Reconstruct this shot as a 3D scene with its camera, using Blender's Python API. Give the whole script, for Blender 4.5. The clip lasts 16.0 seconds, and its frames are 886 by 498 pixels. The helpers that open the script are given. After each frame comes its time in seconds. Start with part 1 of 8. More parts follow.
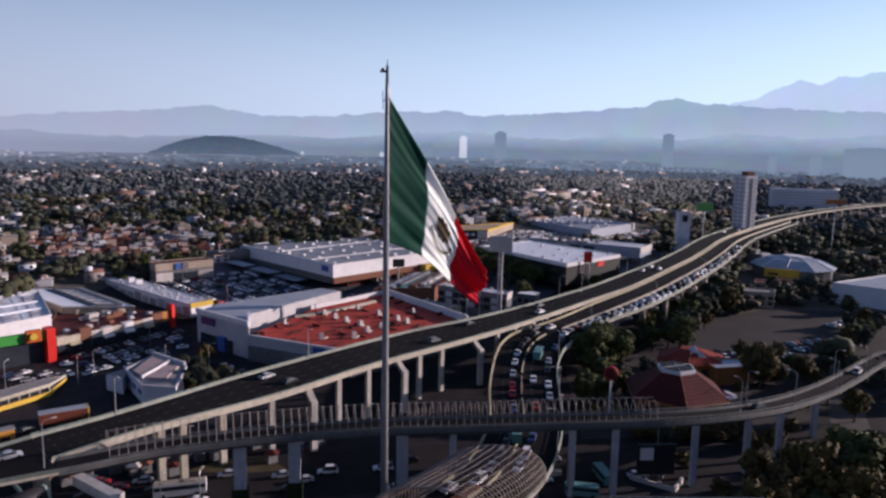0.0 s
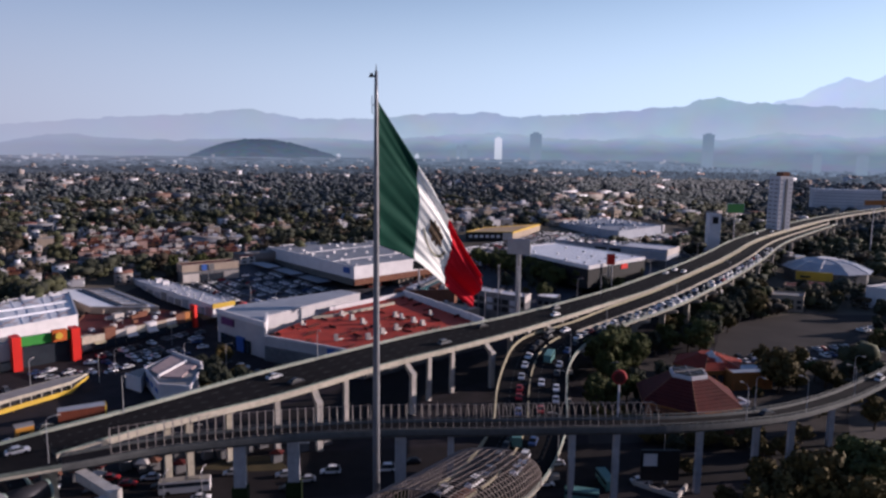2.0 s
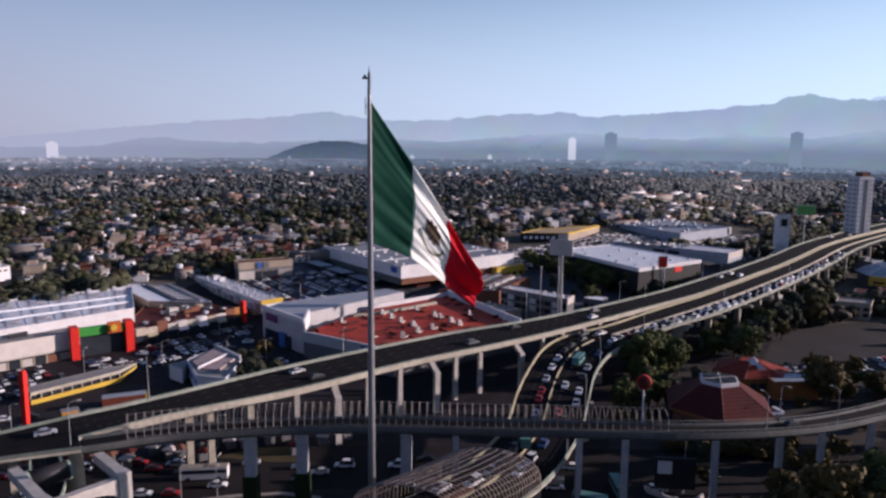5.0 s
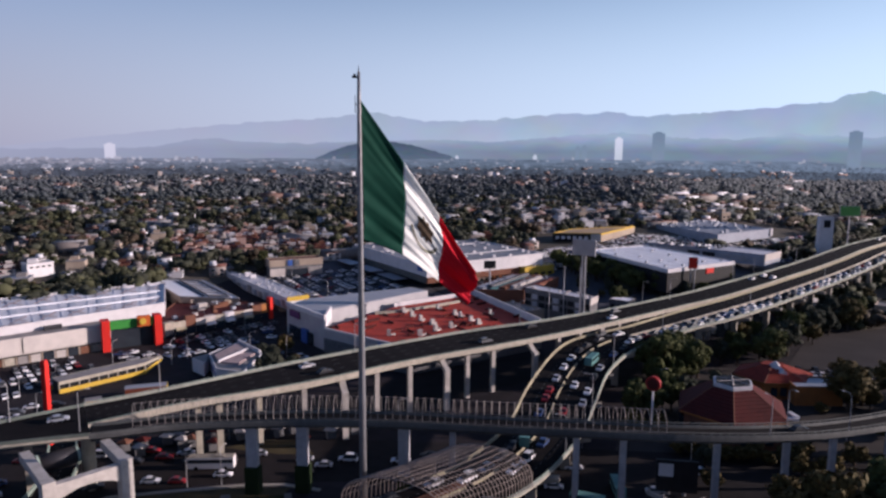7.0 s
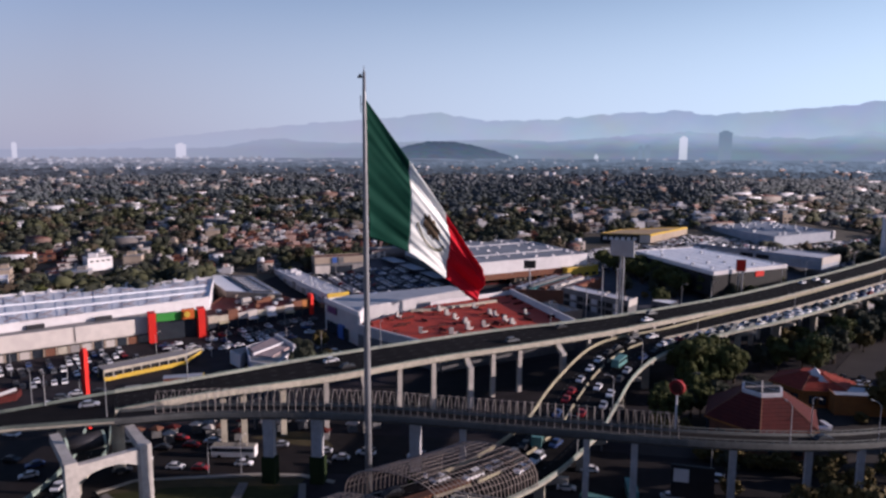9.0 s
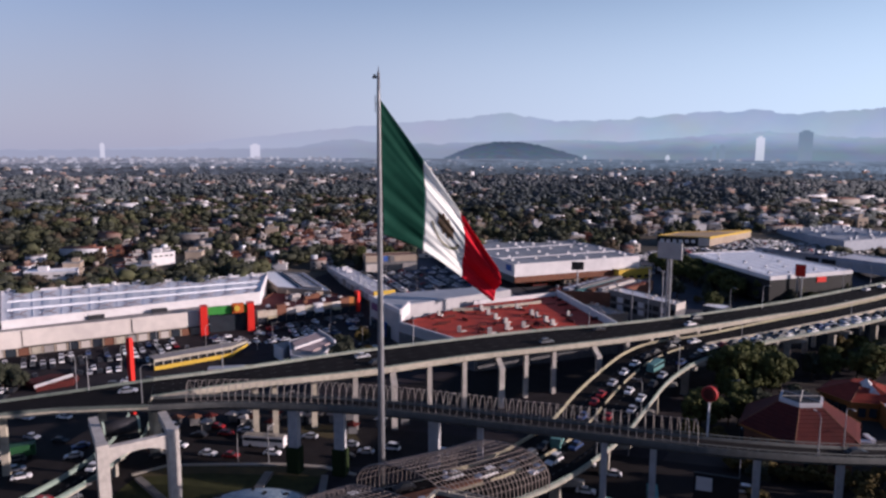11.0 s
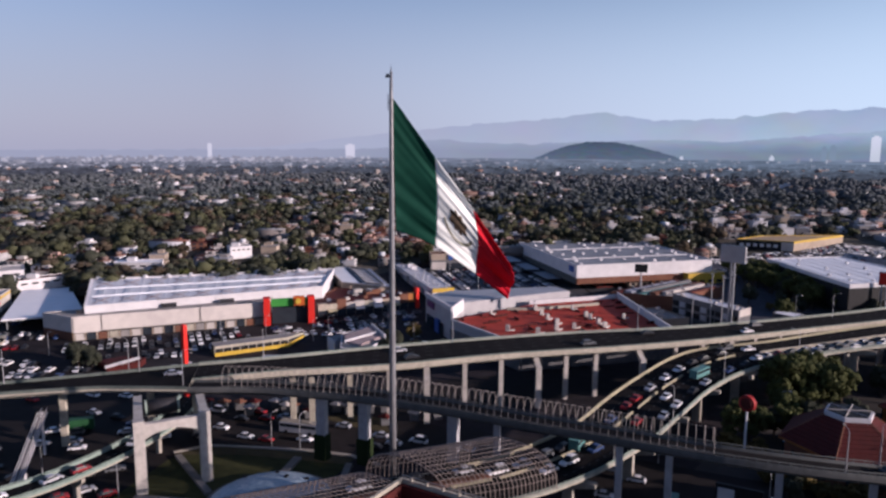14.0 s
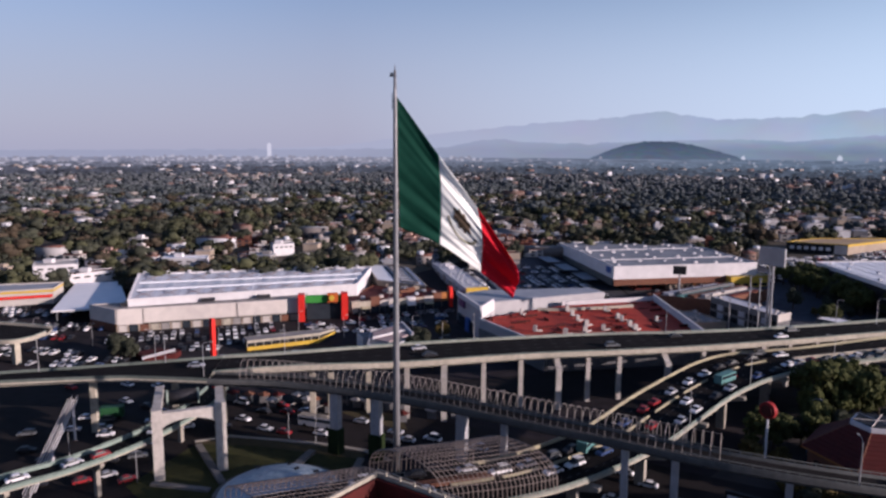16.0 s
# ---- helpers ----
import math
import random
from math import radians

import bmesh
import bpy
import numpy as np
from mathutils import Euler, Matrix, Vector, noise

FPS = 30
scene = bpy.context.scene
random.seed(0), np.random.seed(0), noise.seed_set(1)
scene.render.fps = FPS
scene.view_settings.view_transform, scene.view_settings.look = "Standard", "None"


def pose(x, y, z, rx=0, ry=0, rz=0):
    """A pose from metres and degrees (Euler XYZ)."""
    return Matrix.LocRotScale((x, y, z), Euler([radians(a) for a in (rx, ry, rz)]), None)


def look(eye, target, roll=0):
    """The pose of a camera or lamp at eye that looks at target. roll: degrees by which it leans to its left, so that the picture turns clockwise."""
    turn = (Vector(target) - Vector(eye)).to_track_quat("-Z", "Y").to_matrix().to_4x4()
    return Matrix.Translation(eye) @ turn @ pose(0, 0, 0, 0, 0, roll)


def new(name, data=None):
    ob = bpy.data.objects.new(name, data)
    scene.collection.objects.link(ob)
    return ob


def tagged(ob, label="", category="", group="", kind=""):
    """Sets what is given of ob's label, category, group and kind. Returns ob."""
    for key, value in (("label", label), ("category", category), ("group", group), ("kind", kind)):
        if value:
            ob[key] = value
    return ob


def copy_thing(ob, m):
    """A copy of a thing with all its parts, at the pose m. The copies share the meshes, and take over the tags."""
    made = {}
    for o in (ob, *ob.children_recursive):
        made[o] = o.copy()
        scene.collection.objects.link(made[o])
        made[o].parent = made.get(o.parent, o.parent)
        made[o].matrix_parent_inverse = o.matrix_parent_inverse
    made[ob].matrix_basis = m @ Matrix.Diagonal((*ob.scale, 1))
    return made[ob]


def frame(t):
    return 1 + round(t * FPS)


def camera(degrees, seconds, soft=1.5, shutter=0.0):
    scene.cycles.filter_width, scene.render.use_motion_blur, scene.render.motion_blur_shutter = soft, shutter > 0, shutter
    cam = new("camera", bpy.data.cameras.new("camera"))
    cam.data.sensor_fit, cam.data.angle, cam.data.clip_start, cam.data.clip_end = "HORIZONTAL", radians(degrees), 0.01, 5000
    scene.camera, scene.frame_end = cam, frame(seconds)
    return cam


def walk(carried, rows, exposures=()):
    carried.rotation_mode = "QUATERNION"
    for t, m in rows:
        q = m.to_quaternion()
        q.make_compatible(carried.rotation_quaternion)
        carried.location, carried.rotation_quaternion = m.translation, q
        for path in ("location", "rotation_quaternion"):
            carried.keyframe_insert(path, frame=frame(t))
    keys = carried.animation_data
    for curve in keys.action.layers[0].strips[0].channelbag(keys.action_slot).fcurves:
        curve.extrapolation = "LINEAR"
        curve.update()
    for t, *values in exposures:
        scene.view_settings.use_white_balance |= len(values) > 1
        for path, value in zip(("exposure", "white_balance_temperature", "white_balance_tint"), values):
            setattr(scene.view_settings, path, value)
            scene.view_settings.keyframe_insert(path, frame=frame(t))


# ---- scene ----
cam = camera(64.3, 16.0, soft=2.6)
METRES, EYE, TILT, LEAN, TURN = 84.0, 77.0, 0.0, 0.0, 0.0
ROWS = [
    (0.0, 0.0, 0.0, 0.0, 0.16, -8.15, -1.09),
    (0.5, 0.023, -0.0008, 0.0014, 0.8, -8.12, -0.98),
    (1.0, 0.0482, -0.0013, 0.0034, 1.46, -8.11, -0.9),
    (1.5, 0.075, -0.0018, 0.0053, 2.27, -8.11, -0.82),
    (2.0, 0.103, -0.0028, 0.0066, 3.22, -8.09, -0.73),
    (2.5, 0.1323, -0.0029, 0.0069, 4.23, -8.07, -0.67),
    (3.0, 0.1619, -0.0024, 0.0074, 5.27, -8.07, -0.6),
    (3.5, 0.1921, -0.0014, 0.0072, 6.35, -8.05, -0.55),
    (4.0, 0.2228, 0.0003, 0.0069, 7.44, -8.06, -0.5),
    (6.5, 0.3825, 0.0141, 0.002, 12.42, -8.04, -0.31),
    (7.0, 0.4151, 0.0176, 0.0006, 13.4, -8.05, -0.29),
    (7.5, 0.4477, 0.0226, 0.0008, 14.42, -8.07, -0.26),
    (8.0, 0.4803, 0.0277, 0.0001, 15.58, -8.07, -0.23),
    (8.5, 0.5128, 0.0339, -0.0008, 16.97, -8.08, -0.22),
    (9.0, 0.5446, 0.0409, -0.0017, 18.5, -8.09, -0.22),
    (9.5, 0.5762, 0.0484, -0.0022, 20.05, -8.09, -0.2),
    (12.0, 0.7308, 0.0966, -0.0069, 26.67, -8.07, -0.25),
    (12.5, 0.7617, 0.1077, -0.0083, 27.95, -8.08, -0.26),
    (13.0, 0.792, 0.1197, -0.0086, 29.32, -8.09, -0.28),
    (13.5, 0.822, 0.1327, -0.0091, 30.66, -8.09, -0.27),
    (14.0, 0.8513, 0.1475, -0.0099, 31.89, -8.08, -0.28),
    (14.5, 0.8804, 0.1616, -0.011, 33.06, -8.06, -0.3),
    (15.0, 0.9086, 0.1769, -0.0118, 34.19, -8.07, -0.3),
    (15.5, 0.935, 0.194, -0.0126, 35.33, -8.1, -0.3),
    (16.0, 0.9586, 0.2134, -0.0129, 36.52, -8.11, -0.26),
]
walk(cam, [(t, pose(0, 0, EYE, TILT, LEAN, TURN) @ pose(METRES * x, METRES * y, METRES * z, 90 + pitch, roll, yaw)) for t, x, y, z, yaw, pitch, roll in ROWS], [(0, 0.63, 5850, 21)])
# ---- world, sun ----
SUN_DIR = Vector((0.97, 0.24, 0.0)).normalized()
SUN_EL = radians(12.5)
wd = bpy.data.worlds.new("sky")
scene.world = wd
wd.use_nodes = True
wn = wd.node_tree.nodes
sky = wn.new("ShaderNodeTexSky")
sky.sky_type = "NISHITA"
sky.sun_disc = False
sky.sun_elevation = SUN_EL
sky.sun_rotation = math.atan2(SUN_DIR.x, SUN_DIR.y)
sky.air_density, sky.dust_density, sky.ozone_density = 1.0, 1.0, 2.8
wn["Background"].inputs["Strength"].default_value = 0.084
wl = wd.node_tree.links
# smog thickens the sky towards the horizon
co, sep, mr, mixh = (wn.new("ShaderNode" + k) for k in ("TexCoord", "SeparateXYZ", "MapRange", "Mix"))
mixh.data_type = "RGBA"
mr.interpolation_type = "SMOOTHERSTEP"
mr.inputs["From Min"].default_value, mr.inputs["From Max"].default_value = -0.02, 0.38
mr.inputs["To Min"].default_value, mr.inputs["To Max"].default_value = 0.85, 0.0
hz = wn.new("ShaderNodeMix")
hz.data_type = "RGBA"
hz.inputs[6].default_value, hz.inputs[7].default_value = (3.44, 3.43, 4.06, 1), (6.25, 7.9, 8.95, 1)
side = wn.new("ShaderNodeMapRange")
side.inputs["From Min"].default_value, side.inputs["From Max"].default_value = -0.14, 0.95
toward = wn.new("ShaderNodeVectorMath")
toward.operation = "DOT_PRODUCT"
toward.inputs[1].default_value = (0.8, 0.6, 0.0)
wl.new(co.outputs["Generated"], toward.inputs[0])
wl.new(toward.outputs["Value"], side.inputs["Value"])
wl.new(side.outputs[0], hz.inputs[0])
wl.new(hz.outputs[2], mixh.inputs[7])
wl.new(co.outputs["Generated"], sep.inputs[0])
wl.new(sep.outputs[2], mr.inputs["Value"])
wl.new(mr.outputs[0], mixh.inputs[0])
wl.new(sky.outputs[0], mixh.inputs[6])
wl.new(mixh.outputs[2], wn["Background"].inputs["Color"])
sun = new("sun", bpy.data.lights.new("sun", "SUN"))
sun.data.energy, sun.data.angle, sun.data.color = 5.0, radians(0.6), (1.0, 0.84, 0.67)
to_sun = Vector((SUN_DIR.x * math.cos(SUN_EL), SUN_DIR.y * math.cos(SUN_EL), math.sin(SUN_EL)))
sun.matrix_world = look(to_sun * 300, (0, 0, 0))


# ---- materials ----
ALBEDO_SCALE = (0.73, 0.70, 0.74)  # darkens every base colour to deepen the shade, with a purplish tint

def mat(name, c1, c2=None, scale=0.5, rough=0.8, bump=0.15, metal=0.0, rand=0.0, island=0.0, spec=0.12):
    """Noise at two scales between two colours; rand and island vary the value from thing to thing."""
    m = bpy.data.materials.new(name)
    m.use_nodes = True
    nt = m.node_tree
    N, L = nt.nodes, nt.links
    b = N["Principled BSDF"]
    c2 = c2 or tuple(v * 0.75 for v in c1)
    c1, c2 = tuple(v * q for v, q in zip(c1, ALBEDO_SCALE)), tuple(v * q for v, q in zip(c2, ALBEDO_SCALE))
    geo = N.new("ShaderNodeNewGeometry")
    fine, broad = N.new("ShaderNodeTexNoise"), N.new("ShaderNodeTexNoise")
    for n, s in ((fine, scale), (broad, scale * 0.11)):
        n.inputs["Scale"].default_value = s
        n.inputs["Detail"].default_value = 4
        L.new(geo.outputs["Position"], n.inputs["Vector"])
    add = N.new("ShaderNodeMath")
    add.operation = "ADD"
    L.new(fine.outputs["Fac"], add.inputs[0])
    L.new(broad.outputs["Fac"], add.inputs[1])
    rng = N.new("ShaderNodeMapRange")
    rng.inputs["From Min"].default_value, rng.inputs["From Max"].default_value = 0.72, 1.28
    L.new(add.outputs[0], rng.inputs["Value"])
    mix = N.new("ShaderNodeMix")
    mix.data_type = "RGBA"
    mix.inputs[6].default_value, mix.inputs[7].default_value = (*c1, 1), (*c2, 1)
    L.new(rng.outputs[0], mix.inputs[0])
    col = mix.outputs[2]
    if rand or island:
        hsv = N.new("ShaderNodeHueSaturation")
        src = N.new("ShaderNodeObjectInfo").outputs["Random"] if rand else geo.outputs["Random Per Island"]
        amt = rand or island
        mr = N.new("ShaderNodeMapRange")
        mr.inputs["To Min"].default_value, mr.inputs["To Max"].default_value = 1 - amt, 1 + amt
        L.new(src, mr.inputs["Value"])
        L.new(mr.outputs[0], hsv.inputs["Value"])
        L.new(col, hsv.inputs["Color"])
        col = hsv.outputs[0]
    L.new(col, b.inputs["Base Color"])
    b.inputs["Roughness"].default_value, b.inputs["Metallic"].default_value = rough, metal
    b.inputs["Specular IOR Level"].default_value = spec
    if bump:
        bp = N.new("ShaderNodeBump")
        bp.inputs["Strength"].default_value, bp.inputs["Distance"].default_value = bump, 0.05
        L.new(fine.outputs["Fac"], bp.inputs["Height"])
        L.new(bp.outputs[0], b.inputs["Normal"])
    return m


def palette(name, colours, rough=0.85, scale=0.6):
    """One of several colours for each island of a joined mesh."""
    m = mat(name, (0.9, 0.9, 0.9), (0.7, 0.7, 0.7), scale, rough)
    N, L = m.node_tree.nodes, m.node_tree.links
    geo = N.new("ShaderNodeNewGeometry")
    ramp = N.new("ShaderNodeValToRGB")
    ramp.color_ramp.interpolation = "CONSTANT"
    el = ramp.color_ramp.elements
    while len(el) < len(colours):
        el.new(0.5)
    for i, c in enumerate(colours):
        el[i].position, el[i].color = i / len(colours), (*c, 1)
    L.new(geo.outputs["Random Per Island"], ramp.inputs[0])
    b = N["Principled BSDF"]
    old = b.inputs["Base Color"].links[0].from_socket
    mul = N.new("ShaderNodeMix")
    mul.data_type, mul.blend_type = "RGBA", "MULTIPLY"
    mul.inputs[0].default_value = 1.0
    L.new(old, mul.inputs[6])
    L.new(ramp.outputs[0], mul.inputs[7])
    L.new(mul.outputs[2], b.inputs["Base Color"])
    return m


CONCRETE = mat("concrete", (0.40, 0.37, 0.31), (0.27, 0.25, 0.21), 0.9, 0.85)
CREAM = mat("cream_concrete", (0.52, 0.48, 0.38), (0.33, 0.305, 0.245), 0.8, 0.85)
GREYCON = mat("grey_concrete", (0.19, 0.19, 0.19), (0.12, 0.12, 0.125), 0.7, 0.85)
PIERCON = mat("pier_concrete", (0.44, 0.44, 0.45), (0.31, 0.31, 0.32), 0.8, 0.85)
PALECON = mat("pale_concrete", (0.56, 0.525, 0.47), (0.375, 0.355, 0.32), 0.8, 0.85)
YELLOWCON = mat("yellowed_concrete", (0.40, 0.37, 0.24), (0.30, 0.27, 0.19), 0.6, 0.85)
YELLOW = mat("yellow_paint", (0.65, 0.45, 0.05), (0.50, 0.34, 0.06), 0.8, 0.6)
GREENRAIL = mat("green_grey_paint", (0.33, 0.42, 0.35), (0.24, 0.31, 0.27), 0.8, 0.6)
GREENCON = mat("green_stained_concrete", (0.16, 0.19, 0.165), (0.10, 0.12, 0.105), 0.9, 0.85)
BLACKCON = mat("soot_black_concrete", (0.115, 0.118, 0.115), (0.075, 0.078, 0.078), 0.8, 0.85)
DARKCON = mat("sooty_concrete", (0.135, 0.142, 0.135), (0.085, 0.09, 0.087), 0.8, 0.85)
LOWRAIL = mat("faded_green_paint", (0.26, 0.33, 0.28), (0.19, 0.25, 0.21), 0.8, 0.6)
# Ground asphalt kept extra dark, with the junction's shade put into its colour.
ROADBASE = mat("street_asphalt", (0.025, 0.0205, 0.0205), (0.014, 0.0115, 0.012), 0.3, 0.9, 0.3)
MIDCON = mat("weathered_concrete", (0.17, 0.18, 0.165), (0.115, 0.12, 0.112), 0.8, 0.85)
GREENCREAM = mat("greenish_concrete", (0.35, 0.37, 0.31), (0.235, 0.25, 0.21), 0.8, 0.85)
ASPHALT = mat("asphalt", (0.019, 0.017, 0.017), (0.011, 0.010, 0.0105), 0.35, 0.95, 0.3, spec=0.05)
PARKING = mat("parking_asphalt", (0.038, 0.031, 0.035), (0.018, 0.015, 0.017), 0.2, 0.9, 0.3)
LINE = mat("worn_road_paint", (0.13, 0.13, 0.12), (0.08, 0.08, 0.08), 1.2, 0.8)
EARTH = mat("city_ground", (0.13, 0.112, 0.09), (0.075, 0.07, 0.055), 0.05, 0.95, 0.4)
GRASS = mat("lawn", (0.062, 0.064, 0.022), (0.032, 0.036, 0.014), 0.4, 0.95, 0.5)
DRYGRASS = mat("dry_grass", (0.10, 0.080, 0.040), (0.06, 0.052, 0.028), 0.3, 0.95, 0.5)
PAVE = mat("pavement", (0.24, 0.23, 0.21), (0.17, 0.16, 0.15), 0.5, 0.9)
STEEL = mat("galvanised_steel", (0.48, 0.49, 0.50), (0.36, 0.37, 0.38), 1.5, 0.45, 0.05, 0.6)
POLE = mat("painted_steel", (0.28, 0.285, 0.29), (0.21, 0.215, 0.22), 0.6, 0.4, 0.05, 0.3)
DARKSTEEL = mat("dark_steel", (0.06, 0.06, 0.065), (0.04, 0.04, 0.045), 1.0, 0.5, 0.05, 0.4)
LATTICE = mat("brown_lattice_steel", (0.30, 0.25, 0.215), (0.20, 0.165, 0.145), 1.5, 0.6, 0.1)
RIB = mat("grey_rib_steel", (0.34, 0.31, 0.28), (0.24, 0.215, 0.195), 1.5, 0.6, 0.1)
WHITE = mat("white_wall", (0.75, 0.74, 0.73), (0.61, 0.60, 0.60), 0.3, 0.8)
OFFWHITE = mat("off_white_wall", (0.58, 0.54, 0.49), (0.46, 0.43, 0.39), 0.3, 0.85)
BEIGE = mat("beige_wall", (0.42, 0.35, 0.27), (0.32, 0.26, 0.20), 0.3, 0.85)
WHITEROOF = mat("white_membrane_roof", (0.98, 1.0, 1.0), (0.84, 0.86, 0.88), 0.25, 0.6)
PALEROOF = mat("pale_sheet_roof", (0.70, 0.70, 0.71), (0.52, 0.52, 0.54), 0.25, 0.6)
METALROOF = mat("metal_roof", (0.46, 0.48, 0.51), (0.34, 0.36, 0.39), 0.2, 0.5, 0.1, 0.2)
GREYROOF = mat("grey_roof", (0.34, 0.32, 0.30), (0.24, 0.23, 0.22), 0.25, 0.8)
REDROOF = mat("red_sealed_roof", (0.56, 0.070, 0.040), (0.30, 0.045, 0.030), 0.25, 0.75)
TILE = mat("red_tile_roof", (0.105, 0.020, 0.017), (0.066, 0.015, 0.014), 0.8, 0.75, 0.4)
BRICK = mat("brown_brick", (0.21, 0.098, 0.06), (0.15, 0.07, 0.048), 0.8, 0.9)
RED = mat("red_paint", (0.70, 0.035, 0.022), (0.58, 0.03, 0.022), 0.4, 0.5)
ORANGE = mat("orange_paint", (0.40, 0.16, 0.045), (0.30, 0.12, 0.04), 0.4, 0.6)
GREEN = mat("green_paint", (0.06, 0.33, 0.06), (0.05, 0.25, 0.05), 0.4, 0.5)
BLUE = mat("blue_paint", (0.06, 0.14, 0.42), (0.05, 0.11, 0.33), 0.4, 0.5)
TEAL = mat("pale_teal_paint", (0.12, 0.27, 0.25), (0.09, 0.21, 0.20), 0.4, 0.5)
DARK = mat("dark_opening", (0.025, 0.025, 0.028), (0.018, 0.018, 0.02), 0.5, 0.6)
GLASS = mat("window_glass", (0.035, 0.045, 0.055), (0.025, 0.03, 0.04), 0.3, 0.12, 0.0, 0.0, spec=0.5)
CARGLASS = mat("car_glass", (0.03, 0.034, 0.04), (0.02, 0.024, 0.03), 0.5, 0.35, 0.0, spec=0.2)
HEDGE = mat("ivy", (0.022, 0.036, 0.012), (0.014, 0.024, 0.009), 2.0, 0.95, 0.8)
BARK = mat("bark", (0.10, 0.075, 0.055), (0.06, 0.045, 0.035), 2.0, 0.95, 0.6)
LEAF = mat("leaves", (0.088, 0.098, 0.030), (0.052, 0.060, 0.021), 0.3, 0.8, 0.0, island=0.28)
LEAF_OLIVE = mat("olive_leaves", (0.128, 0.096, 0.030), (0.072, 0.058, 0.023), 0.3, 0.8, 0.0, island=0.28)
# Farther leaves are paled and blued: distance haze painted into the colour.
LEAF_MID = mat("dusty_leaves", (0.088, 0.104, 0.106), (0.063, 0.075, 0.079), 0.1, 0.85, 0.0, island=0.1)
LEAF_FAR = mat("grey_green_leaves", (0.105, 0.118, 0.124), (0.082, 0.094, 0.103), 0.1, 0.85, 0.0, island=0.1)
LEAF_TOWN = mat("town_leaves", (0.076, 0.080, 0.040), (0.046, 0.050, 0.028), 0.3, 0.8, 0.0, island=0.22)
LEAF_BROWN = mat("brown_leaves", (0.086, 0.066, 0.042), (0.050, 0.041, 0.030), 0.3, 0.8, 0.0, island=0.22)
LEAF_SHADE = mat("shade_leaves", (0.057, 0.061, 0.040), (0.036, 0.040, 0.029), 0.3, 0.8, 0.0, island=0.22)
LEAF_DARK = mat("dark_leaves", (0.064, 0.070, 0.045), (0.040, 0.046, 0.033), 0.3, 0.8, 0.0, island=0.22)
FLAG_GREEN = mat("green_cloth", (0.012, 0.088, 0.058), (0.009, 0.070, 0.046), 0.5, 0.75, 0.1)
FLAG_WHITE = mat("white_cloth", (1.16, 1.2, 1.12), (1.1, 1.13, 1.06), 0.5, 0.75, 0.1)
FLAG_RED = mat("red_cloth", (0.86, 0.022, 0.045), (0.76, 0.018, 0.038), 0.5, 0.75, 0.1)
EMBLEM = mat("brown_emblem", (0.20, 0.14, 0.09), (0.07, 0.055, 0.04), 1.0, 0.8)
EMBLEM_GREEN = mat("green_emblem", (0.16, 0.17, 0.11), (0.40, 0.38, 0.32), 1.5, 0.8)
MOSAIC = mat("pale_blue_mosaic", (0.56, 0.66, 0.70), (0.22, 0.33, 0.41), 0.9, 0.5)
RUBBER = mat("tyre_rubber", (0.02, 0.02, 0.02), (0.015, 0.015, 0.015), 2, 0.9)
HOUSES = palette("house_walls", [(0.80, 0.81, 0.83), (0.34, 0.31, 0.28), (0.50, 0.49, 0.48), (0.26, 0.18, 0.15), (0.86, 0.88, 0.90), (0.28, 0.25, 0.23), (0.36, 0.37, 0.39), (0.42, 0.37, 0.33)])
ROOFS = palette("house_roofs", [(0.26, 0.25, 0.245), (0.24, 0.115, 0.085), (0.36, 0.36, 0.36), (0.20, 0.09, 0.07), (0.30, 0.285, 0.27), (0.20, 0.175, 0.16)])


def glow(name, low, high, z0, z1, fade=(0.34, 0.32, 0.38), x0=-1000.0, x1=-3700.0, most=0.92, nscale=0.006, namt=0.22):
    """Far distance as emission: haze painted in by height, fading out to the west."""
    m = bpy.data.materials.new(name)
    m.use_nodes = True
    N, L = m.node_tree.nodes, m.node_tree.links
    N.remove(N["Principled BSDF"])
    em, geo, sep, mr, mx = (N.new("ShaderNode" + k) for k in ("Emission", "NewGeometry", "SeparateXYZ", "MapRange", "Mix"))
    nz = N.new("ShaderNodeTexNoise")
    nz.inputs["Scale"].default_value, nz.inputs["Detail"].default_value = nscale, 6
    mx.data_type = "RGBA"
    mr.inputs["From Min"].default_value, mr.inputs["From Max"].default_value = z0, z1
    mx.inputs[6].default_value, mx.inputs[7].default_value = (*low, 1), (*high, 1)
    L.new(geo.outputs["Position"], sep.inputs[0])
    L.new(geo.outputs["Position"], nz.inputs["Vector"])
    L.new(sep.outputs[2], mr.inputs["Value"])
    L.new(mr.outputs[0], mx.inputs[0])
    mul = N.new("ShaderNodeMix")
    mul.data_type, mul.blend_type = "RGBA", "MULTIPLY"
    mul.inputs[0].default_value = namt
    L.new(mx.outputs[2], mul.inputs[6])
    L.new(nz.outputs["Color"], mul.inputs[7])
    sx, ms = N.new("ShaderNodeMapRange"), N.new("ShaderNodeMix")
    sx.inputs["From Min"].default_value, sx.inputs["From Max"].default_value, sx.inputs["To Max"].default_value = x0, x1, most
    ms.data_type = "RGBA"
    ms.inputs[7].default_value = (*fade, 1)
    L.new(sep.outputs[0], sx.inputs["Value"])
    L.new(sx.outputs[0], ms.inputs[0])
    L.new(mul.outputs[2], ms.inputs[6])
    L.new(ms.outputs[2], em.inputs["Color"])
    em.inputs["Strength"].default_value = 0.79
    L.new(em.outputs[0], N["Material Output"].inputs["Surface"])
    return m


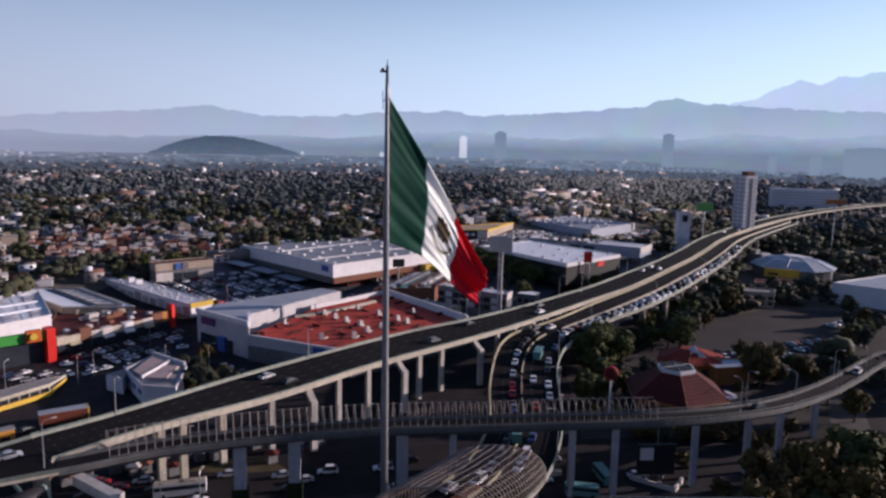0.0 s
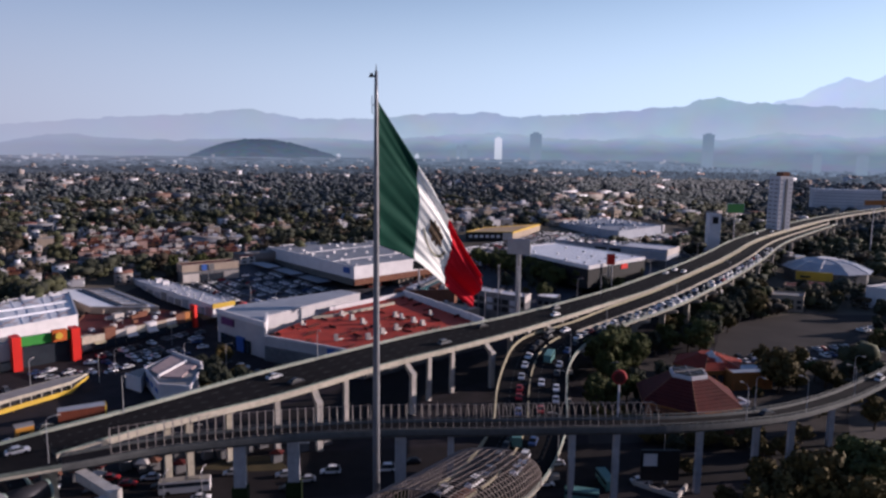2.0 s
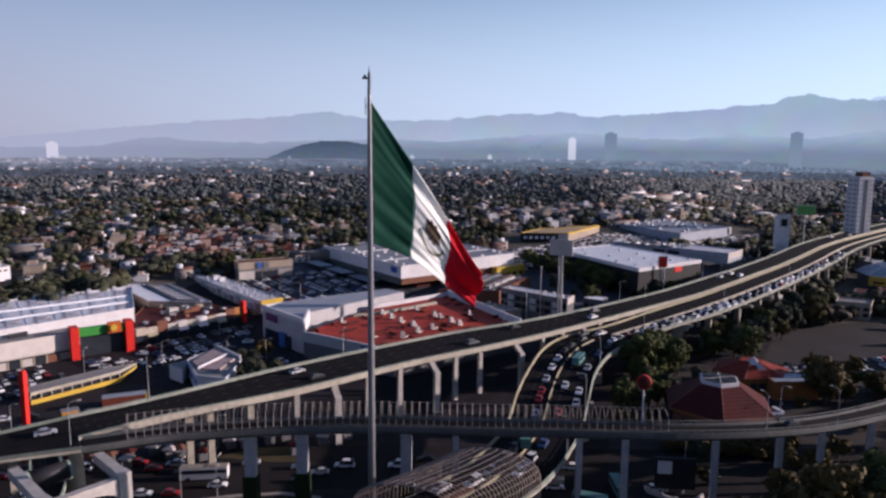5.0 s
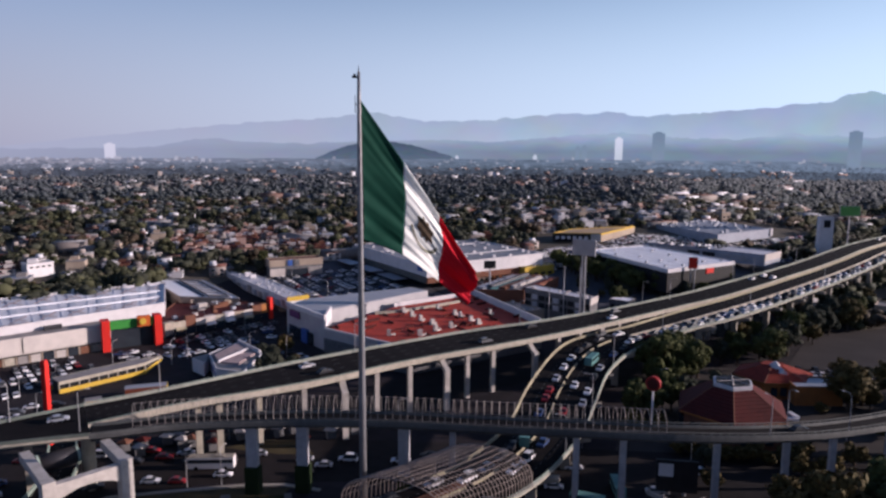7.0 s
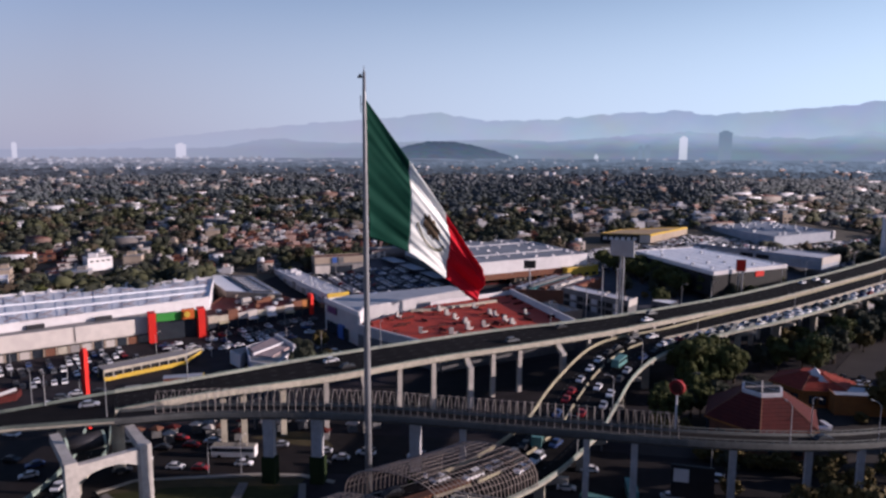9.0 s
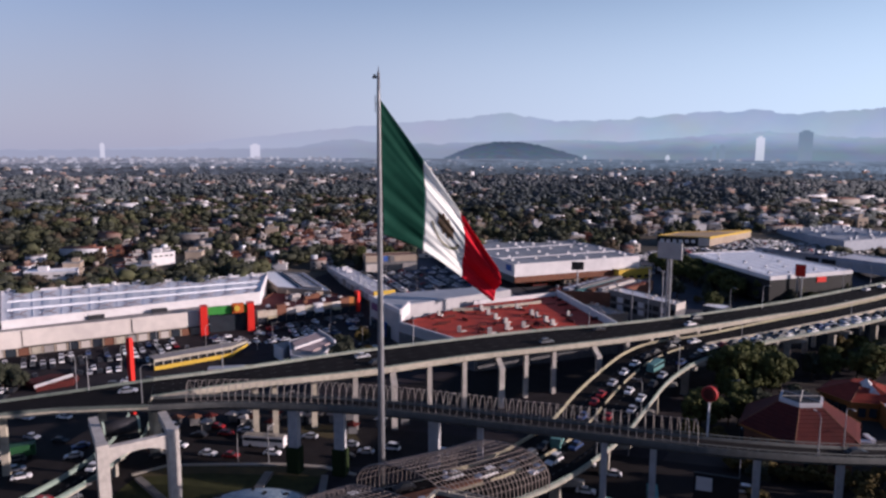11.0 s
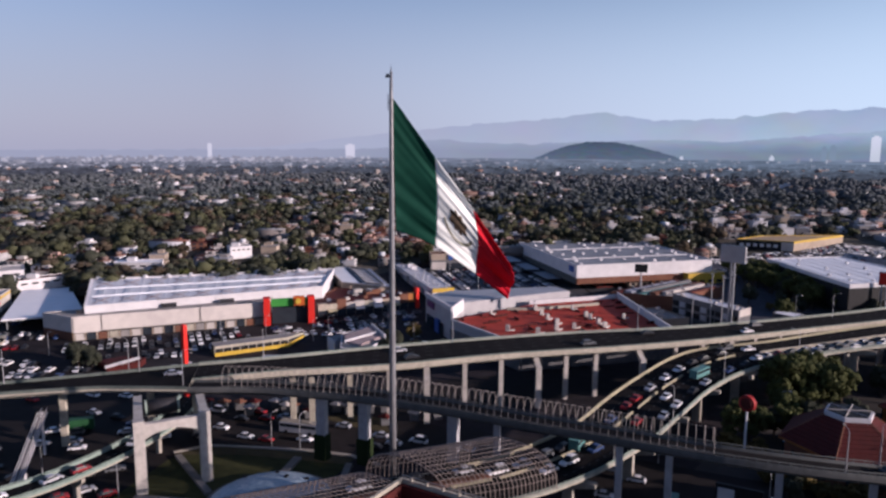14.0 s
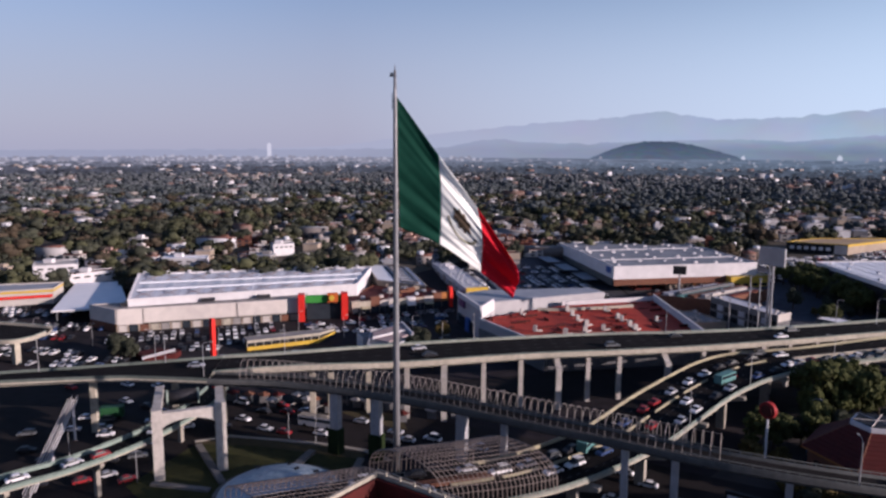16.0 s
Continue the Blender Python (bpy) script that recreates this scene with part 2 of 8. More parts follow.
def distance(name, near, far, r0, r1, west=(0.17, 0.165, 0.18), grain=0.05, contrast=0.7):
    """Far country as emission with its haze painted in: paler with distance, warmer to the west."""
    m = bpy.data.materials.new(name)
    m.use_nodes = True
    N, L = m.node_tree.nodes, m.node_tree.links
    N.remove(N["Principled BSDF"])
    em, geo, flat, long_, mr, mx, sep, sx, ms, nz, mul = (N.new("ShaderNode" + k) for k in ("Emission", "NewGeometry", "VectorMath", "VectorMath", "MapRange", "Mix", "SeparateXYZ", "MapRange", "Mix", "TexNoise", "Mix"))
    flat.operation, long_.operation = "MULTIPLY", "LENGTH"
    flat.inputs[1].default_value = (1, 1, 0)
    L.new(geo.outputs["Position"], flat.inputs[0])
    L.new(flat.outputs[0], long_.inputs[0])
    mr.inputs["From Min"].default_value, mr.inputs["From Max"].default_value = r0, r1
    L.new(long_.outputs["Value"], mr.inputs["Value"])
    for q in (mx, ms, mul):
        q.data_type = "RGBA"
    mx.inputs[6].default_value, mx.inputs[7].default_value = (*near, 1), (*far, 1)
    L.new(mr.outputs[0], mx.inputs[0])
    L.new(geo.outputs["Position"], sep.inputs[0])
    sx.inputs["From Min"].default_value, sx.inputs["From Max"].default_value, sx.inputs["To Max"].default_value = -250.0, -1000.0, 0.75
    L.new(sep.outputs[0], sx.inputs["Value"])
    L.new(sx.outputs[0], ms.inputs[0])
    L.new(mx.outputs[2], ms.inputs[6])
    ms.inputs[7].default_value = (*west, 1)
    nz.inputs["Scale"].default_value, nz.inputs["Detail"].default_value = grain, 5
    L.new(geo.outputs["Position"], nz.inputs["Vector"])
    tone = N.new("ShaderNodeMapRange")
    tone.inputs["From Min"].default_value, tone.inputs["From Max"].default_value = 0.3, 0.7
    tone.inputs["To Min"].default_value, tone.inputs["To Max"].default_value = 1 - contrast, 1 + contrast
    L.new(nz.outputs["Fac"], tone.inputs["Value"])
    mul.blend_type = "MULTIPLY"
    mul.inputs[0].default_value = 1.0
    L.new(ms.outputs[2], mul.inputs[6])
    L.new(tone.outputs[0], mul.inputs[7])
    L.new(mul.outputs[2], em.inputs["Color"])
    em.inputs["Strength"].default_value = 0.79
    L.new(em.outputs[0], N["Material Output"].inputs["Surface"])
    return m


def thin_cloth(m, share=0.35):
    """Lets part of the light through a thin cloth."""
    N, L = m.node_tree.nodes, m.node_tree.links
    b = N["Principled BSDF"]
    tr, mix = N.new("ShaderNodeBsdfTranslucent"), N.new("ShaderNodeMixShader")
    L.new(b.inputs["Base Color"].links[0].from_socket, tr.inputs["Color"])
    mix.inputs[0].default_value = share
    L.new(b.outputs[0], mix.inputs[1])
    L.new(tr.outputs[0], mix.inputs[2])
    L.new(mix.outputs[0], N["Material Output"].inputs["Surface"])
    return m


for m_ in (FLAG_GREEN, FLAG_WHITE, FLAG_RED):
    thin_cloth(m_)


# ---- mesh tools ----
class Geo:
    """Gathers faces for one mesh."""

    def __init__(self):
        self.v, self.f, self.m = [], [], []

    def add(self, verts, faces, m=0):
        n = len(self.v)
        self.v += [tuple(p) for p in verts]
        self.f += [tuple(i + n for i in q) for q in faces]
        self.m += [m] * len(faces)
        return self

    def box(self, c, s, rz=0.0, m=0):
        a = radians(rz)
        ca, sa = math.cos(a), math.sin(a)
        vs = []
        for dz in (-0.5, 0.5):
            for dx, dy in ((-0.5, -0.5), (0.5, -0.5), (0.5, 0.5), (-0.5, 0.5)):
                x, y = dx * s[0], dy * s[1]
                vs.append((c[0] + x * ca - y * sa, c[1] + x * sa + y * ca, c[2] + dz * s[2]))
        return self.add(vs, [(3, 2, 1, 0), (4, 5, 6, 7), (0, 1, 5, 4), (1, 2, 6, 5), (2, 3, 7, 6), (3, 0, 4, 7)], m)

    def wall(self, p, q, z0, z1, w=0.3, m=0):
        d = math.hypot(q[0] - p[0], q[1] - p[1])
        return self.box(((p[0] + q[0]) / 2, (p[1] + q[1]) / 2, (z0 + z1) / 2), (d, w, z1 - z0), math.degrees(math.atan2(q[1] - p[1], q[0] - p[0])), m)

    def prism(self, poly, z0, z1, m=0):
        area = sum(poly[i - 1][0] * poly[i][1] - poly[i][0] * poly[i - 1][1] for i in range(len(poly)))
        if area < 0:
            poly = poly[::-1]
        n = len(poly)
        vs = [(x, y, z0) for x, y in poly] + [(x, y, z1) for x, y in poly]
        fs = [tuple(range(n))[::-1], tuple(range(n, 2 * n))] + [(i, (i + 1) % n, (i + 1) % n + n, i + n) for i in range(n)]
        return self.add(vs, fs, m)

    def loft(self, rows, closed=True, caps=True, m=0):
        n = len(rows[0])
        vs = [p for r in rows for p in r]
        fs = []
        for i in range(len(rows) - 1):
            for j in range(n if closed else n - 1):
                k = (j + 1) % n
                fs.append((i * n + j, i * n + k, (i + 1) * n + k, (i + 1) * n + j))
        if caps and closed:
            fs += [tuple(range(n))[::-1], tuple(range((len(rows) - 1) * n, len(rows) * n))]
        return self.add(vs, fs, m)

    def tube(self, pts, r, n=5, m=0):
        rows = []
        pts = [Vector(p) for p in pts]
        for i, p in enumerate(pts):
            d = (pts[min(i + 1, len(pts) - 1)] - pts[max(i - 1, 0)]).normalized()
            side = d.cross(Vector((0, 0, 1)))
            side = side.normalized() if side.length > 1e-3 else Vector((1, 0, 0))
            up = side.cross(d)
            rr = r[i] if isinstance(r, (list, tuple)) else r
            rows.append([p + (side * math.cos(a) + up * math.sin(a)) * rr for a in (2 * math.pi * k / n for k in range(n))])
        return self.loft(rows, m=m)

    def cyl(self, x, y, z0, z1, r0, r1=None, n=12, m=0):
        return self.tube([(x, y, z0), (x, y, z1)], [r0, r0 if r1 is None else r1], n, m)

    def put(self, name, mats, parent=None, label="", smooth=False):
        me = bpy.data.meshes.new(name)
        o = parent.location if parent and not parent.parent else (parent.parent.location if parent and parent.get("local") else None)
        vs = self.v if o is None else [(x - o[0], y - o[1], z - o[2]) for x, y, z in self.v]
        me.from_pydata(vs, [], self.f)
        for k in mats if isinstance(mats, (list, tuple)) else [mats]:
            me.materials.append(k)
        me.polygons.foreach_set("material_index", self.m)
        if smooth:
            me.polygons.foreach_set("use_smooth", [True] * len(self.f))
        bm = bmesh.new()
        bm.from_mesh(me)
        bmesh.ops.recalc_face_normals(bm, faces=bm.faces)
        bm.to_mesh(me)
        bm.free()
        ob = new(name, me)
        if parent:
            ob.parent = parent
            if not parent.parent:
                ob["local"] = 1
        if label:
            ob["label"] = label
        return ob


def thing(name, label, category, loc=(0, 0, 0), group="", kind=""):
    ob = new(name)
    ob.empty_display_size = 0.5
    ob.location = loc
    return tagged(ob, label, category, group, kind)


def setting(name, geo, mats, label="", category="", kind="structure"):
    return tagged(geo.put(name, mats), label, category, "", kind)


def spline(pts, n):
    """Catmull-Rom through rows of numbers, n steps a span."""
    p = np.array(pts, float)
    p = np.vstack([2 * p[0] - p[1], p, 2 * p[-1] - p[-2]])
    rows = []
    for i in range(1, len(p) - 2):
        for k in range(n):
            t = k / n
            rows.append(0.5 * (2 * p[i] + (p[i + 1] - p[i - 1]) * t + (2 * p[i - 1] - 5 * p[i] + 4 * p[i + 1] - p[i + 2]) * t**2 + (3 * p[i] - p[i - 1] - 3 * p[i + 1] + p[i + 2]) * t**3))
    rows.append(p[-2])
    return np.array(rows)


def inside(x, y, poly):
    hit = False
    for i in range(len(poly)):
        (x1, y1), (x2, y2) = poly[i - 1], poly[i]
        if (y1 > y) != (y2 > y) and x < (x2 - x1) * (y - y1) / (y2 - y1) + x1:
            hit = not hit
    return hit


def big_quads(name, verts, mats, label, category, index=None):
    """A joined mesh of loose quads, four vertices each."""
    me = bpy.data.meshes.new(name)
    nv = len(verts)
    me.vertices.add(nv)
    me.vertices.foreach_set("co", np.asarray(verts, np.float32).ravel())
    me.loops.add(nv)
    me.loops.foreach_set("vertex_index", np.arange(nv, dtype=np.int32))
    me.polygons.add(nv // 4)
    me.polygons.foreach_set("loop_start", np.arange(0, nv, 4, dtype=np.int32))
    for k in mats:
        me.materials.append(k)
    if index is not None:
        me.polygons.foreach_set("material_index", np.asarray(index, np.int32))
    me.update(calc_edges=True)
    return tagged(new(name, me), label, category, "", "stuff")


# ---- ground ----
def ground_lines(fine, coarse):
    return sorted(set(fine) | set(coarse))


gx = ground_lines([-450 + 12.5 * i for i in range(65)], list(range(-6000, -450, 150)) + list(range(500, 6001, 150)))
gy = ground_lines([140 + 12.5 * i for i in range(69)], [-1500, -600, -200, 0, 70] + list(range(1100, 6001, 100)))
g = Geo()
g.add([(x, y, -0.06 - 0.03 * max(0.0, math.hypot(x - 40, y) - 3000)) for y in gy for x in gx], [(j * len(gx) + i, j * len(gx) + i + 1, (j + 1) * len(gx) + i + 1, (j + 1) * len(gx) + i) for j in range(len(gy) - 1) for i in range(len(gx) - 1)])
setting("ground", g, EARTH, "dull earth and dry grass between the houses", "ground")


# ---- viaducts ----
def edges(pairs, n=6):
    s = spline(pairs, n)
    return [(Vector((a, b, 0)), Vector((c, d, 0)), z) for a, b, c, d, z in s]


def viaduct(name, label, pairs, left_mat, right_mat, thick=1.9, marked=True, edge=0.45, parapets=(1, 1), n=6, girder=CREAM, ph=0.95, paving=None):
    rows = edges(pairs, n)
    base = rows[0][0].lerp(rows[0][1], 0.5)
    top = thing(name, label, "viaduct", (base.x, base.y, 0))
    gd, road, marks = Geo(), Geo(), Geo()
    sec, flat, pl, pr, lines = [], [], [], [], []
    for l, r, z in rows:
        u = (r - l).normalized()
        w = (r - l).length
        inset = min(2.4, w * 0.28)
        up = lambda p, k, z=z: (p.x, p.y, z + k)
        sec.append([up(l, 0), up(r, 0), up(r, -edge), up(r - u * inset, -edge - 0.2), up(r - u * inset * 1.25, -thick), up(l + u * inset * 1.25, -thick), up(l + u * inset, -edge - 0.2), up(l, -edge)])
        flat.append([up(l + u * 0.4, 0.02), up(r - u * 0.4, 0.02)])
        pl.append([up(l, 0), up(l, ph), up(l + u * 0.3, ph), up(l + u * 0.45, 0)])
        pr.append([up(r, 0), up(r, ph), up(r - u * 0.3, ph), up(r - u * 0.45, 0)])
        lines.append((l, u, w, z))
    gd.loft(sec).put("girder", girder, top)
    road.loft(flat, closed=False).put("road_surface", paving or ASPHALT, top, "worn asphalt")
    if parapets[0]:
        Geo().loft(pl).put("parapet", left_mat, top, "concrete parapet")
    if parapets[1]:
        Geo().loft(pr).put("parapet", right_mat, top, "concrete parapet")
    for i in range(0, len(lines) - 1):
        (l, u, w, z), (l2, u2, w2, z2) = lines[i], lines[i + 1]
        k = max(2, int(w // 3.6))
        seg = (l2 - l).length
        for j in range(1, k):
            for d in range(max(1, int(seg // 9))):
                m0 = max(1, int(seg // 9))
                a, b = d / m0, (d + 0.4) / m0
                p = l.lerp(l2, a) + u.lerp(u2, a) * (w + (w2 - w) * a) * j / k
                q = l.lerp(l2, b) + u.lerp(u2, b) * (w + (w2 - w) * b) * j / k
                za, zb = z + (z2 - z) * a + 0.045, z + (z2 - z) * b + 0.045
                s = u * 0.09
                marks.add([(p.x - s.x, p.y - s.y, za), (p.x + s.x, p.y + s.y, za), (q.x + s.x, q.y + s.y, zb), (q.x - s.x, q.y - s.y, zb)], [(0, 1, 2, 3)])
    if marks.f and marked:
        marks.put("lane_mark", LINE, top)
    if ph > 0.5 and marked:
        for row in [q for q, on in zip((pl, pr), parapets) if on]:
            Geo().tube([(Vector(q[1]) + Vector(q[2])) / 2 + Vector((0, 0, 0.22)) for q in row], 0.09, 4).put("top_rail", GREENRAIL, top)
    return top, rows


Z0, ZN = 16.1, 17.8
MAIN = [(-197, -15, -190, -20, ZN), (-156, 41, -150, 36, ZN), (-136, 67, -130, 62, ZN), (-116, 91, -110, 85.5, ZN), (-97.5, 114, -90, 106, ZN), (-89.5, 124.8, -80.5, 112.7, ZN), (-82.1, 134.6, -68.5, 119.9, ZN)]
FAR = [(-82.1, 134.6, -72.0, 124.0, ZN), (-74.1, 143.8, -64.3, 134.6, ZN), (-66.4, 154.2, -56.0, 144.2, 17.7), (-50, 178.5, -39, 162.5, 17.2), (-30, 205, -18, 190.5, 16.6)]
FAR += [(*q, Z0) for q in ((-10, 229, 3, 214), (10, 247, 22, 234.5), (30, 268, 42, 259), (50, 292, 61.5, 284), (70, 318, 82, 310), (90, 348, 102, 340), (110, 378, 122, 371.5), (130, 410, 142, 403), (150, 444, 162, 437),
                           (200, 528, 212, 521), (300, 661, 311, 652), (400, 771, 409, 761), (520, 880, 529, 870), (700, 1010, 708, 999))]
NEAR_EDGE = [(-68.5, 119.9, ZN), (-64, 122.7, ZN), (-59, 126, ZN), (-50, 130.5, ZN), (-30, 137.3, ZN), (-10, 141.5, ZN), (10, 143.8, ZN), (30, 146.5, ZN), (50, 149.3, 17.6), (70, 157, 16.4), (88, 168.5, 14.6), (108, 186, 12.4), (127, 205, 10.6), (150, 229, 8.5), (190, 266, 5), (235, 300, 1.2)]
NEAR = []
for i, (x, y, z) in enumerate(NEAR_EDGE):
    a, b = NEAR_EDGE[max(i - 1, 0)], NEAR_EDGE[min(i + 1, len(NEAR_EDGE) - 1)]
    d = Vector((b[0] - a[0], b[1] - a[1], 0)).normalized()
    NEAR.append((x - d.y * 5.8, y + d.x * 5.8, x, y, z))
RAMP = [(-45, 55, -25, 52, 8.5), (-39, 70, -19, 66, 8.7), (-33, 84, -13, 80, 9), (-27, 96, -7, 93, 9), (-20, 108, 1, 105, 9), (-13, 119, 9, 117, 9.2), (-3, 130, 17, 128, 9.4), (4, 140, 23.3, 140, 9.5), (9.5, 155, 28, 155, 9.6), (12.5, 170, 31.2, 170, 9.8)]
RAMP += [(13.6, 190, 33.5, 190, 10.3), (16, 210, 36.2, 210, 11), (20, 230, 42, 228, 12), (27, 242.5, 52, 244, 13), (43, 258, 66, 261, 14), (62.5, 283.2, 82, 277, 15), (83, 309.2, 99, 299, 15.6), (103, 339.2, 119, 329, 15.7),
        (123, 370.7, 139, 360, 15.7), (143, 402.2, 158, 391, 15.7), (163, 436.2, 179, 427, 15.7), (213, 520.2, 228, 511, 15.5), (312, 651, 324, 641, 15.5)]
LOW = [(-73, 52, -67, 50, 9), (-72, 73, -65.5, 71.5, 9), (-70, 85, -63.5, 84, 9), (-71.5, 97, -65, 99, 8.6), (-75, 108, -69.5, 112, 8), (-83, 122, -78, 127, 6.5), (-98, 140, -94, 145, 4)]
LOOP = [(-262, 100, -258, 92, 9), (-232, 118, -226, 104, 9), (-208, 129, -196, 112, 9), (-196, 134, -181, 117, 9), (-190, 136, -178, 124, 9), (-188, 137, -182, 132, 9)]

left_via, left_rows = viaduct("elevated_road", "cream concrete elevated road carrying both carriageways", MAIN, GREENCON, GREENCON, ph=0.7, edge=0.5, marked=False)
main_via, main_rows = viaduct("elevated_road", "long curving cream concrete elevated highway on piers", FAR, GREENCREAM, CREAM, edge=0.8, thick=2.1, ph=0.6)
near_via, near_rows = viaduct("elevated_road", "grey concrete flyover ramp beneath arched steel ribs", NEAR, DARKCON, DARKCON, girder=BLACKCON, marked=False, edge=0.7, ph=0.6, thick=2.0, paving=mat("worn_grey_asphalt", (0.025, 0.023, 0.023), (0.014, 0.013, 0.013), 0.4, 0.95, 0.2, spec=0.05))
ramp_via, ramp_rows = viaduct("elevated_road", "wide elevated road jammed with traffic, yellowed parapet", RAMP, YELLOWCON, GREENCREAM, thick=1.2, ph=0.7, edge=0.3, parapets=(0, 1))
left_wall = []
for l, r, z in ramp_rows[int(len(ramp_rows) * 0.295):]:
    u = (r - l).normalized()
    left_wall.append([(l.x + u.x * s, l.y + u.y * s, z + h) for s, h in ((0, 0), (0, 0.75), (0.3, 0.75), (0.45, 0))])
Geo().loft(left_wall).put("parapet", YELLOWCON, ramp_via, "yellowed concrete parapet")
div = []
for i in range(int(len(ramp_rows) * 0.60), len(ramp_rows)):
    l, r, z = ramp_rows[i]
    u = (r - l).normalized()
    c = l.lerp(r, 0.56)
    div.append([(c.x - u.x * 0.3, c.y - u.y * 0.3, z + 0.02), (c.x - u.x * 0.2, c.y - u.y * 0.2, z + 1.0), (c.x + u.x * 0.2, c.y + u.y * 0.2, z + 1.0), (c.x + u.x * 0.3, c.y + u.y * 0.3, z + 0.02)])
Geo().loft(div).put("divider", CREAM, ramp_via, "cream concrete divider")
for lane in (0.46,):
    for i in range(int(len(ramp_rows) * 0.25), int(len(ramp_rows) * 0.58)):
        if i % 5 == 3:
            continue
        (l, r, z), (l2, r2, z2) = ramp_rows[i], ramp_rows[i + 1]
        a, c = l.lerp(r, lane), l2.lerp(r2, lane)
        Geo().loft([[(q.x - 0.2, q.y, zz + 0.03), (q.x - 0.12, q.y, zz + 0.6), (q.x + 0.12, q.y, zz + 0.6), (q.x + 0.2, q.y, zz + 0.03)] for q, zz in ((a, z), (c, z2))]).put("lane_divider", YELLOWCON, ramp_via, "yellow lane divider")
Geo().prism([(-72.2, 124.0), (-66.2, 127.6), (-66.9, 131.4)], 16.6, ZN + 0.01).put("gore", GREYCON, near_via, "paved wedge where the two decks part")
low_via, low_rows = viaduct("elevated_road", "narrow curved ramp with pale green parapets", LOW, LOWRAIL, LOWRAIL, thick=0.9, ph=0.7, edge=0.3)
loop_via, loop_rows = viaduct("elevated_road", "short curved concrete slip ramp on one pier", LOOP, CREAM, CREAM, thick=1.0)


def pier(parent, x, y, z1, wx, wy, rz, m=CONCRETE, cap=None, foot=0.0):
    g = Geo().box((x, y, z1 / 2), (wx, wy, z1), rz)
    if cap:
        a = radians(rz)
        rows = []
        for k, s in ((0.0, 0.5), (1.2, 1.0), (2.0, 1.0)):
            ln = wx + (cap - wx) * s if k else wx
            rows.append([(x + dx * ln / 2 * math.cos(a) - dy * wy / 2 * math.sin(a), y + dx * ln / 2 * math.sin(a) + dy * wy / 2 * math.cos(a), z1 - 2.0 + k) for dx, dy in ((-1, -1), (1, -1), (1, 1), (-1, 1))])
        g.loft(rows)
    g.put("pier", m, parent)
    if foot:
        Geo().box((x, y, foot / 2), (wx + 0.8, wy + 0.8, foot), rz).put("planted_base", HEDGE, parent, "dark ivy-covered base")


def along(rows, f):
    i = min(int(f * (len(rows) - 1)), len(rows) - 2)
    l, r, z = rows[i]
    l2, r2, z2 = rows[i + 1]
    k = f * (len(rows) - 1) - i
    c = l.lerp(r, 0.5).lerp(l2.lerp(r2, 0.5), k)
    return c, (r - l).normalized(), z + (z2 - z) * k


for x, y, foot in ((-41, 137.5, 6.5), (-30.5, 141, 6.5), (-8, 145.3, 4.5), (4, 146.8, 3), (30, 149.8, 0), (40, 151, 0), (60, 156, 0), (74, 163, 0), (86, 170.5, 0), (104, 186, 0)):
    l, r, z = min(near_rows, key=lambda q: (q[0].lerp(q[1], 0.5) - Vector((x, y, 0))).length)
    c = l.lerp(r, 0.5)
    x, y = (x, y) if x < 0 else (c.x, c.y)
    pier(near_via, x, y, z - 1.9, 2.4 if x < 0 else 1.3, 1.8 if x < 0 else 1.2, 8, PIERCON, None, foot)


def bracket_pier(parent, p, u, z, w):
    """A column beside the deck with an arm that reaches under it."""
    rz = math.degrees(math.atan2(u.y, u.x))
    q = p + u * (w / 2 + 0.6)
    Geo().box((q.x, q.y, (z - 4.2) / 2), (1.4, 1.6, z - 4.2), rz).put("pier", PALECON, parent)
    rows = []
    for s, zb, zt in ((0.75, z - 5.2, z - 4.0), (-0.8, z - 4.6, z - 3.3), (-3.0, z - 2.9, z - 1.6), (-6.0, z - 2.6, z - 1.7)):
        c = q + u * s
        n = Vector((-u.y, u.x, 0)) * 0.85
        rows.append([(c.x - n.x, c.y - n.y, zb), (c.x + n.x, c.y + n.y, zb), (c.x + n.x, c.y + n.y, zt), (c.x - n.x, c.y - n.y, zt)])
    Geo().loft(rows).put("bracket", PALECON, parent)


acc, last, turn_no = 0.0, None, 0
for l, r, z in main_rows[18:]:
    c = l.lerp(r, 0.5)
    if last is not None:
        acc += (c - last).length
    if last is None or acc > 9.5:
        acc = 0.0
        u = (r - l).normalized()
        w = (r - l).length
        turn_no += 1
        if turn_no % 3 == 2 and turn_no < 20:
            bracket_pier(main_via, c, u, z, w)
        else:
            pier(main_via, c.x + u.x * w * 0.28, c.y + u.y * w * 0.28, z - 1.8, 1.25, 1.3, math.degrees(math.atan2(u.y, u.x)), PALECON)
    last = c
acc, last = 0.0, None
for l, r, z in ramp_rows[6:]:
    c = l.lerp(r, 0.5)
    if last is not None:
        acc += (c - last).length
    if last is None or acc > 21:
        acc = 0.0
        u = (r - l).normalized()
        pier(ramp_via, c.x + u.x * 5, c.y + u.y * 5, z - 1.2, 2.2, 1.6, math.degrees(math.atan2(u.y, u.x)), CONCRETE, 12)
    last = c
for x, y, h in ((-121, 89, 16), (-158, 42, 16), (-62.2, 149.6, 16), (-58.6, 153.2, 15.8), (-52.4, 162.2, 15.6), (-102, 108, 16), (-86, 122, 16)):
    pier(left_via, x, y, h, 1.5, 1.5, 40, CREAM)
for x, y, h in ((-69, 72, 8), (-66.5, 90, 8), (-78, 118, 6)):
    pier(low_via, x, y, h, 1.0, 1.0, 10, CONCRETE, 4)
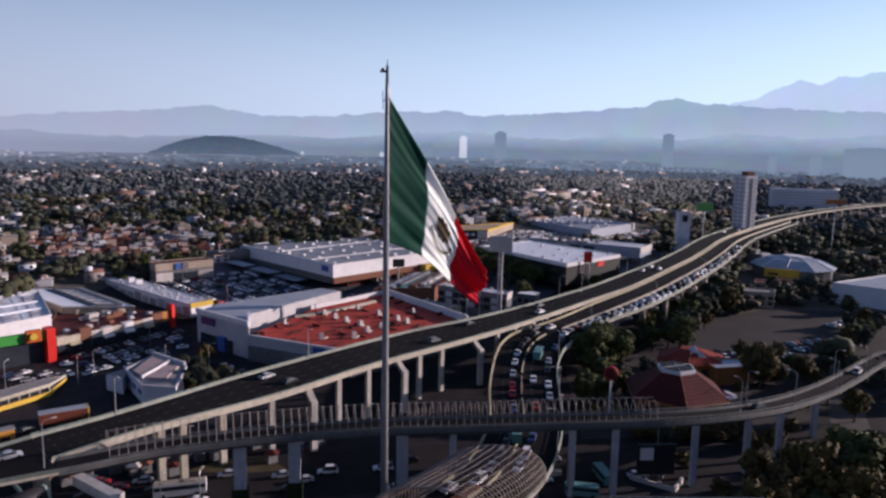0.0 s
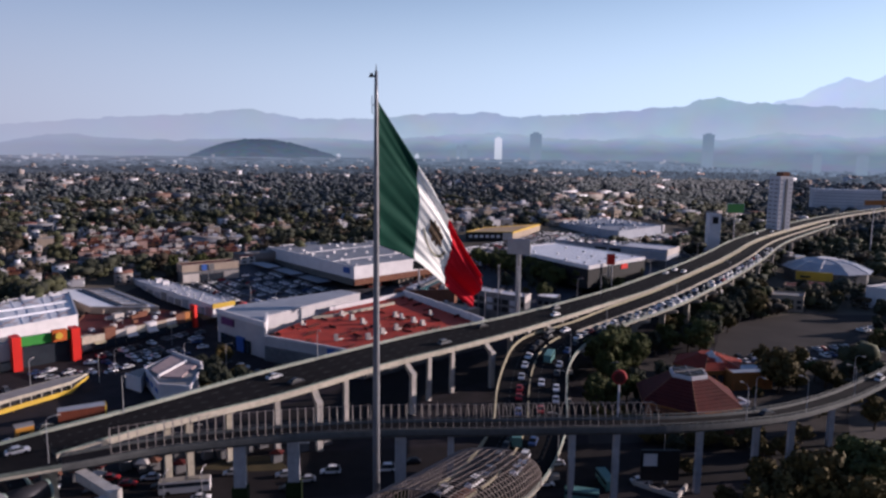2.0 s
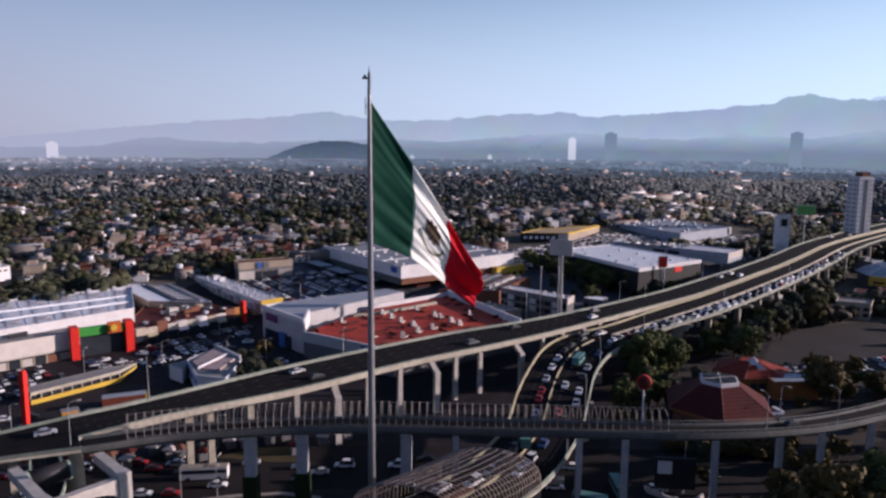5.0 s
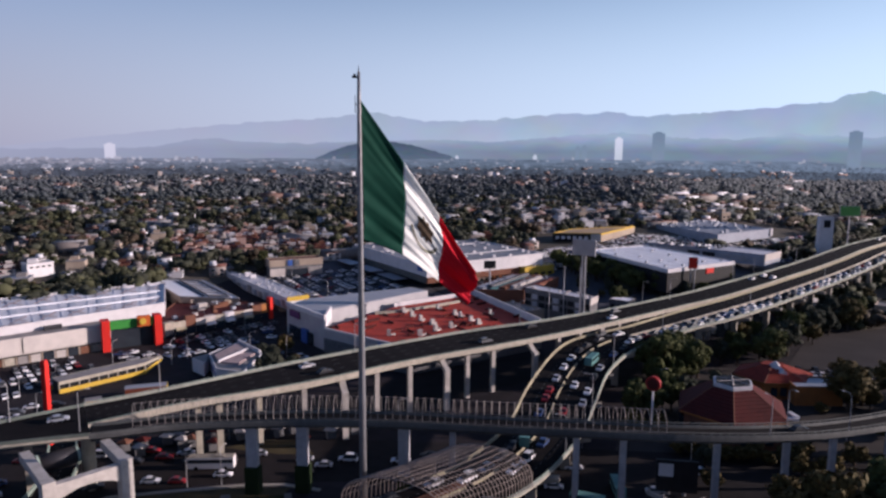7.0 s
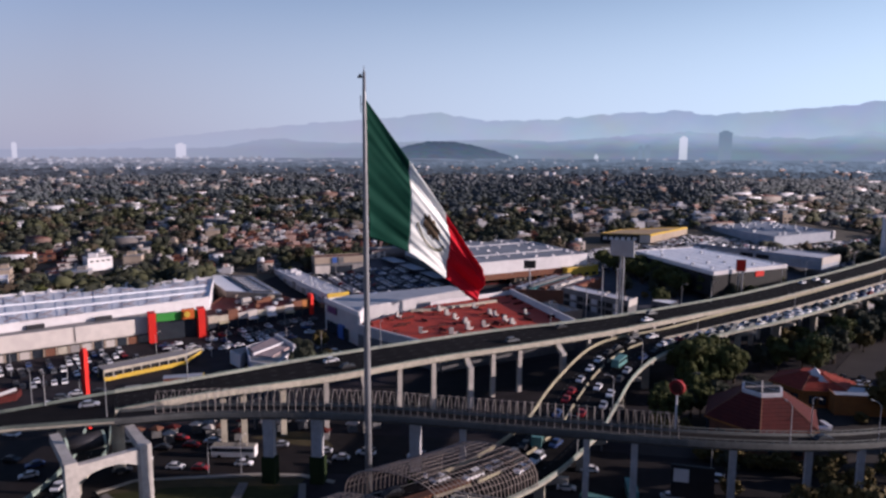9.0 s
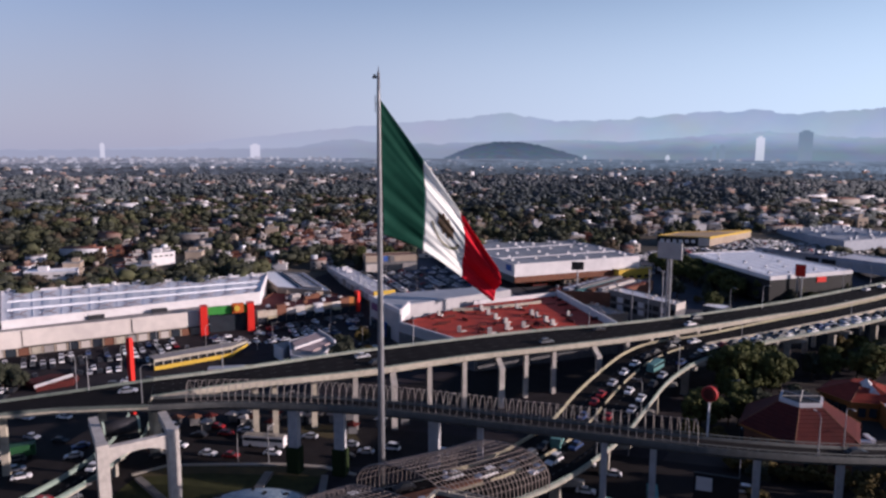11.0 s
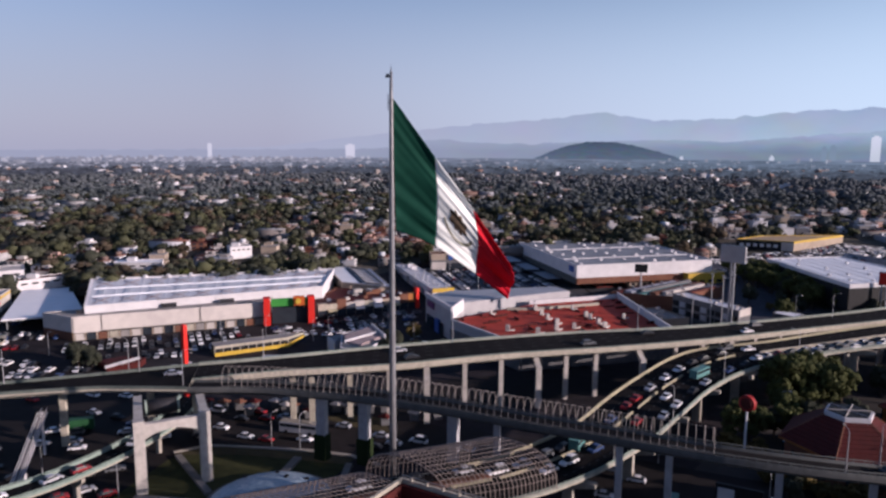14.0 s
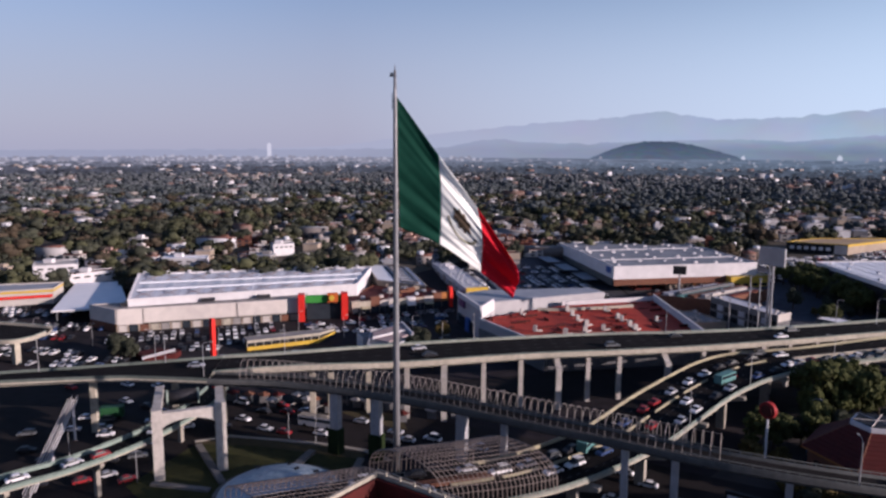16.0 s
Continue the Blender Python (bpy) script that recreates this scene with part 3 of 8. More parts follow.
Geo().cyl(-78.0, 130.5, 0, 16.4, 1.45, 1.45, 20).put("round_pier", CREAM, left_via, "round cream concrete pier")
pier(loop_via, -183, 122, 8, 2.0, 2.0, 10, CREAM)

# arched portal under the near carriageway
portal = thing("portal_frame", "pale concrete portal frame with an arched crossbeam", "bridge pier", (-59, 108, 0))
cols = [(-63, 102.6), (-56, 114.6)]
ang = math.degrees(math.atan2(12, 7))
for (cx, cy), (ex, ey) in zip(cols, ((-77.5, 112.5), (-66, 121.5))):
    Geo().box((cx, cy, 8.45), (2.3, 2.3, 16.9), ang).put("column", PALECON, portal)
    Geo().wall((cx, cy), (ex, ey), 14.9, 16.75, 1.9).put("beam", PALECON, portal)
rows = []
for k in range(13):
    t = k / 12
    x, y = cols[0][0] + (cols[1][0] - cols[0][0]) * t, cols[0][1] + (cols[1][1] - cols[0][1]) * t
    zb = 11.6 + 2.6 * math.sin(math.pi * t) ** 0.7
    nx, ny = 0.85 * 0.8, -0.53 * 0.8
    rows.append([(x - nx, y - ny, zb), (x + nx, y + ny, zb), (x + nx, y + ny, 16.0), (x - nx, y - ny, 16.0)])
Geo().loft(rows).put("arched_beam", PALECON, portal)

barrel = thing("service_duct", "dark barrel-shaped duct slung under the deck", "duct", (-71, 116, 13))
Geo().tube([(-75.2, 112.6, 14.0), (-70.6, 119, 14.0)], 1.9, 18).put("barrel", DARKSTEEL, barrel, smooth=True)
for t in (0.04, 0.96):
    x, y = -75.2 + 4.6 * t, 112.6 + 6.4 * t
    Geo().tube([(x - 0.12, y - 0.2, 14.0), (x + 0.12, y + 0.2, 14.0)], 2.0, 18).put("ring", GREENRAIL, barrel)

def evenly(rows, f0, f1, n):
    """n fractions between f0 and f1, evenly spaced along the deck."""
    fs = [f0 + (f1 - f0) * k / 400 for k in range(401)]
    pts = [along(rows, f)[0] for f in fs]
    acc_ = [0.0]
    for a, c in zip(pts, pts[1:]):
        acc_.append(acc_[-1] + (c - a).length)
    return [float(np.interp(acc_[-1] * k / (n - 1), acc_, fs)) for k in range(n)]


# ---- ribbed steel cages ----
cage = thing("rib_cage", "row of slim arched steel ribs over the flyover", "canopy", (-60, 130, ZN))
for f in evenly(near_rows, 0.105, 0.527, 70):
    c, u, z = along(near_rows, f)
    w = 2.95
    pts = []
    for j in range(11):
        a = math.pi * j / 10
        pts.append((c.x - u.x * w * math.cos(a), c.y - u.y * w * math.cos(a), z + 0.9 + 4.1 * math.sin(a) ** 0.8))
    Geo().tube(pts, 0.062, 4).put("rib", RIB, cage)
for s, h in ((0.98, 0.95), (-0.98, 0.95), (0.0, 5.0)):
    pts = []
    for k in range(40):
        c, u, z = along(near_rows, 0.105 + k / 39 * 0.422)
        pts.append((c.x + u.x * s * 2.95, c.y + u.y * s * 2.95, z + h))
    Geo().tube(pts, 0.045, 4).put("rail", RIB, cage)

post_mesh = None
for f in evenly(near_rows, 0.50, 0.887, 80):
    c, u, z = along(near_rows, f)
    l_, r_ = c - u * 2.75, c + u * 2.75
    for q in (l_, r_):
        if post_mesh is None:
            post_ob = Geo().box((0, 0, 0.27), (0.16, 0.16, 0.54)).put("rail_post", MIDCON)
            post_mesh = post_ob.data
            post_ob.parent = near_via
        else:
            post_ob = new("rail_post", post_mesh)
            post_ob.parent = near_via
        post_ob.location = (q.x - near_via.location.x, q.y - near_via.location.y, z + 0.5)
for s in (-2.75, 2.75):
    pts = []
    for k in range(60):
        c, u, z = along(near_rows, 0.50 + k / 59 * 0.387)
        pts.append((c.x + u.x * s, c.y + u.y * s, z + 1.08))
    Geo().tube(pts, 0.11, 4).put("top_rail", MIDCON, near_via)

strip_ = []
for k in range(24):
    c, u, z = along(ramp_rows, 0.10 + k / 23 * 0.19)
    strip_.append([(c.x + u.x * s, c.y + u.y * s, z + h) for s, h in ((-3.6, 0.03), (-3.6, 0.75), (-1.2, 0.75), (-1.2, 0.03))])
Geo().loft(strip_).put("median_strip", BRICK, ramp_via, "raised reddish-brown median strip")
tunnel = thing("lattice_tunnel", "open steel lattice vault over the wide road", "canopy", (0, 120, 9))
def vault(f, j, n):
    """A place on the lattice vault, lower over the second bay."""
    c, u, z = along(ramp_rows, f)
    h, e = (7.6, 0.6) if f > 0.22 else (4.3 - 8 * (f - 0.132), 0.5)
    a = math.pi * j / n
    return (c.x - u.x * 10.3 * math.cos(a), c.y - u.y * 10.3 * math.cos(a), z + 0.6 + h * math.sin(a) ** e)


for f0, f1, ribs in ((0.226, 0.302, 26), (0.132, 0.216, 26)):
    for k in range(ribs):
        f = f0 + (f1 - f0) * k / (ribs - 1)
        end = k in (0, ribs - 1)
        Geo().tube([vault(f, j, 16) for j in range(17)], 0.15 if end else 0.095, 4).put("rib", LATTICE, tunnel)
    for j in range(1, 20):
        Geo().tube([vault(f0 + (f1 - f0) * k / 19, j, 20) for k in range(20)], 0.07, 4).put("purlin", LATTICE, tunnel)

# ---- flag ----
PX, PY = -10.2, 124.7
mast = thing("flagpole", "tall grey tapered steel flagpole", "flagpole", (PX, PY, 0))
Geo().tube([(PX, PY, 0), (PX, PY, 30), (PX, PY, 60), (PX, PY, 86), (PX, PY, 90.8)], [0.72, 0.66, 0.52, 0.36, 0.26], 20).put("shaft", POLE, mast, smooth=True)
Geo().cyl(PX, PY, 0, 1.2, 1.6, 1.3, 16).put("base_plinth", CONCRETE, mast)
g = Geo().box((PX - 0.55, PY, 89.9), (1.4, 0.3, 0.35)).box((PX - 0.8, PY, 90.2), (0.5, 0.22, 0.5), 20).cyl(PX, PY, 90.7, 92.0, 0.14, 0.03, 8)
g.put("finial", DARKSTEEL, mast)
Geo().tube([(PX - 0.7, PY, 83.5), (PX - 0.75, PY, 86.6)], 0.07, 5).tube([(PX - 0.7, PY, 85.0), (PX, PY, 85.0)], 0.09, 5).put("halyard_arm", DARKSTEEL, mast)
FD = Vector((0.775, 0.632, 0))
FN = Vector((0.632, -0.775, 0))


def cloth(u, v):
    """A place on the flag: u along the fly, v down the hoist."""
    top = [(-0.4, 86.2), (8.0, 74.4), (15.9, 63.8), (23.8, 52.4)]
    low = [(0.3, 60.2), (8.3, 56.6), (17.0, 50.3), (23.6, 45.4)]

    def bez(c, t):
        s = t * 3
        i = min(int(s), 2)
        k = s - i
        p = [c[max(i - 1, 0)], c[i], c[i + 1], c[min(i + 2, 3)]]
        return [0.5 * (2 * p[1][j] + (p[2][j] - p[0][j]) * k + (2 * p[0][j] - 5 * p[1][j] + 4 * p[2][j] - p[3][j]) * k * k + (3 * p[1][j] - p[0][j] - 3 * p[2][j] + p[3][j]) * k**3) for j in (0, 1)]

    a, b = bez(top, u), bez(low, u)
    vv = v + 0.035 * math.sin(9 * v + 4 * u) * u
    h = a[0] + (b[0] - a[0]) * vv + 0.9 * u * math.sin(math.pi * v)
    z = a[1] + (b[1] - a[1]) * vv + 0.5 * math.sin(math.pi * u) * (1 - v)
    amp = 0.5 + 1.3 * u
    k = amp * 0.8 * noise.noise((v * 4.2 + 0.6 * u, u * 1.1, 2.7)) + 0.5 * noise.noise((v * 10.5 - 1.5 * u, u * 1.6, 8.1))
    k += 1.2 * math.sin(2.4 * math.pi * u - 1.0) * u + 0.8 * math.sin(math.pi * v * 1.3 + 2 * u) * u
    p = Vector((PX, PY, 0)) + FD * (h + 0.5) + FN * (k - 0.2 - 2.6 * u * v - 0.6 * u * (1 - u))
    return (p.x, p.y, z)


flag = thing("flag", "huge green, white and red cloth flag hanging in soft folds", "flag", (PX, PY, 58))
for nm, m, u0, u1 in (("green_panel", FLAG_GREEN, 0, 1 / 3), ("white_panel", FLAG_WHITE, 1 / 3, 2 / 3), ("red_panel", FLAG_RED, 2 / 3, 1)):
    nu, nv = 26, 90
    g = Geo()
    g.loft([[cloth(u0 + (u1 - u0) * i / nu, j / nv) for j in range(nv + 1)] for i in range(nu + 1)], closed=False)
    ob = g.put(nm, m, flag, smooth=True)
    white_panel = ob if nm == "white_panel" else (white_panel if nm == "red_panel" else None)
    md = ob.modifiers.new("thickness", "SOLIDIFY")
    md.thickness = 0.05
for nm, m, r0, r1, a0, a1 in (("emblem_bird_shape", EMBLEM, 0.0, 0.62, 0, 1), ("emblem_wreath", EMBLEM_GREEN, 0.84, 0.98, 0.06, 0.46)):
    g = Geo()
    rows = []
    for i in range(7):
        rr = r0 + (r1 - r0) * i / 6
        row = []
        for j in range(41):
            a = 2 * math.pi * (a0 + (a1 - a0) * j / 40) - math.pi
            wob = 1 if r0 else 0.75 + 0.25 * math.sin(5 * a) * math.sin(3 * a)
            x, y, z = cloth(0.5 + 0.125 * rr * wob * math.cos(a), 0.5 - 0.25 * rr * wob * math.sin(a))
            row.append((x + FN.x * 0.12, y + FN.y * 0.12, z))
        rows.append(row)
    g.loft(rows, closed=False)
    g.put(nm.replace("_bird_shape", ""), m, white_panel, smooth=True)
# ---- roads and lots on the ground ----
def sheet(name, poly, z, m, label, category):
    g = Geo().add([(x, y, z) for x, y in poly], [tuple(range(len(poly)))])
    return setting(name, g, m, label, category)


def strip(name, pts, w, z, m, label, category, n=5):
    s = spline(pts, n)
    rows = []
    for i, p in enumerate(s):
        d = s[min(i + 1, len(s) - 1)] - s[max(i - 1, 0)]
        d = d / np.hypot(*d)
        rows.append([(p[0] - d[1] * w / 2, p[1] + d[0] * w / 2, z), (p[0] + d[1] * w / 2, p[1] - d[0] * w / 2, z)])
    return setting(name, Geo().loft(rows, closed=False), m, label, category)


sheet("pavement_plaza", [(-420, -60), (160, -60), (150, 150), (135, 250), (150, 420), (90, 560), (-20, 520), (-150, 470), (-185, 420), (-182, 330), (-262, 230), (-420, 100)], 0.02, PARKING, "worn grey asphalt of lots and side streets", "asphalt")
strip("road_cross", [(-330, 92), (-230, 118), (-160, 128), (-110, 136), (-70, 146), (-30, 158), (10, 165), (60, 172), (110, 185), (170, 225), (260, 280), (420, 360)], 24, 0.05, ROADBASE, "dark asphalt avenue under the flyovers", "road")
strip("road_service", [(-70, 60), (-72, 120), (-60, 165), (-38, 195), (-5, 232), (40, 275), (90, 350), (140, 425), (210, 540), (300, 665)], 26, 0.04, ROADBASE, "dark asphalt service road beside the elevated road", "road")
strip("road_right", [(60, 120), (95, 150), (128, 215), (150, 265), (172, 300), (240, 360)], 10, 0.06, mat("dusty_road", (0.11, 0.098, 0.088), (0.07, 0.062, 0.056), 0.3, 0.9), "narrow asphalt side road", "road")
sheet("lawn", [(-73, 118), (-66, 96), (-44, 92), (-30, 112), (-33, 138), (-44, 139), (-70, 128)], 0.08, GRASS, "mown green lawn inside the junction", "lawn")
sheet("lawn", [(-60, 157.5), (-45, 157.5), (-36, 159.5), (-44, 166.5), (-54, 164)], 0.08, DRYGRASS, "dry yellowish grass verge under the road", "lawn")
sheet("lawn", [(48, 120), (100, 130), (118, 168), (92, 158), (60, 150), (44, 144)], 0.08, DRYGRASS, "dry planted verge under trees", "lawn")
sheet("pavement_dirt", [(96, 262), (170, 258), (248, 282), (268, 330), (205, 346), (160, 344), (118, 318)], 0.08, mat("pale_dirt", (0.056, 0.048, 0.046), (0.026, 0.023, 0.023), 0.06, 0.95), "bare pale dirt yard", "dirt")
sheet("pavement_dust", [(38, 176), (60, 160), (110, 176), (165, 215), (165, 258), (96, 256), (60, 268), (44, 240)], 0.03, mat("dusty_ground", (0.070, 0.060, 0.054), (0.040, 0.035, 0.032), 0.15, 0.95, 0.4), "dusty grey-brown ground round the restaurants", "ground")
sheet("pavement_dust", [(60, 108), (150, 108), (160, 180), (112, 172), (60, 146)], 0.03, mat("leaf_litter", (0.055, 0.046, 0.040), (0.030, 0.026, 0.023), 0.15, 0.95, 0.4), "bare brown ground under the trees", "ground")
# Upper lots have their asphalt lightened and blued to paint in haze.
sheet("pavement_lot", [(-165, 376), (-98, 304), (-56, 318), (-40, 346), (-68, 388), (-140, 462), (-178, 432)], 0.06, mat("faded_lot_asphalt", (0.105, 0.108, 0.125), (0.068, 0.070, 0.082), 0.2, 0.9), "grey asphalt of the upper car park, lightened for haze", "asphalt")
sheet("pavement_lot", [(-40, 346), (10, 318), (38, 330), (64, 390), (112, 424), (140, 440), (150, 500), (100, 555), (-20, 520), (-70, 505), (-66, 388)], 0.045, bpy.data.materials["faded_lot_asphalt"], "grey asphalt round the white hall, lightened for haze", "asphalt")
# Darker sheet laid down to paint in the shade under the flyovers.
sheet("road_yard", [(-175, 60), (-52, 60), (-66, 96), (-73, 118), (-84, 132), (-128, 128), (-165, 112)], 0.035, ROADBASE, "asphalt under the flyovers, darkened for their shade", "road")
for p, q, w in (((-46, 134), (-43, 126), 2.0), ((-33, 138), (-27, 127), 1.6), ((-72, 119), (-50, 110), 1.6), ((-62, 100), (-49, 106), 1.4)):
    setting("trim_path", Geo().wall(p, q, 0.0, 0.7, w), PAVE, "low concrete path wall across the lawn", "path")
kerb_pts = [(-75, 120), (-71, 127.5), (-58, 134), (-46, 139.5), (-36, 142.5), (-27, 142)]
for p, q in zip(kerb_pts, kerb_pts[1:]):
    setting("trim_kerb", Geo().wall(p, q, 0.0, 0.28, 1.1), mat("pale_kerb", (0.42, 0.39, 0.33), None, 0.6), "pale concrete kerb round the lawn", "kerb")
sheet("lawn", [(-74, 119), (-71, 126.5), (-46, 138.5), (-34, 141.5), (-34, 138), (-60, 128)], 0.11, DRYGRASS, "strip of dry grass along the kerb", "lawn")
# ---- buildings ----
BUILT = []


def flat_roof(name, label, poly, h, wall_m, roof_m, parapet=0.8, band=None, base=0.0, category="building", pm=None):
    """A hall with its walls, roof sheet and parapet. band: (z0, z1, material) round the walls."""
    cx, cy = sum(p[0] for p in poly) / len(poly), sum(p[1] for p in poly) / len(poly)
    b = thing(name, label, category, (cx, cy, 0))
    if not base:
        BUILT.append(poly)
    Geo().prism(poly, base, h).put("wall", wall_m, b)
    inner = [(x + (cx - x) * 0.004, y + (cy - y) * 0.004) for x, y in poly]
    Geo().prism(inner, h, h + 0.15).put("roof", roof_m, b)
    for i in range(len(poly)):
        if parapet:
            Geo().wall(poly[i - 1], poly[i], h + 0.004, h + parapet, 0.4).put("parapet", pm or wall_m, b)
        if band:
            Geo().wall(poly[i - 1], poly[i], band[0], band[1], 0.35).put("fascia", band[2], b)
    return b


def lerp2(p, q, t):
    return (p[0] + (q[0] - p[0]) * t, p[1] + (q[1] - p[1]) * t)


def quadpt(poly, s, t):
    return lerp2(lerp2(poly[0], poly[1], s), lerp2(poly[3], poly[2], s), t)


def roof_units(b, poly, h, ns, nt, size, m, name="roof_vent", jitter=0.15, skip=0.1):
    rng = random.Random(int(abs(poly[0][0] * 7)))
    for i in range(ns):
        for j in range(nt):
            if rng.random() < skip:
                continue
            x, y = quadpt(poly, (i + 0.5 + rng.uniform(-jitter, jitter)) / ns, (j + 0.5 + rng.uniform(-jitter, jitter)) / nt)
            k = rng.uniform(0.8, 1.3)
            rz = math.degrees(math.atan2(poly[1][1] - poly[0][1], poly[1][0] - poly[0][0]))
            g = Geo().box((x, y, h + 0.15 + size * 0.3 * k), (size * k, size, size * 0.6 * k), rz)
            g.box((x, y, h + 0.15 + size * 0.65 * k), (size * k * 0.7, size * 0.7, size * 0.1), rz)
            g.put(name, m, b)


def windows(b, p, q, z0, z1, cols, rows, m=GLASS, depth=0.15, fill=0.6):
    """A grid of window panes standing in shallow frames on the wall p-q."""
    d = math.hypot(q[0] - p[0], q[1] - p[1])
    rz = math.degrees(math.atan2(q[1] - p[1], q[0] - p[0]))
    for i in range(cols):
        for j in range(rows):
            x, y = lerp2(p, q, (i + 0.5) / cols)
            z = z0 + (z1 - z0) * (j + 0.5) / rows
            Geo().box((x, y, z), (d / cols * fill, depth * 2, (z1 - z0) / rows * fill), rz).put("window", m, b)


ROOFLIGHT = mat("roof_light_sheet", (0.66, 0.70, 0.74), (0.52, 0.56, 0.60), 0.3, 0.6)
# shopping hall with the red and green portal
hall = [(-203, 176), (-150, 262), (-178, 303), (-258, 213)]
b = flat_roof("shopping_hall", "long pale shopping hall with a white panelled roof", hall, 10.5, WHITE, mat("dusty_white_roof", (0.84, 0.85, 0.86), (0.66, 0.68, 0.70), 0.25, 0.6), 0.9)
for t in (0.34, 0.62):
    Geo().wall(quadpt(hall, 0.02, t), quadpt(hall, 0.98, t), 10.65, 11.1, 0.8).put("roof_ridge", WHITEROOF, b)
for i in range(10):
    for t0, t1 in ((0.05, 0.30), (0.38, 0.58), (0.66, 0.94)):
        s = (i + 0.5) / 10
        Geo().wall(quadpt(hall, s, t0), quadpt(hall, s, t1), 10.65, 10.85, 2.4).put("skylight", ROOFLIGHT, b, "translucent grey roof light")
        Geo().wall(quadpt(hall, s - 0.045, t0), quadpt(hall, s - 0.045, t1), 10.65, 10.8, 0.25).put("roof_seam", WHITEROOF, b)
RUST = mat("rust_stain", (0.34, 0.19, 0.15), (0.50, 0.42, 0.38), 0.8, 0.8)
for i in range(10):
    for t0, t1 in ((0.10, 0.26), (0.70, 0.90)):
        s = (i + 0.06) / 10
        for e in (0.03, -0.03):
            Geo().wall(quadpt(hall, s + 0.5 / 10 - e, t0), quadpt(hall, s + 0.5 / 10 + e, t1), 10.86, 10.94, 0.5).put("roof_brace", RUST, b, "rust-stained brace")
for i in range(11):
    p = quadpt(hall, (i + 0.3) / 11, 0.99)
    Geo().box((p[0], p[1], 11.6), (1.4, 1.4, 1.5), 30).put("roof_vent", WHITE, b)
PANEL = mat("cream_render", (0.69, 0.64, 0.58), (0.55, 0.51, 0.47), 0.3, 0.85)
front = [(-196, 166.5), (-153, 227), (-160, 240), (-214, 165)]
b = flat_roof("retail_block", "cream panelled shop front with a red brick end", front, 9, OFFWHITE, GREYROOF, 0.6, (0.0, 3.2, DARK))
for s0, s1, z0 in ((0.0, 0.13, 3.0), (0.138, 0.63, 3.6), (0.645, 1.0, 3.9)):
    p, q = lerp2(front[0], front[1], s0), lerp2(front[0], front[1], s1)
    off = (0.25, -0.18)
    Geo().wall((p[0] + off[0], p[1] + off[1]), (q[0] + off[0], q[1] + off[1]), z0, 9.7, 0.3).put("facade_panel", PANEL, b, "cream rendered facade panel")
for i in range(19):
    p = lerp2(front[0], front[1], i / 18)
    Geo().box((p[0] + 0.5, p[1] - 0.4, 1.5), (0.5, 0.5, 3.0), 54).put("column", BEIGE, b)
    if i < 18:
        q = lerp2(front[0], front[1], (i + 0.5) / 18)
        Geo().box((q[0] + 0.35, q[1] - 0.25, 1.4), (3.2, 0.4, 2.7), 54.6).put("shop_window", (OFFWHITE, GLASS, BRICK, CREAM, GREYROOF, OFFWHITE, GLASS)[i % 7], b)
back_ = ((-201, 173), (-157.5, 243))
Geo().wall(lerp2(*back_, 0.0), lerp2(*back_, 0.22), 9.2, 11.6, 1.2).put("roof_box", CREAM, b)
Geo().wall(lerp2(*back_, 0.24), lerp2(*back_, 0.33), 9.2, 12.0, 1.6).put("roof_box", GREYCON, b)
Geo().wall(lerp2(*back_, 0.35), lerp2(*back_, 0.62), 9.2, 12.2, 2).put("roof_box", BRICK, b)
Geo().wall(lerp2(*back_, 0.63), lerp2(*back_, 0.97), 9.2, 11.4, 1.5).put("roof_box", OFFWHITE, b)
for s in (0.12, 0.2, 0.5, 0.78):
    x, y = quadpt(front, s, 0.55)
    Geo().box((x, y, 10.0), (6.0, 1.6, 1.6), 54).put("roof_machine", DARKSTEEL, b)
Geo().wall((-196.2, 166.0), (-214.2, 164.5), 0.0, 3.4, 0.5).put("plinth", BRICK, b, "red brick plinth")
Geo().wall((-196.2, 166.1), (-214.2, 164.6), 3.4, 9.6, 0.4).put("end_panel", PANEL, b, "cream rendered end panel")
gate = thing("store_portal", "bright red entrance portal with a green sign band", "entrance", (-144, 234, 0))
d = Vector((12.5, 13.5, 0)).normalized()
for k, (x, y) in enumerate(((-151, 226.5), (-138.3, 240.5))):
    Geo().box((x, y, 6.0), (2.8, 5.0, 12), 47).put("pylon", RED, gate, "red painted pylon")
Geo().wall((-150, 228), (-139.3, 239.5), 8.0, 11.2, 1.6).put("sign_band", GREEN, gate, "green sign band")
Geo().wall((-142.6, 234.2), (-139.4, 237.6), 8.2, 12.2, 1.9).put("sign_block", mat("deep_orange_paint", (0.55, 0.13, 0.03), None, 0.4), gate, "orange sign block")
Geo().tube([(-140.3, 234.6, 10.3), (-139.9, 234.2, 10.3)], 1.2, 14).put("sign_mark", YELLOW, gate, "yellow emblem disc")
Geo().wall((-150.5, 229), (-140, 240.2), 0.0, 8.0, 0.6).put("glass_front", GLASS, gate)
row_shops = [(-140.5, 247.8), (-115.0, 289.6), (-124.2, 294.7), (-150.7, 256.0)]
b = flat_roof("shop_row", "row of low mixed shops with awnings and tiled roofs", row_shops, 6.0, BEIGE, TILE, 0.0)
rngs = random.Random(4)
dx_, dy_ = 0.853, -0.521
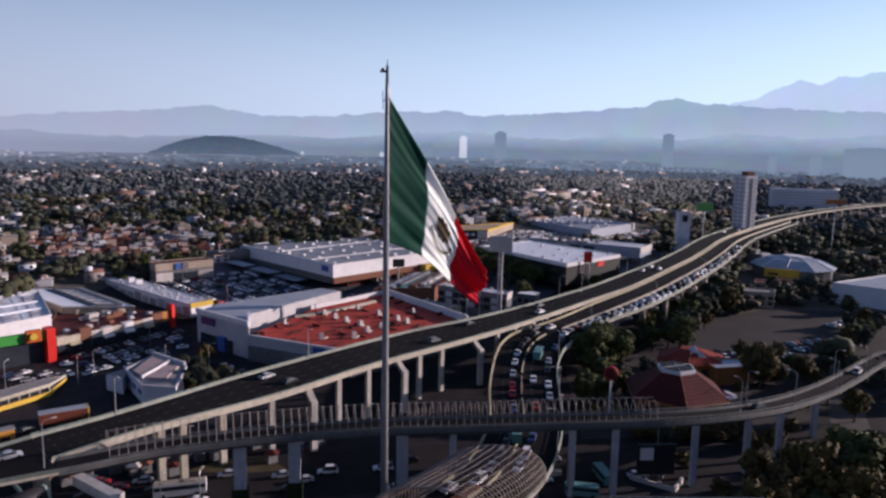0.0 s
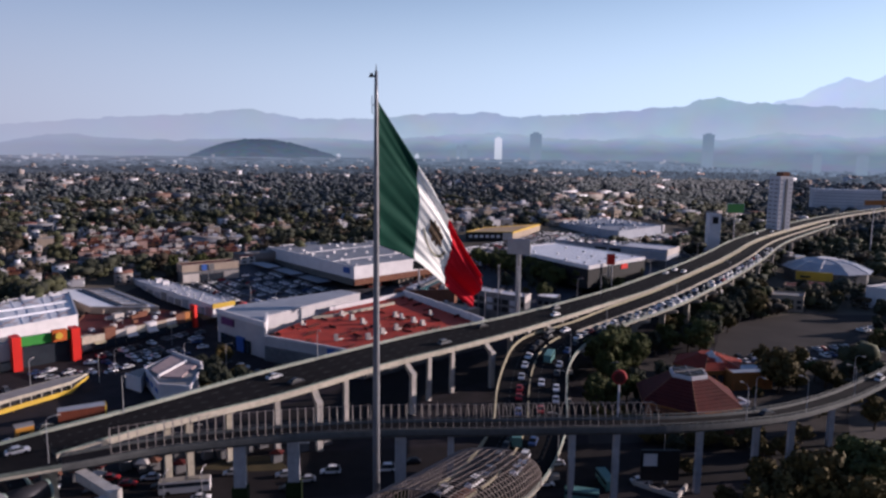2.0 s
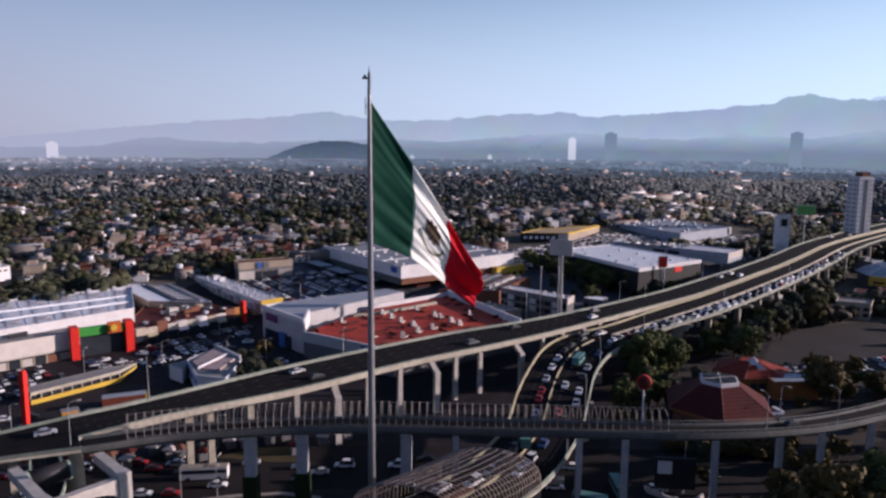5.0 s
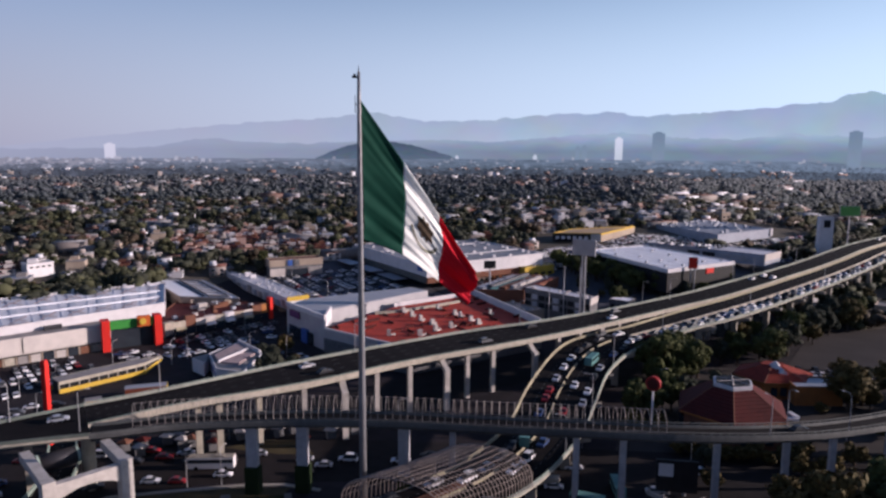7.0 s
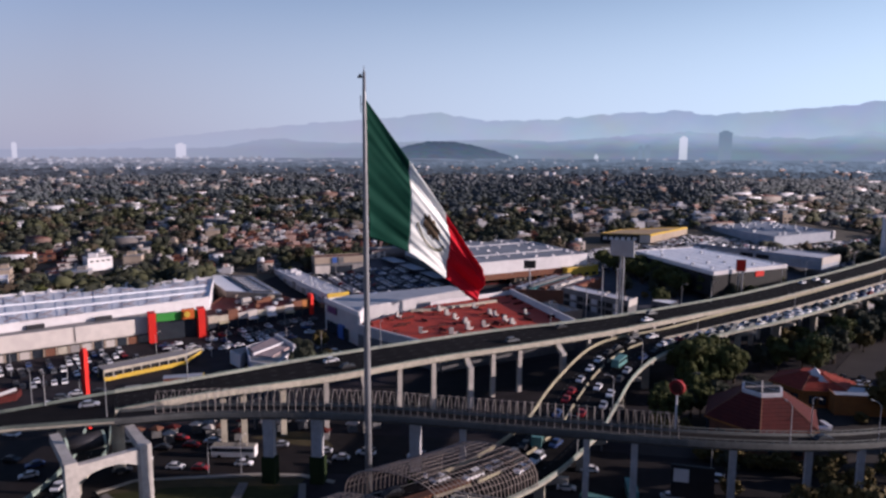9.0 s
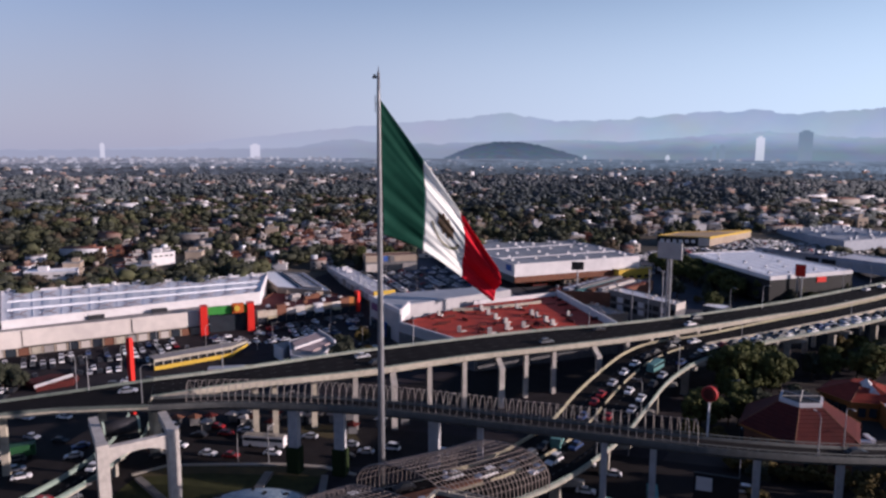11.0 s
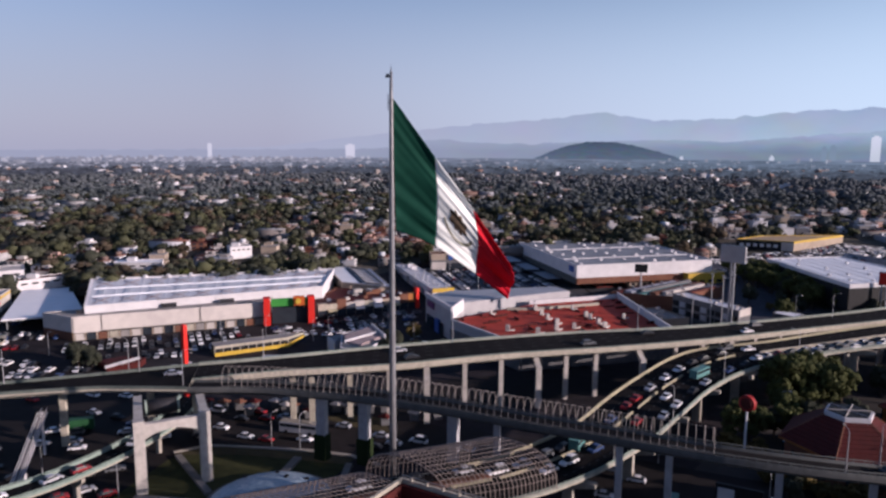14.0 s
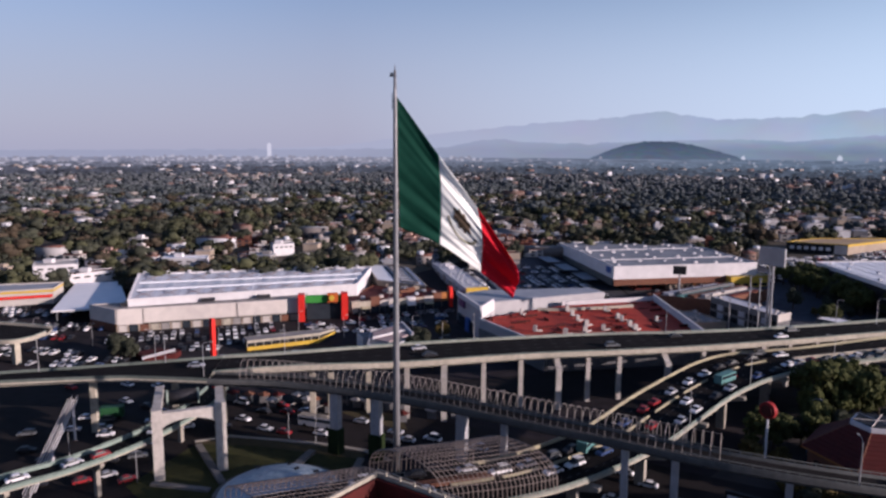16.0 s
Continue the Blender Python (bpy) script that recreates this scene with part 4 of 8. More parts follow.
for i in range(11):
    p, q = lerp2(row_shops[0], row_shops[1], i / 11 + 0.0008), lerp2(row_shops[0], row_shops[1], (i + 1) / 11 - 0.0008)
    m = [CREAM, CREAM, BRICK, OFFWHITE, OFFWHITE, CREAM, WHITE, BEIGE, OFFWHITE, BRICK, ORANGE][i]
    h = (6.2, 6.0, 7.8, 6.0, 6.2, 6.0, 6.3, 6.0, 6.1, 7.2, 7.4)[i]
    c = lerp2(p, q, 0.5)
    ln, rz = math.hypot(q[0] - p[0], q[1] - p[1]), math.degrees(math.atan2(q[1] - p[1], q[0] - p[0]))
    Geo().box((c[0] - dx_ * 0.6, c[1] - dy_ * 0.6, (h + 3.2) / 2), (ln, 2.4, h - 3.2), rz).put("shop_front", m, b, "rendered shop front")
    Geo().box((c[0] + dx_ * 0.2, c[1] + dy_ * 0.2, 1.6), (ln * 0.94, 0.5, 3.1), rz).put("shop_window", GLASS, b)
    if i in (1, 4, 6, 8):
        a0, a1 = (p[0] + dx_ * 0.6, p[1] + dy_ * 0.6), (q[0] + dx_ * 0.6, q[1] + dy_ * 0.6)
        b0, b1 = (a0[0] + dx_ * 1.3, a0[1] + dy_ * 1.3), (a1[0] + dx_ * 1.3, a1[1] + dy_ * 1.3)
        Geo().loft([[(*a0, 3.5), (*b0, 2.7), (*b0, 2.5), (*a0, 3.2)], [(*a1, 3.5), (*b1, 2.7), (*b1, 2.5), (*a1, 3.2)]]).put("awning", [CREAM, YELLOWCON, OFFWHITE, CREAM, WHITE, BLUE, WHITE][i % 7], b, "cloth awning")
    if i % 2:
        w_ = (c[0] - dx_ * 4.5, c[1] - dy_ * 4.5)
        Geo().box((w_[0], w_[1], 6.7), (ln * 0.4, 2.0, 1.4), rz).put("roof_box", [OFFWHITE, METALROOF, BRICK][i % 3], b)
Geo().box((-114.7, 289.4, 5), (1.5, 3, 10), 59).put("end_pylon", RED, b, "red painted end pylon")
grey_hall = [(-166.8, 297.8), (-137.1, 301.4), (-179.5, 338.7), (-208.6, 333.5)]
b = flat_roof("shopping_hall", "low hall with a pale roof and one framed skylight", grey_hall, 5.5, BEIGE, WHITEROOF, 0.5, pm=OFFWHITE)
for s0, t0, s1, t1 in ((0.52, 0.06, 0.52, 0.94), (0.88, 0.06, 0.88, 0.94), (0.52, 0.06, 0.88, 0.06), (0.52, 0.94, 0.88, 0.94)):
    Geo().wall(quadpt(grey_hall, s0, t0), quadpt(grey_hall, s1, t1), 5.65, 6.5, 0.8).put("skylight_kerb", GREYROOF, b)
for k in range(6):
    t = 0.14 + 0.14 * k
    Geo().wall(quadpt(grey_hall, 0.56, t), quadpt(grey_hall, 0.84, t), 5.65, 6.1, 2.6).put("skylight", OFFWHITE, b)
Geo().wall(quadpt(grey_hall, 0.44, 0.06), quadpt(grey_hall, 0.44, 0.94), 5.65, 5.85, 1.6).put("roof_gutter", GREYCON, b)
# low backs of the shop row, built up against the hall
backs = [(-124.8, 295.4), (-137.2, 300.6), (-165.8, 296.8), (-151.4, 256.6)]
b = flat_roof("shop_row", "low brown-roofed backs of the shops against the hall", backs, 4.6, BRICK, TILE, 0.5)
for k in range(16):
    x, y = quadpt(backs, rngs.uniform(0.1, 0.9), rngs.uniform(0.1, 0.85))
    Geo().box((x, y, 5.4 + 0.3 * (k % 3)), (rngs.uniform(2, 5), rngs.uniform(1.5, 3), 1.2 + 0.6 * (k % 3)), 58).put("roof_box", (OFFWHITE, BRICK, GREYROOF, METALROOF, BEIGE)[k % 5], b)
canopy = [(-233, 158), (-216, 184), (-276, 213), (-289, 196)]
b = flat_roof("canopy_hall", "open market hall under a white sheet-metal canopy", canopy, 5, WHITE, mat("white_sheet_metal", (1.0, 1.0, 1.0), (0.88, 0.9, 0.92), 0.2, 0.55), 0.0, None, 4.4)
for s in (0.05, 0.5, 0.95):
    for t in (0.05, 0.35, 0.65, 0.95):
        x, y = quadpt(canopy, s, t)
        Geo().cyl(x, y, 0, 4.5, 0.25, 0.25, 6).put("post", STEEL, b)
store = [(-296, 138), (-271, 177), (-284, 188), (-316, 148)]
b = flat_roof("store", "low store with a yellow and red fascia", store, 7, OFFWHITE, METALROOF, 0.7, (5.9, 7.2, YELLOW))
Geo().wall((-295.4, 137.4), (-270.4, 176.4), 3.4, 4.7, 0.6).put("awning", RED, b, "red awning")
long_low = [(-114.6, 306.9), (-108.1, 315.8), (-183.9, 381.4), (-190.5, 372.5)]
b = flat_roof("long_hall", "long narrow white hall with roof machinery", long_low, 5.4, WHITE, PALEROOF, 0.5)
roof_units(b, long_low, 5.4, 3, 16, 0.9, METALROOF, "roof_machine", 0.3, 0.35)
Geo().wall((-114.8, 306.6), (-107.8, 316.1), 4.2, 6.3, 0.6).put("sign_band", YELLOW, b, "yellow sign band")
for k in range(13):
    p, q = lerp2(long_low[0], long_low[3], (k + 0.15) / 13), lerp2(long_low[0], long_low[3], (k + 0.85) / 13)
    Geo().wall((p[0] - 0.1, p[1] - 0.1), (q[0] - 0.1, q[1] - 0.1), 0.2, 3.2 if k % 3 else 4.2, 0.5).put("wall_panel", METALROOF if k % 2 else GREYROOF, b, "grey loading door panel")
for k in (0.62, 0.7, 0.93):
    x, y = quadpt(long_low, 0.6, k)
    Geo().box((x, y, 6.6), (3.2, 2.4, 2.2), 45).put("roof_room", WHITE, b)
x, y = quadpt(long_low, 0.8, 0.8)
Geo().box((x, y, 6.0), (9, 2.4, 1.1), 140).put("roof_sign", YELLOW, b, "yellow roof sign")
beige = [(-164.4, 385.4), (-139.3, 406.2), (-146, 414.5), (-171, 393.5)]
b = flat_roof("office_block", "low block behind a tall beige fascia with a blue square sign", beige, 9.6, GREYCON, TILE, 0.5)
for i in range(4):
    Geo().wall(beige[i - 1], beige[i], 6.0, 10.2, 0.5).put("fascia", BEIGE, b, "tall beige fascia")
o_ = (0.5, -0.56)
for s0, s1, z0, z1, nm, m in ((0.33, 0.42, 6.4, 9.8, "sign", BLUE), (0.45, 0.55, 6.4, 9.8, "sign", GREYCON), (0.0, 0.28, 0.1, 4.8, "shop_front", OFFWHITE), (0.72, 1.0, 0.1, 4.8, "shop_front", GREYROOF), (0.30, 0.70, 0.1, 4.2, "glass_front", GLASS)):
    p, q = lerp2(beige[0], beige[1], s0), lerp2(beige[0], beige[1], s1)
    Geo().wall((p[0] + o_[0], p[1] + o_[1]), (q[0] + o_[0], q[1] + o_[1]), z0, z1, 0.5).put(nm, m, b)

# red-roofed store
# White render darkened to stand for the store's shaded walls.
SHADEWHITE = mat("dull_white_render", (0.52, 0.51, 0.50), (0.42, 0.41, 0.41), 0.3, 0.85)
red = [(-69.5, 246), (-30, 228), (10, 271), (-27, 322), (-55, 288)]
b = flat_roof("department_store", "white department store with a red sealed roof", red, 9.0, SHADEWHITE, REDROOF, 0.0)
for p, q, z1 in ((red[0], red[1], 9.5), (red[2], red[3], 12.0), (red[3], red[4], 11.0)):
    Geo().wall(p, q, 9.0, z1, 0.7).put("parapet", WHITE, b)
Geo().prism([(-70, 247.2), (-95.2, 267.0), (-92, 282), (-56, 318), (-46, 312), (-64, 281), (-74, 264)], 0, 12.2).put("corner_block", SHADEWHITE, b)
Geo().prism([(-70.6, 248), (-94.2, 267.4), (-91.2, 281.4), (-56, 316.6), (-47, 311.4), (-64.5, 281.4), (-74.6, 264)], 12.2, 12.35).put("corner_roof", METALROOF, b)
Geo().wall((-95.3, 266.8), (-69.6, 246.9), 12.2, 14.0, 0.9).put("parapet", WHITE, b)
Geo().wall((-69.8, 247.0), (-73.8, 262.5), 9.2, 14.0, 0.8).put("parapet", WHITE, b)
fr_ = lambda s: (-95.2 + 25.2 * s - 0.35, 267.0 - 19.8 * s - 0.4)
Geo().wall(fr_(0.12), fr_(0.38), 8.6, 11.4, 0.5).put("sign", mat("purple_paint", (0.16, 0.05, 0.16), None, 0.4, 0.5), b, "dark purple sign panel")
# Dark bands added low on the walls to paint in the highway's shade.
Geo().wall((-69.4, 245.4), (-30.2, 227.4), 0.0, 5.5, 0.5).put("plinth", GREYCON, b, "dark grey band painted for the shade under the highway")
Geo().wall((-29.6, 227.8), (10.4, 270.6), 0.0, 8.0, 0.5).put("plinth", GREYCON, b, "dark grey band painted for the shade under the highway")
Geo().wall((-44, 234), (-36, 230.4), 6.0, 8.6, 0.5).put("sign", BLUE, b, "dark blue sign panel")
Geo().wall(fr_(0.10), fr_(0.72), 0.1, 5.0, 0.5).put("entrance", GLASS, b)
MACHINES = [(-47.9, 278.7, 45, 1.0), (-42.5, 272.6, 45, 1.1), (-37.2, 266.7, 45, 1.0), (-31.1, 261.5, 45, 1.2), (-27.5, 252.7, 40, 1.2), (-26.0, 279.4, 45, 1.1), (-23.1, 276.4, 45, 0.9), (-17.6, 270.8, 45, 1.1), (-13.8, 266.6, 45, 1.2), (-23.0, 258.9, 30, 1.1),
            (-42.5, 241.9, 20, 1.1), (-31.4, 244.6, 25, 1.3), (-35.4, 288.5, 45, 0.9), (-12, 284, 45, 0.8), (-60, 262, 60, 0.7)]
DUCT = [(-58.5, 273.0), (-51.2, 277.7), (-39.0, 291.6), (-29.5, 304.0)]


def roof_machine(x, y, rz, k=1.0):
    g = Geo().box((x, y, 10.35), (2.0 * k, 1.8 * k, 2.1), rz).box((x, y, 11.5), (1.4 * k, 1.2 * k, 0.25), rz)
    g.box((x + 0.9, y + 0.9, 9.45), (3.4, 0.5, 0.5), rz + 40)
    g.put("roof_machine", OFFWHITE, b, "pale rooftop cooling machine")


for x, y, rz, k in MACHINES:
    roof_machine(x, y, rz, k * 0.66)
# Low dark strips added at random to imitate the machines' shadow streaks.
urng = random.Random(9)
made = 0
while made < 60:
    x, y = urng.uniform(-70, 10), urng.uniform(228, 322)
    if not inside(x, y, red):
        continue
    made += 1
    ln = urng.uniform(1.5, 6)
    a = radians(urng.choice((48, 52, 138)) + urng.uniform(-5, 5))
    p, q = (x - ln / 2 * math.cos(a), y - ln / 2 * math.sin(a)), (x + ln / 2 * math.cos(a), y + ln / 2 * math.sin(a))
    if inside(*p, red) and inside(*q, red):
        Geo().wall(p, q, 9.15, 9.15 + urng.uniform(0.4, 1.1), 0.35).put("roof_upstand", TILE, b, "low dark red strip added for shadow streaks on the roof")
for (x0, y0), (x1, y1) in zip(DUCT, DUCT[1:]):
    Geo().wall((x0, y0), (x1, y1), 9.15, 10.2, 1.3).put("roof_duct", CREAM, b)
Geo().wall(fr_(0.46), fr_(0.60), 0.1, 5.6, 1.2).put("sign_board", BLUE, b, "blue entrance sign board")

# white warehouse
wh = [(-67.7, 390.0), (-7.4, 456.0), (-78.9, 528.7), (-139.2, 462.7)]
b = flat_roof("warehouse", "large white warehouse with a grey roof", wh, 10.3, WHITE, mat("weathered_grey_roof", (0.30, 0.32, 0.345), (0.20, 0.215, 0.235), 0.12, 0.7), 0.7)
Geo().wall((-67.5, 389.8), (-7.2, 455.8), 0.0, 3.4, 0.9).put("brick_base", BRICK, b, "brown brick base")
Geo().wall((-67.9, 389.8), (-139.4, 462.5), 0.0, 3.6, 0.9).put("dark_base", DARKCON, b, "dark grey base")
roof_units(b, wh, 10.3, 6, 9, 1.6, WHITE, "roof_vent", 0.2, 0.1)
for t in (0.24, 0.62):
    Geo().wall(quadpt(wh, 0.02, t), quadpt(wh, 0.98, t), 10.45, 10.9, 1.2).put("roof_ridge", WHITE, b)
Geo().wall((-71, 392.9), (-75.2, 397.2), 6.3, 9.6, 0.6).put("sign", BLUE, b, "dark blue sign panel")
for k, (x, y) in enumerate(((-84, 380), (-106, 402), (-128, 424))):
    c = flat_roof("parking_canopy", "flat metal canopy over parked cars", [(x, y), (x + 6, y + 6), (x - 10, y + 22), (x - 16, y + 16)], 3.2, METALROOF, METALROOF, 0.0, None, 3.0)
low_white = [(-2.8, 326.1), (27.8, 305.7), (30.8, 313.8), (1.3, 334.2)]
b = flat_roof("low_shop", "long shop block with a pale roof and grey shutters", low_white, 12.8, GREYCON, PALEROOF, 0.5)
Geo().wall(low_white[1], low_white[2], 10.6, 13.6, 0.5).put("fascia", OFFWHITE, b, "pale end fascia")
for k in range(9):
    p, q = lerp2(low_white[0], low_white[1], (k + 0.12) / 9), lerp2(low_white[0], low_white[1], (k + 0.88) / 9)
    for z in (5.2, 8.6):
        Geo().wall((p[0], p[1] - 0.2), (q[0], q[1] - 0.2), z, z + 2.2, 0.5).put("window", DARK if (k + int(z)) % 3 else METALROOF, b)
roof_units(b, low_white, 12.8, 9, 2, 1.0, OFFWHITE, "roof_box", 0.4, 0.4)
side_roof = [(-20, 310), (-4, 299), (8, 310), (-9, 322)]
b = flat_roof("low_shop", "low cluttered shop with a grey roof", side_roof, 6.5, BEIGE, GREYROOF, 0.6)
roof_units(b, side_roof, 6.5, 4, 4, 1.3, OFFWHITE, "roof_box", 0.4, 0.3)
mixed = [(-36, 344), (-6, 350), (8, 392), (-18, 398)]
b = flat_roof("low_shop", "cluttered low building with reddish and white roof patches", mixed, 6.5, BRICK, GREYROOF, 0.7)
for k, (m, s, w_) in enumerate(((TILE, 0.06, 3.0), (METALROOF, 0.2, 4.0), (GREYCON, 0.33, 2.2), (TEAL, 0.44, 3.2), (BRICK, 0.58, 3.6), (OFFWHITE, 0.72, 2.6), (GREYROOF, 0.84, 3.0), (TILE, 0.95, 2.0))):
    Geo().wall(quadpt(mixed, s, 0.03 + 0.05 * (k % 3)), quadpt(mixed, s, 0.97 - 0.12 * (k % 2)), 6.65, 7.2 + 0.5 * (k % 3), w_).put("sheet_roof", m, b, "weathered roof sheet")
roof_units(b, mixed, 7.6, 4, 6, 1.3, OFFWHITE, "roof_box", 0.4, 0.35)

# a row of small shops before the warehouse
FRONT_D, FRONT_N = (0.674, 0.738), (0.738, -0.674)
SHOPS = [(4, 22, 3, 12, 4.6, TILE, BRICK, "dull red"), (23, 38, 4, 15, 5.4, BEIGE, GREYROOF, "grey"), (39, 58, 3, 13, 4.2, ORANGE, REDROOF, "orange-red"), (60, 84, 8, 17, 6.0, YELLOW, mat("yellowed_roof_sheet", (0.50, 0.42, 0.16), (0.38, 0.32, 0.15), 0.3, 0.7), "yellow"), (62, 82, 2, 7, 4.6, BRICK, TILE, "brown")]
for s0, s1, o0, o1, h, wm_, rm_, word in SHOPS:
    poly = [(wh[0][0] + FRONT_D[0] * s_ + FRONT_N[0] * o_, wh[0][1] + FRONT_D[1] * s_ + FRONT_N[1] * o_) for s_, o_ in ((s0, o1), (s1, o1), (s1, o0), (s0, o0))]
    b = flat_roof("low_shop", f"small {word} shop with a cluttered roof beside the warehouse", poly, h, wm_, rm_, 0.4)
    roof_units(b, poly, h, 4, 2, 1.2, OFFWHITE, "roof_box", 0.4, 0.35)
    windows(b, lerp2(poly[0], poly[1], 0.03), lerp2(poly[0], poly[1], 0.97), 0.4, 3.0, 4, 1, DARK)

shed = [(36, 346), (45, 342), (48, 350), (39, 354)]
b = flat_roof("shed", "small white-roofed shed among the trees", shed, 5.5, GREYCON, WHITEROOF, 0.3)
windows(b, shed[0], shed[1], 1.0, 4.0, 3, 1, DARK)
# halls beside the elevated highway
wm = [(65.6, 395.1), (105.8, 435.3), (57.8, 494.5), (21.0, 462.1)]
# Hall walls painted near black for the shadow under the eaves.
b = flat_roof("shopping_hall", "broad hall with a bright white roof", wm, 12.9, DARK, WHITEROOF, 0.0)
for i in range(4):
    Geo().wall(wm[i - 1], wm[i], 11.4, 13.5, 0.7).put("fascia", WHITE, b, "white metal fascia")
for k in range(7):
    Geo().wall(quadpt(wm, (k + 0.5) / 7, 0.03), quadpt(wm, (k + 0.5) / 7, 0.97), 13.05, 13.18, 0.35).put("roof_seam", WHITE, b)
roof_units(b, wm, 12.9, 5, 5, 1.3, METALROOF, skip=0.45)
Geo().wall((88, 417.6), (92.5, 422), 8.4, 11.2, 1.0).put("sign_panel", RED, b, "small red sign panel")
deck_hall = [(61.1, 557.1), (136.4, 507.7), (150.5, 528.8), (75.2, 578.2)]
b = flat_roof("shopping_hall", "long blue-grey hall with a car deck on top", deck_hall, 7.2, mat("pale_blue_grey_wall", (0.42, 0.45, 0.50), (0.31, 0.335, 0.375), 0.3, 0.8), PALEROOF, 0.7)
for k in range(8):
    p, q = lerp2(deck_hall[0], deck_hall[1], (k + 0.1) / 8), lerp2(deck_hall[0], deck_hall[1], (k + 0.9) / 8)
    Geo().wall((p[0] - 0.2, p[1] - 0.3), (q[0] - 0.2, q[1] - 0.3), 2.6, 5.6, 0.5).put("wall_panel", METALROOF if k not in (3, 4) else DARK, b)
Geo().wall((136.2, 507.2), (150.6, 528.6), 3.6, 8.2, 0.8).put("end_wall", OFFWHITE, b, "pale yellowish end wall")
gm = [(121.4, 619.4), (174.0, 679.1), (128.8, 752.8), (74.5, 691.0)]
b = flat_roof("shopping_hall", "large grey hall with a flat machinery roof", gm, 7.7, bpy.data.materials["pale_blue_grey_wall"], mat("blue_grey_roof", (0.36, 0.385, 0.42), (0.25, 0.27, 0.30), 0.12, 0.7), 0.6)
roof_units(b, gm, 7.7, 9, 7, 2.2, METALROOF, "roof_machine", 0.35, 0.3)
Geo().wall((172.6, 678), (174.6, 679.9), 2.0, 8.6, 3.0).put("corner_sign", WHITE, b, "white corner panel")
ys = [(-13.4, 600.7), (26.1, 606.1), (55.3, 676.7), (1.3, 636.0)]
b = flat_roof("store", "low store with a dark wall and long yellow fascia", ys, 7.0, DARK, mat("ochre_roof_sheet", (0.52, 0.38, 0.21), (0.38, 0.27, 0.17), 0.3, 0.7), 0.6, None, 0.0, "building", YELLOW)
windows(b, lerp2(ys[0], ys[1], 0.04), lerp2(ys[0], ys[1], 0.76), 1.6, 5.4, 6, 1, WHITE)
Geo().wall((ys[1][0] + 0.4, ys[1][1]), (ys[2][0] + 0.4, ys[2][1]), 0.0, 6.0, 0.6).put("side_wall", BEIGE, b, "beige side wall")
Geo().wall((ys[1][0] + 0.5, ys[1][1]), (ys[2][0] + 0.5, ys[2][1]), 6.0, 7.3, 0.8).put("fascia", YELLOW, b, "long yellow fascia")
Geo().wall(lerp2(ys[0], ys[1], 0.8), (ys[1][0] + 0.3, ys[1][1] - 0.3), 0.1, 6.6, 0.7).put("entrance_block", OFFWHITE, b, "white entrance block")

TX, TY = 250, 587
tw = thing("office_tower", "slim pale office tower with grey window strips", "tower", (TX, TY, 0))
Geo().box((TX, TY, 29.5), (12.4, 12, 59), 20).put("wall", WHITE, tw)
Geo().box((TX + 2, TY + 2, 60.5), (7, 7, 4), 20).put("penthouse", BRICK, tw)
a = radians(20)
for i in range(16):
    for s in (-1, 1):
        x, y = TX - 6.55 * math.cos(a) - s * 2.8 * math.sin(a), TY - 6.55 * math.sin(a) + s * 2.8 * math.cos(a)
        Geo().box((x, y, 5 + i * 3.4), (0.3, 3.2, 1.1), 20).put("window", GREYROOF, tw)
        x, y = TX + (4.2 if s > 0 else -4.6) * math.cos(a) + 6.05 * math.sin(a), TY + (4.2 if s > 0 else -4.6) * math.sin(a) - 6.05 * math.cos(a)
        Geo().box((x, y, 5 + i * 3.4), (2.2, 0.3, 1.1), 20).put("window", METALROOF, tw)
x, y = TX + 6.1 * math.sin(a), TY - 6.1 * math.cos(a)
Geo().box((x, y, 30), (2.0, 0.3, 54), 20).put("window_strip", GREYCON, tw, "dark vertical strip of windows")
slab = [(428, 922), (500, 897), (512, 930), (440, 956)]
b = flat_roof("office_block", "long white office block with window bands", slab, 32, WHITE, METALROOF, 1.0, None, 0.0)
for k in range(6):
    Geo().wall(lerp2(slab[0], slab[1], 0.02), lerp2(slab[0], slab[1], 0.98), 9 + 3.8 * k, 10.0 + 3.8 * k, 0.5).put("window_band", METALROOF, b, "grey window band")
small_tower = flat_roof("office_block", "narrow white block with a dark round sign", [(174.7, 527.4), (183, 527.4), (183, 536), (174.7, 536)], 31.9, WHITE, GREYROOF, 0.8)
Geo().box((178.8, 527.1, 28), (4, 0.5, 5)).put("sign", DARK, small_tower, "dark round sign")

# domed market roof and halls to the right of the highway
dm = thing("exhibition_hall", "low hall with a faceted pale roof and yellow fascia", "hall", (224, 446, 0))
HX, HY = 224, 446
ring_ = lambda s, z: [(HX + 24 * s * math.cos(a), HY + 26 * s * math.sin(a), z) for a in (2 * math.pi * (k + 0.5) / 10 for k in range(10))]
Geo().loft([ring_(0.98, 0), ring_(0.98, 7)]).put("wall", GREYCON, dm)
tops = [ring_(1.05, 7), ring_(0.62, 11.4), ring_(0.25, 12.8)]
for k in range(10):
    j = (k + 1) % 10
    Geo().add([tops[0][k], tops[0][j], tops[1][j], tops[1][k], tops[2][k], tops[2][j]], [(0, 1, 2, 3), (3, 2, 5, 4)]).put("roof_facet", METALROOF, dm)
    Geo().tube([tops[0][k], tops[1][k], tops[2][k]], 0.3, 4).put("roof_rib", WHITE, dm)
Geo().loft([ring_(0.25, 12.7), ring_(0.25, 13.4)]).put("roof_lantern", WHITE, dm)
Geo().wall((196, 424), (214, 417), 3.5, 8.6, 0.8).put("fascia", YELLOW, dm, "yellow fascia with dark bars")
